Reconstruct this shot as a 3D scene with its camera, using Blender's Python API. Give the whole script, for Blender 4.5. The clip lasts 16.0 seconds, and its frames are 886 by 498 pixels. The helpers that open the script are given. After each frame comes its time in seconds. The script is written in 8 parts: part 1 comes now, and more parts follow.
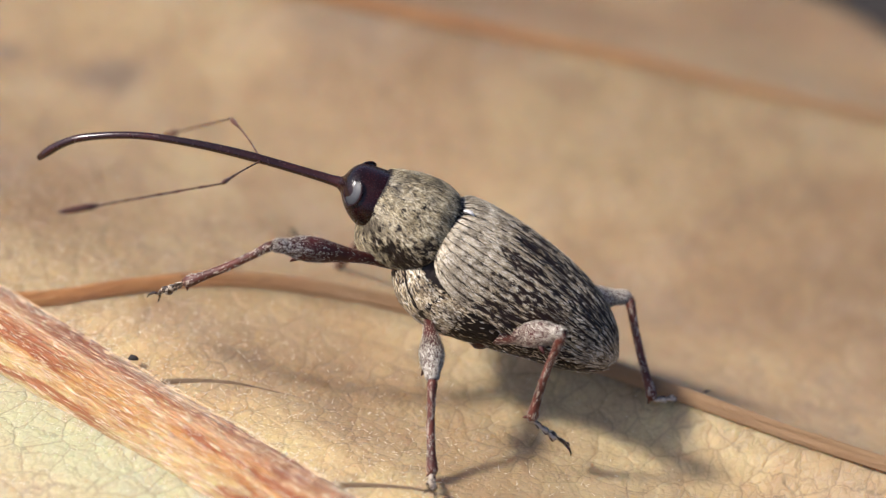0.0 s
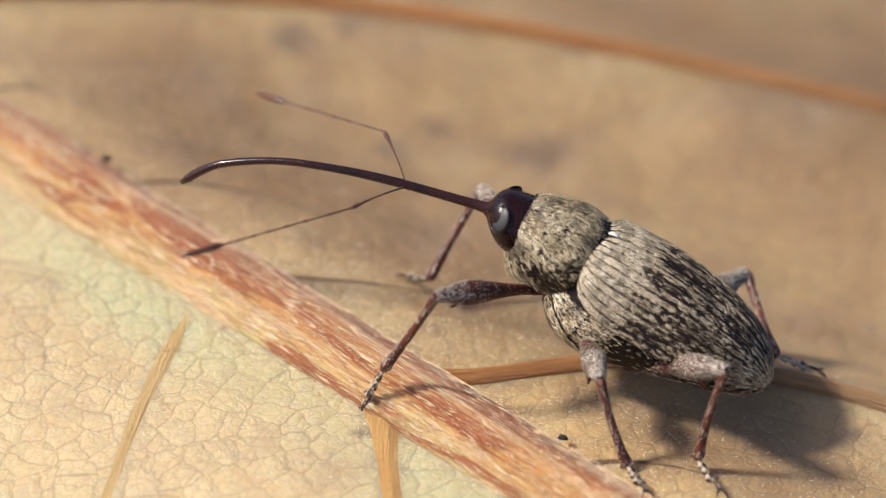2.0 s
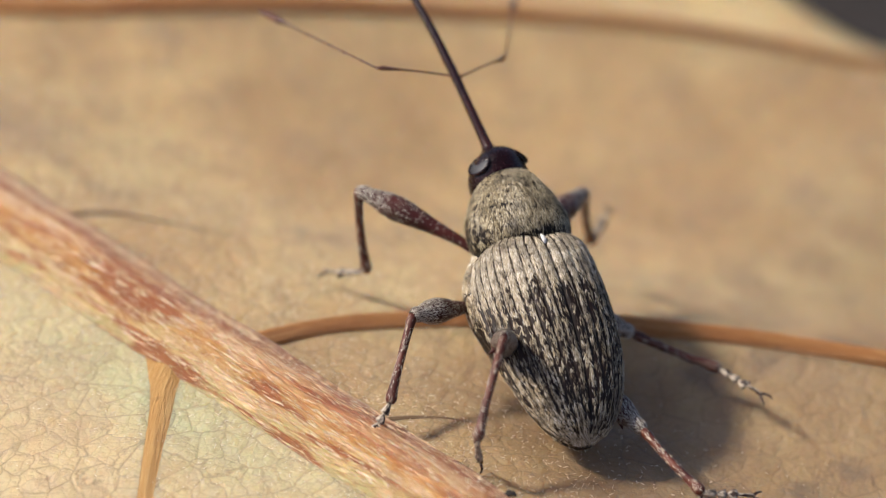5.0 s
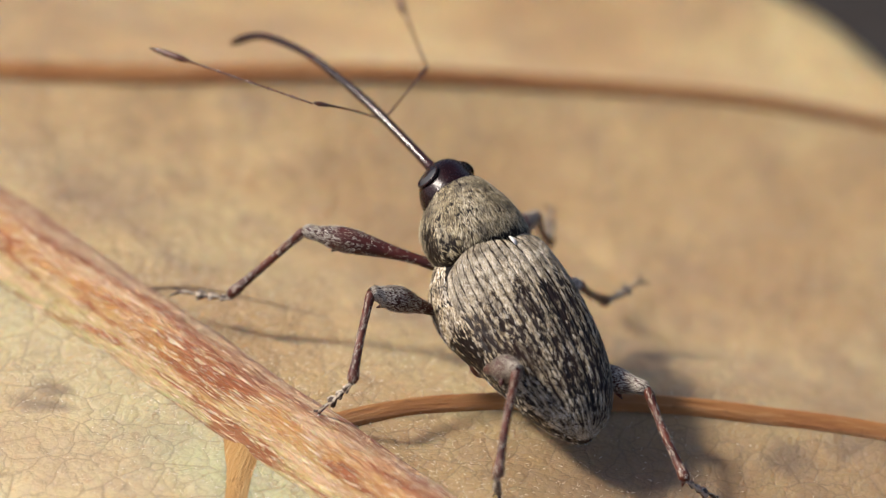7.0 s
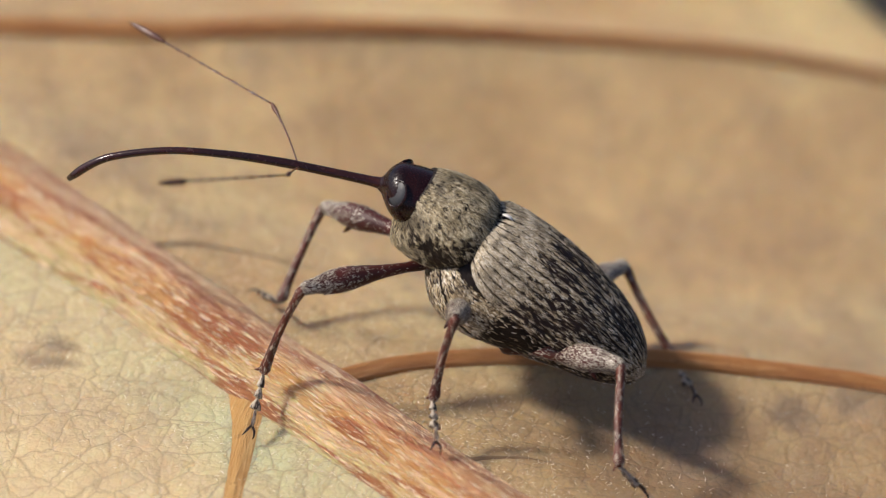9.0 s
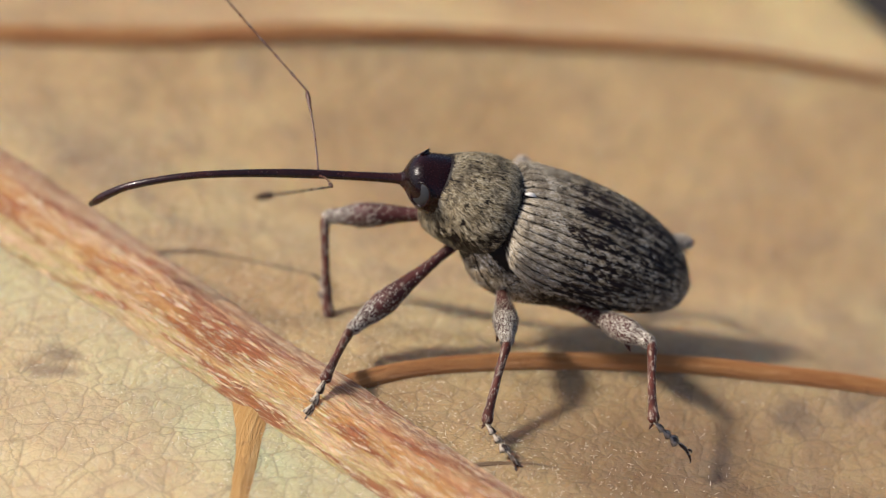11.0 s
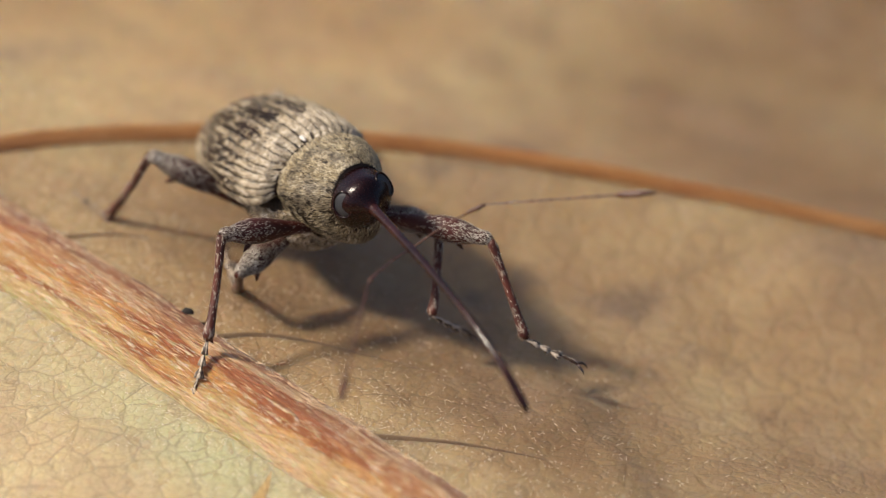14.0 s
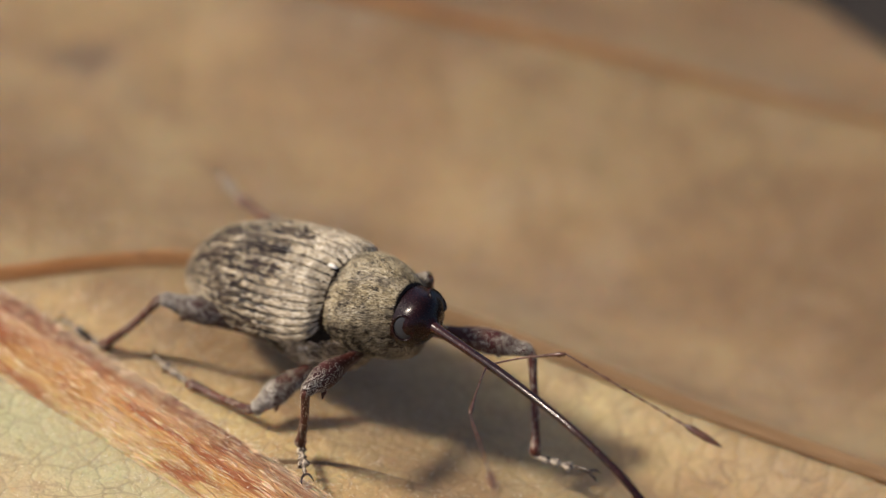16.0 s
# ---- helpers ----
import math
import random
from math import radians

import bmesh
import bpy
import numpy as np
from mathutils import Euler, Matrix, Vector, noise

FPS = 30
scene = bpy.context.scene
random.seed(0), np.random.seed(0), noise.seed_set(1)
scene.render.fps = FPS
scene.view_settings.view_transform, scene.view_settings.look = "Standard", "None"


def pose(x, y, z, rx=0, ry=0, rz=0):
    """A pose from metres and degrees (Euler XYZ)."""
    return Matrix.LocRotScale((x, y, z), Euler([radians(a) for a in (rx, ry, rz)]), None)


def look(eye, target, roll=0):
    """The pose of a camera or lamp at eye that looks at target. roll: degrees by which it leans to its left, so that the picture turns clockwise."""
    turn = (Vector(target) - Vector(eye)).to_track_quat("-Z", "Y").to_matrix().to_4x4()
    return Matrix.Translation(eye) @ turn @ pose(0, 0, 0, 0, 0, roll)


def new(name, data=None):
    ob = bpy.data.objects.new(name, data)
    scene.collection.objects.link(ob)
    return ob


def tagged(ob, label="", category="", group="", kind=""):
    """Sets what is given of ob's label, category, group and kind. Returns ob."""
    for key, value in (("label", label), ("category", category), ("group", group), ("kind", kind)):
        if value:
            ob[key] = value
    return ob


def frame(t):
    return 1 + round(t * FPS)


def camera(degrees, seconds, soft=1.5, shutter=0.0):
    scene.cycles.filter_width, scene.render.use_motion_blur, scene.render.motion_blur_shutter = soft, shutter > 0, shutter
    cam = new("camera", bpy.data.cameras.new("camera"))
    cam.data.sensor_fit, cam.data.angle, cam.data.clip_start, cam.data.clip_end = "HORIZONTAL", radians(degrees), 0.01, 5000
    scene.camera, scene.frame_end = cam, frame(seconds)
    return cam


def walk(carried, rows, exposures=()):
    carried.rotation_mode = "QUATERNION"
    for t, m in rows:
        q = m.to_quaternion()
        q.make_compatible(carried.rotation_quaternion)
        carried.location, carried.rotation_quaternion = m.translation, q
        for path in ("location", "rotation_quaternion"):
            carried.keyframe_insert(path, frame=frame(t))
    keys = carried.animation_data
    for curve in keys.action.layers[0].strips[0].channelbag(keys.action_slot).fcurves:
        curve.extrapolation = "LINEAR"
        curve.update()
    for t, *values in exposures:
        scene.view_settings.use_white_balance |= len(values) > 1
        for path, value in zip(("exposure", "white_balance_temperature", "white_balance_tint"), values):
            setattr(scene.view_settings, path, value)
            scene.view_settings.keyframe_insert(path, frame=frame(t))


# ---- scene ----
MM = 0.001


def cam_pose(x, y, z, yaw, pitch, roll):
    """Camera at millimetres, degrees to the right of +y, above the horizon, leaning."""
    return pose(x * MM, y * MM, z * MM, 90 + pitch, 0, -yaw) @ pose(0, 0, 0, 0, 0, roll)


cam = camera(5.0, 16.0, soft=1.1)
walk(cam, [
    (0.0, cam_pose(5.98, -187.09, 150.68, 4.836, -41.387, 0.554)),
    (0.5, cam_pose(1.43, -184.98, 153.39, 5.243, -41.964, 0.563)),
    (1.0, cam_pose(-0.16, -183.88, 152.81, 4.844, -41.874, 0.519)),
    (1.5, cam_pose(2.33, -185.57, 150.23, 3.259, -41.067, 0.208)),
    (2.0, cam_pose(3.29, -185.77, 149.14, 2.531, -40.842, -0.043)),
    (2.5, cam_pose(3.85, -186.00, 149.21, 2.218, -40.826, -0.221)),
    (3.0, cam_pose(4.14, -186.62, 149.46, 2.104, -40.838, -0.258)),
    (3.5, cam_pose(4.71, -186.69, 149.46, 1.752, -40.661, -0.433)),
    (4.0, cam_pose(5.52, -190.94, 138.98, 0.869, -37.432, -0.169)),
    (4.5, cam_pose(3.17, -185.09, 143.12, 0.631, -38.529, -0.101)),
    (5.0, cam_pose(1.22, -179.24, 144.33, 0.240, -39.064, -0.047)),
    (5.2, cam_pose(1.40, -177.76, 144.46, -0.107, -39.127, -0.029)),
    (7.3, cam_pose(2.82, -175.34, 145.51, -0.881, -39.479, -0.022)),
    (7.5, cam_pose(2.66, -175.50, 145.62, -0.834, -39.504, -0.025)),
    (8.0, cam_pose(2.01, -176.43, 146.34, -0.631, -39.573, -0.010)),
    (8.5, cam_pose(1.35, -175.74, 146.84, -0.427, -39.888, -0.006)),
    (8.7, cam_pose(1.86, -175.54, 147.16, -0.597, -40.019, 0.007)),
    (10.8, cam_pose(0.25, -175.17, 145.78, -0.087, -39.819, -0.011)),
    (11.0, cam_pose(-0.00, -175.04, 146.88, -0.000, -40.000, 0.012)),
    (11.5, cam_pose(0.19, -175.91, 145.30, -0.036, -39.485, -0.007)),
    (12.0, cam_pose(-0.14, -175.47, 145.25, 0.316, -39.668, 0.114)),
    (12.5, cam_pose(0.06, -177.88, 143.96, 0.718, -39.339, 0.239)),
    (13.0, cam_pose(-2.52, -176.68, 148.45, 2.289, -40.775, 0.174)),
    (13.5, cam_pose(1.93, -178.54, 149.92, 1.622, -41.054, 0.028)),
    (14.0, cam_pose(3.12, -178.06, 150.84, 2.033, -41.568, -0.068)),
    (14.5, cam_pose(7.89, -183.12, 148.47, 1.263, -40.620, -0.042)),
    (15.0, cam_pose(8.08, -181.34, 154.77, 2.135, -42.482, -0.054)),
    (15.5, cam_pose(11.20, -186.97, 152.68, 2.126, -41.530, -0.055)),
    (16.0, cam_pose(14.53, -190.99, 152.20, 2.289, -41.208, -0.053)),
], exposures=[(0.0, 0.81, 5780, 14), (0.5, 0.75, 5900, 14), (1.0, 0.67, 5780, 14), (1.5, 0.85, 5780, 14), (2.0, 0.6, 6100, 14), (2.5, 0.53, 6150, 14), (3.5, 0.45, 6100, 14), (5.0, 0.49, 6100, 14), (8.5, 0.39, 6100, 14), (12.0, 0.35, 6100, 14), (13.0, 0.34, 6350, 14), (14.5, 0.31, 6450, 14), (15.5, 0.32, 6450, 14), (16.0, 0.25, 6450, 14)])
cam.data.dof.use_dof = True
cam.data.dof.focus_distance = 0.2238
cam.data.dof.aperture_fstop = 56

# ---- world and sun ----
SUN_WAY = Vector((-0.86, 0.06, 1.0)).normalized()
world = bpy.data.worlds.new("sky")
scene.world = world
world.use_nodes = True
wn = world.node_tree.nodes
sky = wn.new("ShaderNodeTexSky")
sky.sky_type = "NISHITA"
sky.sun_disc = False
sky.air_density, sky.dust_density, sky.ozone_density = 0.7, 2.5, 0.6
sky.sun_elevation = math.asin(SUN_WAY.z)
sky.sun_rotation = math.atan2(SUN_WAY.x, SUN_WAY.y)
world.node_tree.links.new(sky.outputs[0], wn["Background"].inputs[0])
wn["Background"].inputs[1].default_value = 0.112
sun = new("sun", bpy.data.lights.new("sun", "SUN"))
sun.data.energy, sun.data.angle, sun.data.color = 4.1, radians(7.5), (1.0, 0.89, 0.72)
sun.matrix_world = look(SUN_WAY * 0.5, (0, 0, 0))


# ---- materials ----
def material(name, rough=0.6, metal=0.0, spec=0.5):
    m = bpy.data.materials.new(name)
    m.use_nodes = True
    b = m.node_tree.nodes["Principled BSDF"]
    b.inputs["Roughness"].default_value = rough
    b.inputs["Metallic"].default_value = metal
    b.inputs["Specular IOR Level"].default_value = spec
    return m, m.node_tree.nodes, m.node_tree.links, b


def place(N, L, sx=1, sy=1, sz=1, turn=0, kind="Object"):
    """Texture coordinates in millimetres times the scale."""
    tc, mp = N.new("ShaderNodeTexCoord"), N.new("ShaderNodeMapping")
    mp.inputs["Scale"].default_value = (sx * 1000, sy * 1000, sz * 1000)
    mp.inputs["Rotation"].default_value = (0, 0, radians(turn))
    L.new(tc.outputs[kind], mp.inputs[0])
    return mp.outputs[0]


def grain(N, L, co, scale, detail=4, rough=0.55, distort=0.0):
    n = N.new("ShaderNodeTexNoise")
    n.inputs["Scale"].default_value, n.inputs["Detail"].default_value = scale, detail
    n.inputs["Roughness"].default_value, n.inputs["Distortion"].default_value = rough, distort
    L.new(co, n.inputs["Vector"])
    return n.outputs["Fac"]


def ramp(N, L, fac, *stops):
    r = N.new("ShaderNodeValToRGB")
    e = r.color_ramp.elements
    while len(e) < len(stops):
        e.new(0.5)
    for k, (p, c) in zip(e, stops):
        k.position, k.color = p, (*c, 1) if len(c) == 3 else c
    L.new(fac, r.inputs[0])
    return r.outputs[0]


def grey(a):
    return (a, a, a)


def mix(N, L, fac, a, b, blend="MIX"):
    m = N.new("ShaderNodeMix")
    m.data_type, m.blend_type = "RGBA", blend
    for s, v in ((m.inputs["Factor"], fac), (m.inputs["A"], a), (m.inputs["B"], b)):
        if isinstance(v, (int, float)):
            s.default_value = v
        elif isinstance(v, tuple):
            s.default_value = (*v, 1)
        else:
            L.new(v, s)
    return m.outputs["Result"]


def calc(N, L, op, a, b=0.0, c=0.0):
    m = N.new("ShaderNodeMath")
    m.operation = op
    for i, v in enumerate((a, b, c)):
        if isinstance(v, (int, float)):
            m.inputs[i].default_value = v
        else:
            L.new(v, m.inputs[i])
    return m.outputs[0]


def relief(N, L, b, height, dist, strength=1.0):
    n = N.new("ShaderNodeBump")
    n.inputs["Strength"].default_value, n.inputs["Distance"].default_value = strength, dist * MM
    L.new(height, n.inputs["Height"])
    L.new(n.outputs[0], b.inputs["Normal"])


def leaf_blade_material():
    m, N, L, b = material("dry_leaf_underside", 0.62, spec=0.35)
    b.inputs["Subsurface Weight"].default_value, b.inputs["Subsurface Scale"].default_value = 0.6, 1.3 * MM
    b.inputs["Subsurface Radius"].default_value = (1.0, 0.5, 0.22)
    co = place(N, L)
    broad = grain(N, L, co, 0.16, 3)
    mid = grain(N, L, co, 0.7, 4)
    fine = grain(N, L, co, 5.0, 5, 0.65)
    # brown on one side of the midrib, paler straw on the other
    brown = ramp(N, L, broad, (0.36, (0.42, 0.265, 0.13)), (0.50, (0.525, 0.345, 0.17)), (0.64, (0.60, 0.425, 0.215)))
    brown = mix(N, L, ramp(N, L, mid, (0.52, grey(0)), (0.72, grey(0.6))), brown, (0.42, 0.275, 0.155))
    straw = ramp(N, L, mid, (0.3, (0.51, 0.35, 0.19)), (0.6, (0.585, 0.415, 0.23)), (0.8, (0.49, 0.335, 0.185)))
    att = N.new("ShaderNodeAttribute")
    att.attribute_name = "zone"
    sep = N.new("ShaderNodeSeparateColor")
    L.new(att.outputs["Color"], sep.inputs[0])
    wob = calc(N, L, "MULTIPLY_ADD", mid, 0.5, -0.25)
    green = calc(N, L, "ADD", sep.outputs["Green"], calc(N, L, "MULTIPLY", wob, sep.outputs["Green"]))
    straw = mix(N, L, calc(N, L, "MULTIPLY", green, 0.72), straw, (0.45, 0.44, 0.25))
    # paler and yellower towards one end of the leaf, browner towards the other; valley and slope shade painted in
    shade_tone = calc(N, L, "ADD", att.outputs["Alpha"], calc(N, L, "MULTIPLY_ADD", mid, 0.5, -0.25))
    brown = mix(N, L, 1.0, brown, ramp(N, L, shade_tone, (0.0, (1.0, 0.97, 0.92)), (0.35, (0.72, 0.715, 0.72)), (0.7, (0.55, 0.53, 0.515)), (1.0, (0.40, 0.37, 0.345))), "MULTIPLY")
    col = mix(N, L, sep.outputs["Red"], brown, straw)
    # soft grey-brown blotches and a few blackish spots
    v = N.new("ShaderNodeTexVoronoi")
    v.inputs["Scale"].default_value = 0.17
    L.new(mix(N, L, 0.35, co, calc(N, L, "MULTIPLY", mid, 6.0)), v.inputs["Vector"])
    spot = ramp(N, L, calc(N, L, "MULTIPLY_ADD", mid, 0.18, v.outputs["Distance"]), (0.15, grey(0.45)), (0.33, grey(0)))
    col = mix(N, L, spot, col, (0.20, 0.14, 0.10))
    stain = calc(N, L, "MULTIPLY_ADD", mid, 0.9, calc(N, L, "ADD", sep.outputs["Blue"], -0.45))
    col = mix(N, L, ramp(N, L, stain, (0.26, grey(0)), (0.75, grey(0.62))), col, (0.10, 0.074, 0.058))
    # greyer mottles
    dull = grain(N, L, place(N, L, 1, 1, 1), 0.42, 5, 0.7, 0.5)
    col = mix(N, L, ramp(N, L, dull, (0.50, grey(0)), (0.62, grey(0.45))), col, mix(N, L, 0.6, col, (0.30, 0.215, 0.145)))
    # net of small veins
    warp = mix(N, L, 0.14, co, calc(N, L, "MULTIPLY", grain(N, L, co, 2.2, 3), 2.5))
    net = dome = None
    for scale, wide in ((1.6, 0.045), (4.2, 0.07)):
        w = N.new("ShaderNodeTexVoronoi")
        w.feature = "DISTANCE_TO_EDGE"
        w.inputs["Scale"].default_value = scale
        L.new(warp, w.inputs["Vector"])
        line = ramp(N, L, w.outputs["Distance"], (0.0, grey(1)), (wide, grey(0)))
        hump = ramp(N, L, w.outputs["Distance"], (0.0, grey(0)), (0.22, grey(1)))
        net = line if net is None else calc(N, L, "MAXIMUM", net, calc(N, L, "MULTIPLY", line, 0.5))
        dome = hump if dome is None else calc(N, L, "MULTIPLY_ADD", hump, 0.4, dome)
    col = mix(N, L, calc(N, L, "MULTIPLY", net, calc(N, L, "MULTIPLY_ADD", mid, 1.15, -0.05)), col, mix(N, L, 0.8, col, (0.09, 0.058, 0.030)))
    col = mix(N, L, calc(N, L, "MULTIPLY_ADD", fine, 0.8, -0.12), col, mix(N, L, 0.45, col, (0.20, 0.13, 0.075)))
    L.new(col, b.inputs["Base Color"])
    L.new(ramp(N, L, fine, (0.3, grey(0.5)), (0.7, grey(0.75))), b.inputs["Roughness"])
    h = calc(N, L, "MULTIPLY_ADD", dome, 0.36, calc(N, L, "MULTIPLY_ADD", fine, 0.75, calc(N, L, "MULTIPLY", mid, 0.9)))
    relief(N, L, b, h, 0.07, 0.8)
    return m


def vein_material(name, pale, warm, red, streak=1.0, dull=(60.0, 80.0)):
    """Fibrous streaks along the vein; U runs along, V around, in millimetres; duller brown between two lengths."""
    m, N, L, b = material(name, 0.5, spec=0.45)
    tc, mp = N.new("ShaderNodeUVMap"), N.new("ShaderNodeMapping")
    L.new(tc.outputs[0], mp.inputs[0])
    mp.inputs["Scale"].default_value = (0.20, 4.2 * streak, 1)
    fibres = grain(N, L, mp.outputs[0], 2.6, 7, 0.72, 0.4)
    mp2 = N.new("ShaderNodeMapping")
    L.new(tc.outputs[0], mp2.inputs[0])
    mp2.inputs["Scale"].default_value = (0.5, 0.9, 1)
    patches = grain(N, L, mp2.outputs[0], 0.9, 4)
    col = ramp(N, L, fibres, (0.36, red), (0.44, warm), (0.50, warm), (0.56, pale), (0.66, tuple(min(1.15 * c + 0.06, 0.9) for c in pale)))
    col = mix(N, L, ramp(N, L, patches, (0.52, grey(0)), (0.62, grey(0.85))), col, mix(N, L, ramp(N, L, fibres, (0.5, grey(0)), (0.62, grey(0.8))), red, warm))
    speck = grain(N, L, place(N, L), 2.6, 4)
    col = mix(N, L, ramp(N, L, speck, (0.64, grey(0)), (0.74, grey(0.7))), col, tuple(0.6 * a for a in red))
    along = N.new("ShaderNodeSeparateXYZ")
    L.new(tc.outputs[0], along.inputs[0])
    faded = N.new("ShaderNodeMapRange")
    L.new(along.outputs["X"], faded.inputs["Value"])
    faded.inputs["From Min"].default_value, faded.inputs["From Max"].default_value, faded.inputs["To Max"].default_value = dull[0], dull[1], 0.8
    col = mix(N, L, faded.outputs[0], col, (0.25, 0.165, 0.085))
    L.new(col, b.inputs["Base Color"])
    L.new(ramp(N, L, fibres, (0.3, grey(0.55)), (0.7, grey(0.28))), b.inputs["Roughness"])
    relief(N, L, b, calc(N, L, "ADD", fibres, calc(N, L, "MULTIPLY", patches, 0.4)), 0.16, 1.0)
    return m


def midrib_material():
    """Reddish along one flank, orange in the middle, straw along the other; short fibres and glints."""
    m, N, L, b = material("midrib_skin", 0.42, spec=0.5)
    b.inputs["Subsurface Weight"].default_value, b.inputs["Subsurface Scale"].default_value = 0.35, 0.6 * MM
    b.inputs["Subsurface Radius"].default_value = (1.0, 0.4, 0.12)
    tc = N.new("ShaderNodeUVMap")

    def stretched(su, sv, scale, detail, rough, distort):
        mp = N.new("ShaderNodeMapping")
        L.new(tc.outputs[0], mp.inputs[0])
        mp.inputs["Scale"].default_value = (su, sv, 1)
        mp.inputs["Rotation"].default_value = (0, 0, radians(3))
        return grain(N, L, mp.outputs[0], scale, detail, rough, distort)

    patch = stretched(0.35, 1.0, 1.1, 5, 0.62, 0.8)
    band = stretched(0.20, 1.5, 1.3, 4, 0.55, 0.7)
    fibre = stretched(0.8, 4.6, 2.2, 5, 0.65, 1.0)
    thread = stretched(0.9, 7.5, 1.7, 4, 0.6, 1.2)
    sp = N.new("ShaderNodeSeparateXYZ")
    L.new(tc.outputs[0], sp.inputs[0])
    v = calc(N, L, "MULTIPLY", sp.outputs["Y"], 0.318)
    v = calc(N, L, "ADD", v, calc(N, L, "MULTIPLY_ADD", patch, 0.5, -0.25))
    col = ramp(N, L, v, (0.14, (0.50, 0.33, 0.20)), (0.25, (0.35, 0.13, 0.048)), (0.40, (0.45, 0.20, 0.068)), (0.54, (0.55, 0.31, 0.14)), (0.68, (0.54, 0.28, 0.085)), (0.80, (0.59, 0.41, 0.18)), (1.0, (0.50, 0.43, 0.20)))
    col = mix(N, L, ramp(N, L, band, (0.51, grey(0)), (0.58, grey(0.85))), col, (0.30, 0.085, 0.028))
    col = mix(N, L, ramp(N, L, band, (0.37, grey(0.8)), (0.46, grey(0))), col, (0.70, 0.49, 0.28))
    col = mix(N, L, ramp(N, L, fibre, (0.38, grey(0.8)), (0.53, grey(0))), col, mix(N, L, 0.6, col, (0.26, 0.075, 0.024)))
    # highlights on the fibres, painted into the colour as pale threads
    glint = ramp(N, L, thread, (0.54, grey(0)), (0.63, grey(0.85)))
    col = mix(N, L, glint, col, (0.84, 0.68, 0.45))
    L.new(col, b.inputs["Base Color"])
    L.new(ramp(N, L, fibre, (0.3, grey(0.55)), (0.7, grey(0.30))), b.inputs["Roughness"])
    h = calc(N, L, "ADD", fibre, calc(N, L, "MULTIPLY_ADD", patch, 0.5, calc(N, L, "MULTIPLY", glint, 0.3)))
    relief(N, L, b, h, 0.24, 1.0)
    return m


def cuticle_material(name, dark, light, rough, bump=0.02, scale=9.0, spec=0.5):
    m, N, L, b = material(name, rough, spec=spec)
    co = place(N, L)
    n1, n2 = grain(N, L, co, scale, 4), grain(N, L, co, 1.6, 3)
    col = ramp(N, L, n2, (0.35, dark), (0.68, light))
    L.new(mix(N, L, calc(N, L, "MULTIPLY", n1, 0.4), col, dark), b.inputs["Base Color"])
    L.new(ramp(N, L, n1, (0.3, grey(max(rough - 0.1, 0.05))), (0.7, grey(min(rough + 0.15, 1)))), b.inputs["Roughness"])
    relief(N, L, b, n1, bump)
    return m


def scale_material(name, *stops):
    m, N, L, b = material(name, 0.42, spec=0.45)
    g = N.new("ShaderNodeNewGeometry")
    col = ramp(N, L, g.outputs["Random Per Island"], *stops)
    patch = grain(N, L, place(N, L), 2.2, 4, 0.65)
    L.new(mix(N, L, ramp(N, L, patch, (0.44, grey(0.0)), (0.62, grey(0.7))), col, tuple(0.8 * a for a in stops[0][1]), "MIX"), b.inputs["Base Color"])
    return m


def leg_material(name, base, pale, amount):
    m, N, L, b = material(name, 0.45, spec=0.3)
    co = place(N, L)
    n1 = grain(N, L, place(N, L, 0.5, 1.6, 1.6), 8.0, 4, 0.6)
    n2 = grain(N, L, co, 1.4, 3)
    col = ramp(N, L, n2, (0.35, tuple(0.4 * a for a in base)), (0.65, base))
    col = mix(N, L, ramp(N, L, n1, (0.62 - amount, grey(0)), (0.70 - amount, grey(0.9))), col, pale)
    L.new(col, b.inputs["Base Color"])
    relief(N, L, b, n1, 0.02)
    return m


BLADE = leaf_blade_material()
MIDRIB = midrib_material()
VEIN = vein_material("side_vein_fibre", (0.44, 0.21, 0.063), (0.40, 0.17, 0.047), (0.34, 0.13, 0.034), dull=(17.0, 40.0))
VEIN_DULL = vein_material("dull_vein_fibre", (0.44, 0.21, 0.063), (0.40, 0.17, 0.047), (0.34, 0.13, 0.034), dull=(4.5, 9.0))
VEIN_PALE = vein_material("pale_vein_fibre", (0.53, 0.325, 0.115), (0.49, 0.275, 0.085), (0.44, 0.23, 0.065))
VEIN_STRAW = vein_material("straw_vein_fibre", (0.55, 0.385, 0.165), (0.52, 0.35, 0.14), (0.48, 0.31, 0.12))
VEIN_THIN = vein_material("thin_vein_fibre", (0.30, 0.20, 0.11), (0.22, 0.14, 0.075), (0.15, 0.095, 0.055))
HAIR = cuticle_material("leaf_hair", (0.62, 0.50, 0.36), (0.82, 0.72, 0.58), 0.26)
FIBRE = cuticle_material("midrib_fibre", (0.58, 0.36, 0.17), (0.80, 0.60, 0.38), 0.28)
SOIL = cuticle_material("dark_soil", (0.008, 0.006, 0.005), (0.024, 0.018, 0.013), 0.9, 0.5, 0.4)
HEAD = cuticle_material("head_cuticle", (0.004, 0.0012, 0.0011), (0.018, 0.0038, 0.0034), 0.20, 0.006, 18, 0.28)
ROSTRUM = cuticle_material("rostrum_cuticle", (0.010, 0.0028, 0.0024), (0.032, 0.008, 0.0055), 0.17, 0.002, 14, 0.4)
EYE = cuticle_material("eye_facets", (0.012, 0.013, 0.015), (0.022, 0.023, 0.026), 0.5, 0.004, 40, 0.6)
BODY = cuticle_material("body_cuticle", (0.004, 0.0025, 0.002), (0.014, 0.008, 0.006), 0.5, 0.03, 10, 0.18)
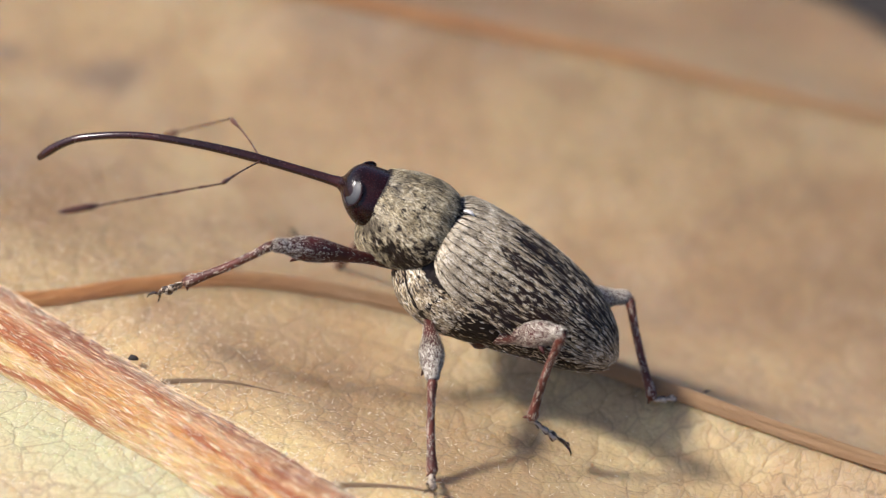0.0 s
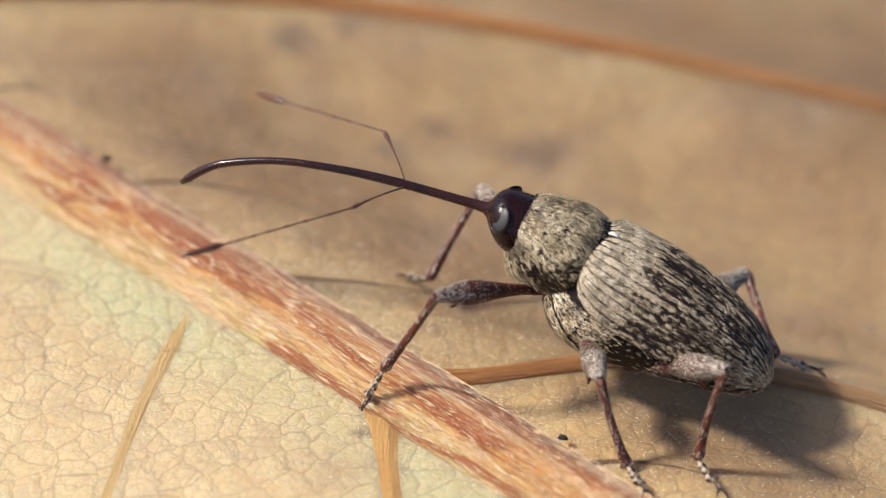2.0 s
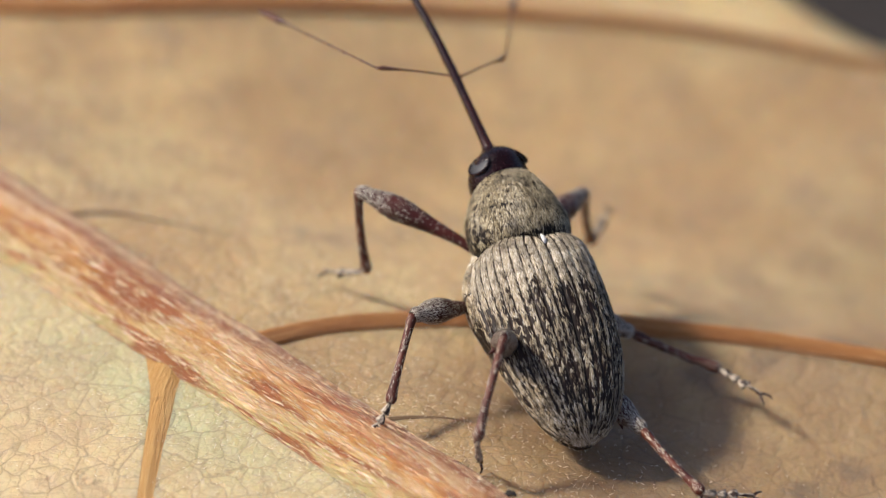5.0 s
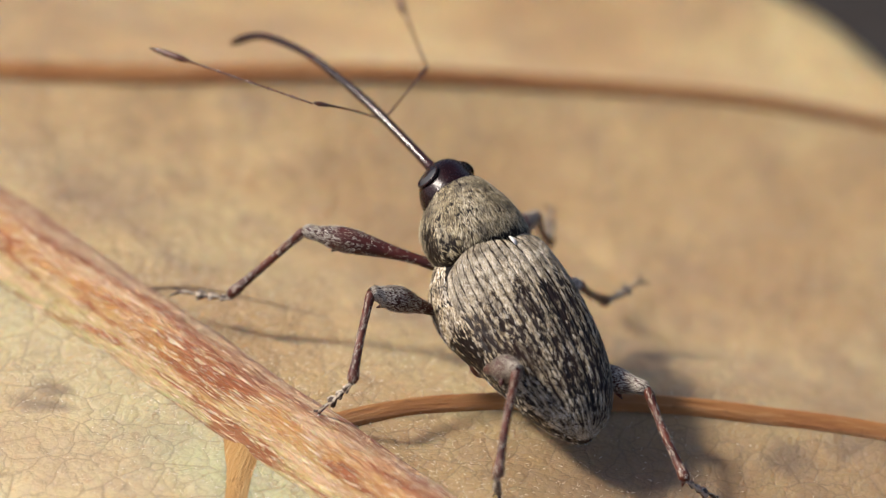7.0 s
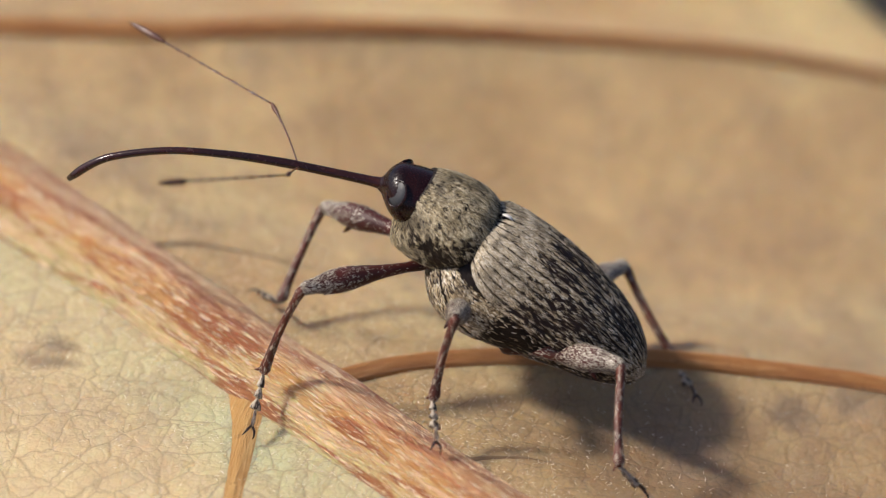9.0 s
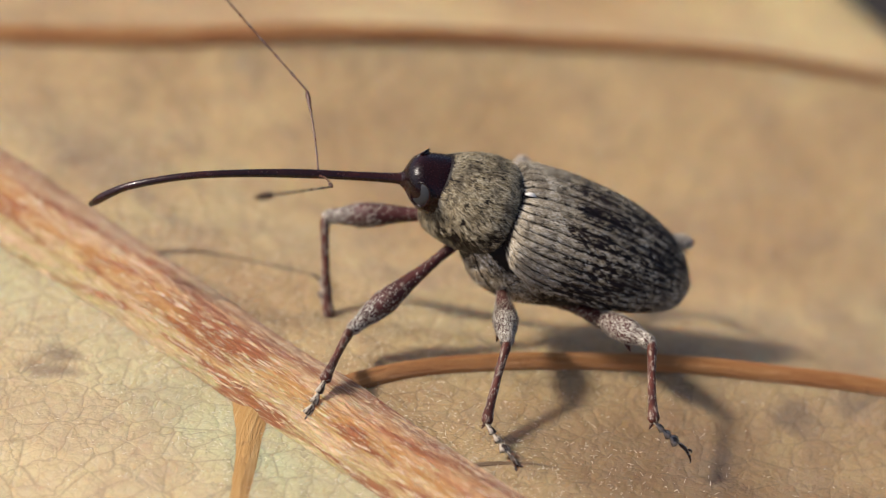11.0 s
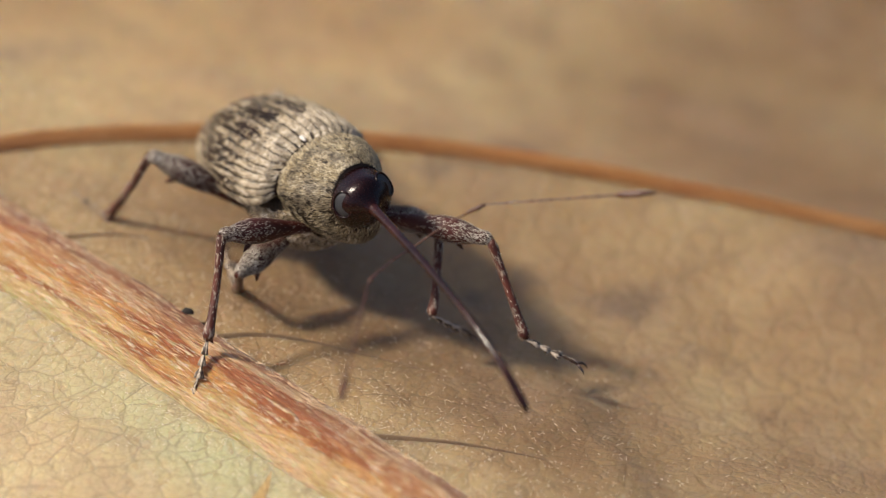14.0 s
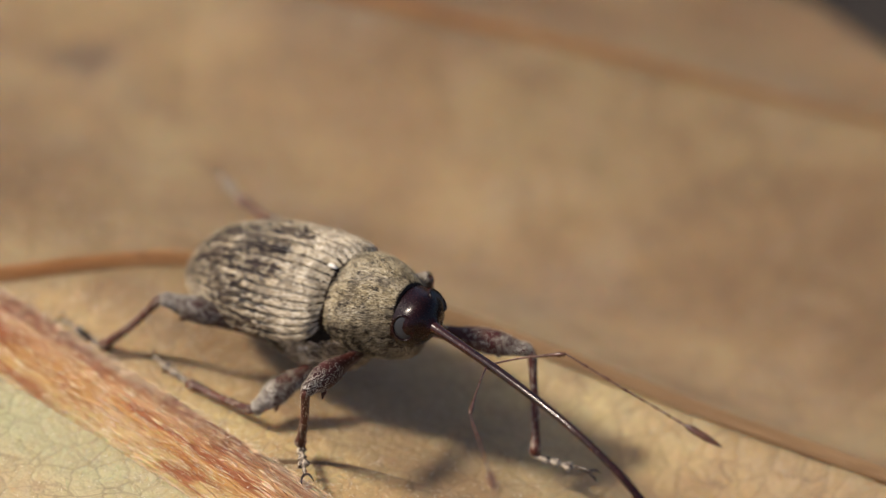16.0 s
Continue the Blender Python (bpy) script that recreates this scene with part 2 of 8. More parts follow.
ELYTRON = cuticle_material("elytron_cuticle", (0.005, 0.0025, 0.0018), (0.022, 0.010, 0.006), 0.42, 0.03, 10, 0.22)
SCALES = scale_material("elytra_scales", (0.0, (0.035, 0.020, 0.010)), (0.24, (0.17, 0.115, 0.055)), (0.52, (0.38, 0.30, 0.17)), (0.82, (0.60, 0.51, 0.35)), (1.0, (0.88, 0.83, 0.72)))
SCALES_PALE = scale_material("pale_elytra_scales", (0.0, (0.17, 0.13, 0.075)), (0.3, (0.44, 0.365, 0.24)), (0.7, (0.64, 0.56, 0.42)), (1.0, (0.88, 0.83, 0.72)))
SCALES_WHITE = scale_material("white_scales", (0.0, (0.66, 0.62, 0.54)), (1.0, (0.82, 0.80, 0.74)))
SCALES_TAN = scale_material("pronotum_scales", (0.0, (0.05, 0.034, 0.016)), (0.30, (0.20, 0.15, 0.072)), (0.68, (0.40, 0.325, 0.18)), (1.0, (0.78, 0.70, 0.52)))
SCALES_GREY = scale_material("leg_scales", (0.0, (0.16, 0.13, 0.095)), (0.5, (0.38, 0.33, 0.26)), (1.0, (0.60, 0.55, 0.47)))
FEMUR = leg_material("femur_skin", (0.060, 0.011, 0.008), (0.26, 0.21, 0.155), 0.0)
TIBIA = leg_material("tibia_skin", (0.100, 0.026, 0.014), (0.34, 0.27, 0.20), 0.05)
TARSUS = leg_material("tarsus_skin", (0.05, 0.03, 0.020), (0.44, 0.37, 0.28), 0.14)
CLAW = cuticle_material("claw_horn", (0.015, 0.008, 0.006), (0.05, 0.02, 0.012), 0.25)
ANTENNA = cuticle_material("antenna_cuticle", (0.055, 0.020, 0.012), (0.12, 0.05, 0.028), 0.3)


# ---- mesh helpers ----
def part(name, verts, faces, mat, parent=None, label="", smooth=True, uv=None):
    me = bpy.data.meshes.new(name)
    me.from_pydata([tuple(float(c) * MM for c in v) for v in verts], [], faces)
    if uv is not None:
        lay = me.uv_layers.new(name="UVMap")
        lay.data.foreach_set("uv", [c for p in me.polygons for i in p.vertices for c in uv[i]])
    if smooth:
        me.polygons.foreach_set("use_smooth", [True] * len(me.polygons))
    me.materials.append(mat)
    me.update()
    ob = new(name, me)
    ob.parent = parent
    return tagged(ob, label)


def loft(rings, close=True):
    """Faces over equal rings of points, with fans at both ends."""
    k = len(rings[0])
    verts = [p for r in rings for p in r]
    faces = [(i * k + j, i * k + (j + 1) % k, (i + 1) * k + (j + 1) % k, (i + 1) * k + j) for i in range(len(rings) - 1) for j in range(k)]
    if close:
        for i, r in ((0, rings[0]), (len(rings) - 1, rings[-1])):
            c = len(verts)
            verts.append(tuple(sum(q[a] for q in r) / k for a in range(3)))
            faces += [(i * k + (j + 1) % k, i * k + j, c) if i == 0 else (i * k + j, i * k + (j + 1) % k, c) for j in range(k)]
    return verts, faces


def tube(points, radii, segs=12, flat=1.0, rough=0.0, rnd=None):
    """A tapered tube through the points."""
    pts = [Vector(p) for p in points]
    rings = []
    for i, p in enumerate(pts):
        d = (pts[min(i + 1, len(pts) - 1)] - pts[max(i - 1, 0)]).normalized()
        side = d.cross(Vector((0, 0, 1)))
        side = side.normalized() if side.length > 1e-4 else Vector((0, 1, 0))
        up = side.cross(d)
        r = radii[i]
        ring = []
        for j in range(segs):
            a = 2 * math.pi * j / segs
            k = r * (1 + (rnd.uniform(-rough, rough) if rnd else 0))
            ring.append(tuple(p + side * (k * math.cos(a)) + up * (k * flat * math.sin(a))))
        rings.append(ring)
    return loft(rings)


def joined(*pieces):
    verts, faces = [], []
    for v, f in pieces:
        k = len(verts)
        verts += list(v)
        faces += [tuple(i + k for i in q) for q in f]
    return verts, faces


def curve(x, table):
    """Smooth interpolation in a short table of (x, value)."""
    xs, ys = [q[0] for q in table], [q[1] for q in table]
    if x <= xs[0]:
        return ys[0]
    if x >= xs[-1]:
        return ys[-1]
    i = max(j for j in range(len(xs) - 1) if xs[j] <= x)
    sl = lambda j: (ys[min(j + 1, len(ys) - 1)] - ys[max(j - 1, 0)]) / (xs[min(j + 1, len(xs) - 1)] - xs[max(j - 1, 0)])
    h = xs[i + 1] - xs[i]
    s = (x - xs[i]) / h
    return (2 * s**3 - 3 * s**2 + 1) * ys[i] + (s**3 - 2 * s**2 + s) * h * sl(i) + (3 * s**2 - 2 * s**3) * ys[i + 1] + (s**3 - s**2) * h * sl(i + 1)


def flakes(surface, count, long, wide, lift, rnd, keep=None, wild=0.25, core=-0.2):
    """Small scales lying on surface(u, v), pointing the way u grows."""
    verts, faces = [], []
    tries = 0
    while len(faces) < 4 * count and tries < count * 6:
        tries += 1
        u, v = rnd.random(), rnd.random()
        if keep and rnd.random() > keep(u, v):
            continue
        p = Vector(surface(u, v))
        e = 0.012
        a = Vector(surface(min(u + e, 1), v)) - Vector(surface(max(u - e, 0), v))
        c = Vector(surface(u, min(v + e, 1))) - Vector(surface(u, max(v - e, 0)))
        n = a.cross(c)
        if n.length < 1e-7 or a.length < 1e-6:
            continue
        n.normalize()
        if n.dot(p - Vector((p.x, 0, core))) < 0:
            n = -n
        d = (a.normalized() + n.cross(a).normalized() * rnd.gauss(0, wild)).normalized()
        s = n.cross(d)
        l, w = long * rnd.uniform(0.7, 1.3), wide * rnd.uniform(0.7, 1.3)
        h = lift * rnd.uniform(0.4, 1.4)
        k = len(verts)
        verts += [p + n * 0.008, p + d * l * 0.45 + s * w / 2 + n * h, p + d * l + n * h * 1.3, p + d * l * 0.45 - s * w / 2 + n * h, p + d * l * 0.45 + n * (h + w * 0.22)]
        faces += [(k, k + 1, k + 4), (k + 1, k + 2, k + 4), (k + 2, k + 3, k + 4), (k + 3, k, k + 4)]
    return verts, faces


# ---- the leaf: u runs along the midrib, n across it, in millimetres ----
S2 = math.sqrt(0.5)


def to_xy(u, n):
    return (u + n) * S2 - 4.375, (n - u) * S2 - 4.375


def to_un(x, y):
    return (x - y) * S2, (x + y + 8.75) * S2


def vein_u(k, n):
    """Where the side veins of the brown half run: u for each n."""
    n = min(max(n, 0.0), 25.0)
    a = 1.61 + 0.0414 * n + 0.07583 * n * n - 0.00109 * n**3
    if k == 1:
        return a
    if k == 0:
        return -18.411 + 1.39 * n - 0.06196 * n * n + 0.00181 * n**3
    if k == 2:
        m = min(n, 8.6)
        return 18.88 + 1.377 * m - 0.279 * m * m + 0.0313 * m**3 + 3.5 * (n - m)
    if k == -1:
        return -38.0 + 1.2 * n
    return 38.0 + 1.5 * n + 0.03 * n * n


def wave(x, y, size, seed):
    return noise.noise(Vector((x / size + seed, y / size - seed, seed * 0.37)))


def blade_z(u, n):
    x, y = to_xy(u, n)
    z = 0.10 * wave(x, y, 5.0, 3.1) + 0.05 * wave(x, y, 1.7, 8.2)
    if n > 1:
        z -= 0.10 * (n - 1)
        z -= 0.07 * ((n - 11) + math.sqrt((n - 11) ** 2 + 6)) - 0.017
        lines = [vein_u(k, n) for k in (-1, 0, 1, 2, 3)]
        for a, b in zip(lines, lines[1:]):
            if a <= u < b:
                s = (u - a) / (b - a)
                z -= min(max(n - 2.5, 0) * 0.22, 2.1) * math.sin(math.pi * s**0.9) ** 0.9
    else:
        z -= 0.012 * min(n, 0) ** 2 * 0.6 - 0.25 * math.exp(-(((n + 4.5) / 2.5) ** 2))
    edge = max(abs(u - 4) - 44, 0)
    return z - 0.02 * edge**2


def blade_edge(u):
    """Outer margins: lobed, widest in the middle."""
    s = max(1 - ((u - 6) / 58) ** 2, 0.02)
    return -27 * s**0.6 + 1.6 * math.sin(u * 0.31), min(1, 1.25 * s**0.5) * (24.4 + 0.12 * min(max(u + 4, 0), 32) + 0.5 * math.sin(u * 0.33 + 1.9) + 0.3 * math.sin(u * 0.9))


leaf = tagged(new("oak_leaf"), "dry tan leaf lying underside up, thick orange midrib", "leaf")


SPOTS = ((8.5, 8.75, 0.6), (9.2, 9.9, 0.5), (12.7, 7.5, 0.55), (14.8, 10.4, 0.8), (12.7, 9.2, 0.45), (9.0, 12.9, 0.7), (-3.4, -3.15, 0.5), (-3.35, -2.43, 0.42), (-2.7, -2.8, 0.25), (27.5, 6.65, 0.4), (20.2, -1.2, 0.35))


def ease(x):
    x = min(max(x, 0.0), 1.0)
    return x * x * (3 - 2 * x)


def shade_tone(u, n):
    """How dark the brown half is, 0 to 1: browning plus painted shade of valleys and slopes."""
    a = 0.20 - 0.18 * ease((n - 4) / 4) + 0.20 * ease((u + 2) / 7) + 0.58 * ease((u - 4) / 4) * ease((n - 1.6) / 2.6) * (1 - 0.5 * ease((n - 6) / 3)) + 0.45 * ease((u - 2) / 6) * ease((n - 13) / 5)
    return a - 0.38 * ease((u - vein_u(2, n)) / 2.5 + 0.3) * ease((13 - n) / 5)


def build_blade():
    us = [-46 + 0.45 * i for i in range(232)]
    vs = [i / 130 for i in range(131)]
    verts, faces, zone = [], [], []
    for u in us:
        lo, hi = blade_edge(u)
        for v in vs:
            n = lo + (hi - lo) * v
            x, y = to_xy(u, n)
            verts.append((x, y, blade_z(u, n)))
            soft = min(max((0.4 - n) / 0.8, 0), 1)
            near = math.exp(-(((n + 1.6) / 1.15) ** 2)) * (0.68 + 0.32 * math.sin(u * 0.55 + 0.6)) if n < 0.3 else 0
            spot = max(math.exp(-((u - a) ** 2 + (n - c) ** 2) / r**2) for a, c, r in SPOTS)
            zone.append((soft, max(near, 0), spot, shade_tone(u, n)))
    k = len(vs)
    faces = [(i * k + j, (i + 1) * k + j, (i + 1) * k + j + 1, i * k + j + 1) for i in range(len(us) - 1) for j in range(k - 1)]
    ob = part("blade", verts, faces, BLADE, leaf, "thin papery blade, brown on one half, straw and greenish on the other")
    att = ob.data.color_attributes.new("zone", "FLOAT_COLOR", "POINT")
    att.data.foreach_set("color", [c for z in zone for c in z])
    thick = ob.modifiers.new("thickness", "SOLIDIFY")
    thick.thickness, thick.offset = 0.00014, -1


def build_vein(name, line, width, height, mat, label="", rnd=None, sink=0.12, flank=0.8):
    """A half-round raised strip along a line of (u, n), width and height by a function of 0 to 1."""
    pts = [Vector((*to_xy(u, n), blade_z(u, n))) for u, n in line]
    verts, faces, uv = [], [], []
    m, run = 13, 0.0
    for i, p in enumerate(pts):
        d = pts[min(i + 1, len(pts) - 1)] - pts[max(i - 1, 0)]
        d.z = 0
        d.normalize()
        side = Vector((-d.y, d.x, 0))
        if i:
            run += (p - pts[i - 1]).length
        s = i / (len(pts) - 1)
        w, h = width(s), height(s)
        for j in range(m):
            a = math.pi * j / (m - 1)
            ridge = 1 + 0.07 * math.sin(5 * a + 0.4 * math.sin(run * 0.9)) + 0.05 * wave(run, a * 3, 1.3, 5.5)
            q = p + side * (w * math.cos(a) * ridge)
            verts.append((q.x, q.y, p.z - sink + (h + sink) * max(math.sin(a), 0.0) ** flank * ridge))
            uv.append((run, a * w))
    faces = [(i * m + j, i * m + j + 1, (i + 1) * m + j + 1, (i + 1) * m + j) for i in range(len(pts) - 1) for j in range(m - 1)]
    faces += [tuple(range(m)), tuple(range((len(pts) - 1) * m, len(pts) * m))[::-1]]
    return part(name, verts, faces, mat, leaf, label, uv=uv)


def build_veins():
    build_vein("midrib", [(-46 + 0.4 * i, 0.25 + 0.10 * math.sin(i * 0.021)) for i in range(252)], lambda s: 1.22 - 0.30 * s, lambda s: 0.76 - 0.14 * s,
               MIDRIB, "thick fibrous orange and reddish-brown midrib", flank=1.1)
    for k, w in ((-1, 0.34), (0, 0.31), (1, 0.25), (2, 0.25), (3, 0.25)):
        top = 30.0
        line = [(vein_u(k, 0.3 + 0.35 * i), 0.3 + 0.35 * i) for i in range(int((top - 0.3) / 0.35))]
        line = [q for q in line if -45 < q[0] < 56 and q[1] < blade_edge(q[0])[1] - 0.8]
        build_vein("side_vein", line, lambda s, w=w: w * (1 - 0.55 * s), lambda s: 0.27 - 0.16 * s, VEIN_DULL if k == 2 else VEIN, "slender orange-brown side vein")
    for u0, lean in ((-16.0, 0.85), (0.3, 1.0), (19.2, 1.25), (36.0, 1.0)):
        line = [(u0 + lean * (0.35 * i) * (1 - 0.004 * i) - 0.5 * math.sin(i * 0.12), 0.1 - 0.35 * i) for i in range(62)]
        line = [q for q in line if q[1] > blade_edge(q[0])[0] + 0.8]
        build_vein("side_vein", line, lambda s: 0.30 * (1 - 0.6 * s) + 0.42 * math.exp(-s * 26), lambda s: 0.045 - 0.03 * s + 0.24 * math.exp(-s * 30), VEIN_PALE, "pale yellowish-orange side vein", sink=0.04, flank=2.0)
    rnd = random.Random(11)
    # fine veins between the side veins
    for u0, way, n0, lean, steps in ((10.4, 1, 1.2, 0.60, 15), (-4.6, 1, 1.2, 0.45, 14), (15.2, 1, 1.2, 0.75, 12), (24.3, 1, 1.2, 0.8, 10), (5.6, 1, 1.2, 0.5, 9), (29.5, 1, 1.2, 0.8, 10)):
        ph = rnd.uniform(0, 6)
        line = [(u0 + lean * 0.25 * i + 0.10 * math.sin(i * 0.4 + ph) + 0.012 * i * i, n0 + 0.25 * i) for i in range(steps)]
        build_vein("thin_vein", line, lambda s: 0.09 * (1 - 0.8 * s), lambda s: 0.07 * (1 - s), VEIN_THIN, "fine raised vein", sink=0.03)
    line = [(14.4 + 0.125 * i + 0.02 * math.sin(i * 0.4), -0.9 - 0.25 * i) for i in range(26)]
    build_vein("thin_vein", line, lambda s: 0.27 * min(1, 0.2 + 5 * s) * (1 - 0.4 * s), lambda s: 0.028 * min(1, 6 * s) * (1 - 0.5 * s), VEIN_STRAW, "pale straw-coloured side vein", sink=0.02, flank=2.0)


def build_hairs():
    rnd = random.Random(5)
    verts, faces = [], []
    for i in range(14000):
        if i % 5 == 4:
            u, n = rnd.uniform(-6, 34), 1.1 + abs(rnd.gauss(0, 2.6))
        elif i % 5 == 2:
            u, n = rnd.uniform(-10, 34), rnd.choice((1.25, 1.35, 1.5, -1.0)) + rnd.gauss(0, 0.14)
        elif i % 3:
            u, n = rnd.uniform(-14, 34), rnd.choice((1, -1)) * abs(rnd.gauss(0, 2.2)) + 0.25
        else:
            u, n = rnd.uniform(-14, 34), rnd.uniform(-9, 9)
        rib = 1 - ((n - 0.25) / 1.0) ** 2
        z = blade_z(u, n) + (0.66 * math.sqrt(rib) if rib > 0 else 0)
        x, y = to_xy(u, n)
        p = Vector((x, y, z - 0.01))
        a, l = rnd.uniform(0, 6.28), rnd.uniform(0.04, 0.13)
        d = Vector((math.cos(a), math.sin(a), rnd.uniform(0.15, 0.8))) * l
        s = Vector((-math.sin(a), math.cos(a), 0)) * 0.0055
        k = len(verts)
        up = Vector((0, 0, 0.010))
        verts += [p - s, p + s, p + up, p + d * 0.55 - s * 0.8, p + d * 0.55 + s * 0.8, p + d * 0.55 + up, p + d - Vector((0, 0, l * 0.15))]
        faces += [(k, k + 1, k + 4, k + 3), (k + 1, k + 2, k + 5, k + 4), (k + 2, k, k + 3, k + 5), (k + 3, k + 4, k + 6), (k + 4, k + 5, k + 6), (k + 5, k + 3, k + 6)]
    tagged(part("leaf_hairs", verts, faces, HAIR, leaf, "short pale hairs on the leaf"), kind="stuff")
    # glossy fibres lying along the midrib
    verts, faces = [], []
    for i in range(2200):
        u, a = rnd.uniform(-16, 36), rnd.uniform(0.25, 2.9)
        s, l, w = (u + 46) / 100.8, rnd.uniform(0.10, 0.42), rnd.uniform(0.004, 0.009)
        lean = rnd.gauss(0, 0.16)
        rows = []
        for k in (0.0, 0.5, 1.0):
            v, b = u + l * k, a + lean * k * l
            wide, high = 1.22 - 0.30 * s, 0.76 - 0.14 * s
            n = 0.25 + wide * math.cos(b) * 1.02
            rows.append(Vector((*to_xy(v, n), blade_z(v, 0.25) - 0.12 + (high + 0.12) * math.sin(b) ** 1.1 * 1.05 + 0.012 + 0.02 * k)))
        d = (rows[2] - rows[0]).normalized()
        side = d.cross(Vector((0, 0, 1))).normalized() * w
        c = len(verts)
        verts += [rows[0] - side, rows[0] + side, rows[1] - side, rows[1] + side, rows[1] + Vector((0, 0, w)), rows[2]]
        faces += [(c, c + 1, c + 4), (c + 1, c + 3, c + 4), (c, c + 4, c + 2), (c + 3, c + 5, c + 4), (c + 4, c + 5, c + 2)]
    tagged(part("midrib_fibre_coat", verts, faces, FIBRE, leaf, "glossy pale fibres along the midrib"), kind="stuff")
    verts, faces = [], []
    for u, n, r in ((9.75, 1.25, 0.13), (23.6, 1.32, 0.11), (10.0, 1.45, 0.07), (2.0, 1.3, 0.06)):
        x, y = to_xy(u, n)
        z = blade_z(u, n) + (0.7 * math.sqrt(max(1 - ((n - 0.25) / 1.12) ** 2, 0)))
        v, f = tube([(x - r, y, z), (x - r * 0.4, y + r * 0.3, z + r * 0.3), (x + r * 0.5, y, z + r * 0.3), (x + r, y - r * 0.2, z)], [r * 0.3, r * 0.7, r * 0.6, r * 0.2], 8, 0.6, 0.25, rnd)
        k = len(verts)
        verts += v
        faces += [tuple(i + k for i in q) for q in f]
    tagged(part("specks", verts, faces, SOIL, leaf, "tiny dark specks of dirt"), kind="stuff")


def build_ground():
    verts, faces = [], []
    rings = (0, 30, 60, 120, 400, 2000, 20000, 400000)
    for r in rings:
        for j in range(48):
            a = 2 * math.pi * j / 48
            x, y = 5 + r * math.cos(a), -5 + r * math.sin(a)
            verts.append((x, y, -14 + (1.2 * wave(x, y, 17, 2.2) if r < 1000 else 0)))
    faces = [(i * 48 + j, (i + 1) * 48 + j, (i + 1) * 48 + (j + 1) % 48, i * 48 + (j + 1) % 48) for i in range(len(rings) - 1) for j in range(48)]
    tagged(part("ground", verts, faces, SOIL), "dark bare soil under the leaf", "ground", kind="structure")


build_blade()
build_veins()
build_hairs()
build_ground()


# ---- the weevil: x forward, y to its left, z up, origin where thorax and wing cases meet ----
weevil = tagged(new("weevil"), "acorn weevil with mottled grey-brown scales and a long curved snout", "beetle")
RND = random.Random(21)

E_W = ((0, 1.00), (0.05, 1.36), (0.2, 1.53), (0.42, 1.55), (0.65, 1.40), (0.84, 1.05), (0.95, 0.64), (1, 0.22))
E_T = ((0, 0.68), (0.045, 0.82), (0.13, 0.94), (0.32, 0.98), (0.55, 0.90), (0.78, 0.66), (0.93, 0.29), (1, -0.10))
E_B = ((0, -0.06), (0.14, -0.30), (0.3, -0.33), (0.6, -0.28), (0.85, -0.24), (1, -0.26))


def elytron_point(u, v, side, deep=0.0, grooves=True):
    w, t, b = curve(u, E_W), curve(u, E_T), curve(u, E_B)
    a = v * math.pi / 2
    g = 0
    if grooves:
        f = (v * 10) % 1.0
        f = min(f, 1 - f)
        g = 0.040 * math.exp(-((f / 0.15) ** 2)) * min(1, 8 * (1 - u))
        g -= 0.012 * math.sin(u * 60 + v * 40) * (f > 0.3) * 0.4
    k = 1 - deep - g / 1.4
    y = w * math.sin(a) ** 0.93 * k
    z = b + (t - b) * math.cos(a) ** 0.86 * k if v < 0.999 else b
    if v < 0.06:
        z -= 0.02 * (1 - v / 0.06)
    x = 0.10 - 4.74 * u + 0.16 * math.sin(math.pi * v) * (1 - u) ** 8
    return (x, side * (y + 0.006), z)


def elytron_keep(u, v):
    """Where pale scales lie: thick at the base and sides, thin in dark bars and mottles."""
    f = (v * 10) % 1.0
    f = min(f, 1 - f)
    stria = 0.165 - 0.085 * math.exp(-(((u - 0.17) / 0.10) ** 2)) * ease((0.5 - v) / 0.25) + 0.05 * noise.noise(Vector((u * 22.0, math.floor(v * 10 + 0.5) * 3.7, 5.2)))
    row = 0.02 if f < stria or u < 0.012 else 1.0
    m = 0.55 + 0.45 * noise.noise(Vector((u * 5.0, v * 6.0, 2.7))) + 0.5 * noise.noise(Vector((u * 14.0, v * 50.0, 1.1))) + 0.8 * noise.noise(Vector((u * 34.0, v * 80.0, 7.1))) - 0.18 * ease((u - 0.2) / 0.3)
    bar = 1.0
    if v < 0.42:
        bar -= 1.5 * math.exp(-(((u - 0.40 - 0.08 * v) / 0.14) ** 6)) * (1.0 if v < 0.075 or 0.14 < v < 0.30 else 0.2) * (0.9 + 0.3 * noise.noise(Vector((u * 25.0, v * 30.0, 4.4))))
    if 0.14 < v < 0.25:
        bar -= 0.8 * ease((u - 0.28) / 0.06) * ease((0.74 - u) / 0.2)
    bar -= 0.6 * math.exp(-(((u - 0.55) / 0.06) ** 2)) * math.exp(-(((v - 0.62) / 0.2) ** 2))
    bar -= 0.6 * math.exp(-(((u - 0.30) / 0.10) ** 2)) * math.exp(-(((v - 0.85) / 0.12) ** 2))
    base = (0.55 + 0.35 * noise.noise(Vector((u * 16.0, v * 9.0, 8.8)))) * math.exp(-(u / 0.23) ** 4)
    return row * min(1, max(0.01, (m - 0.47 + base) * 2.0 * bar))


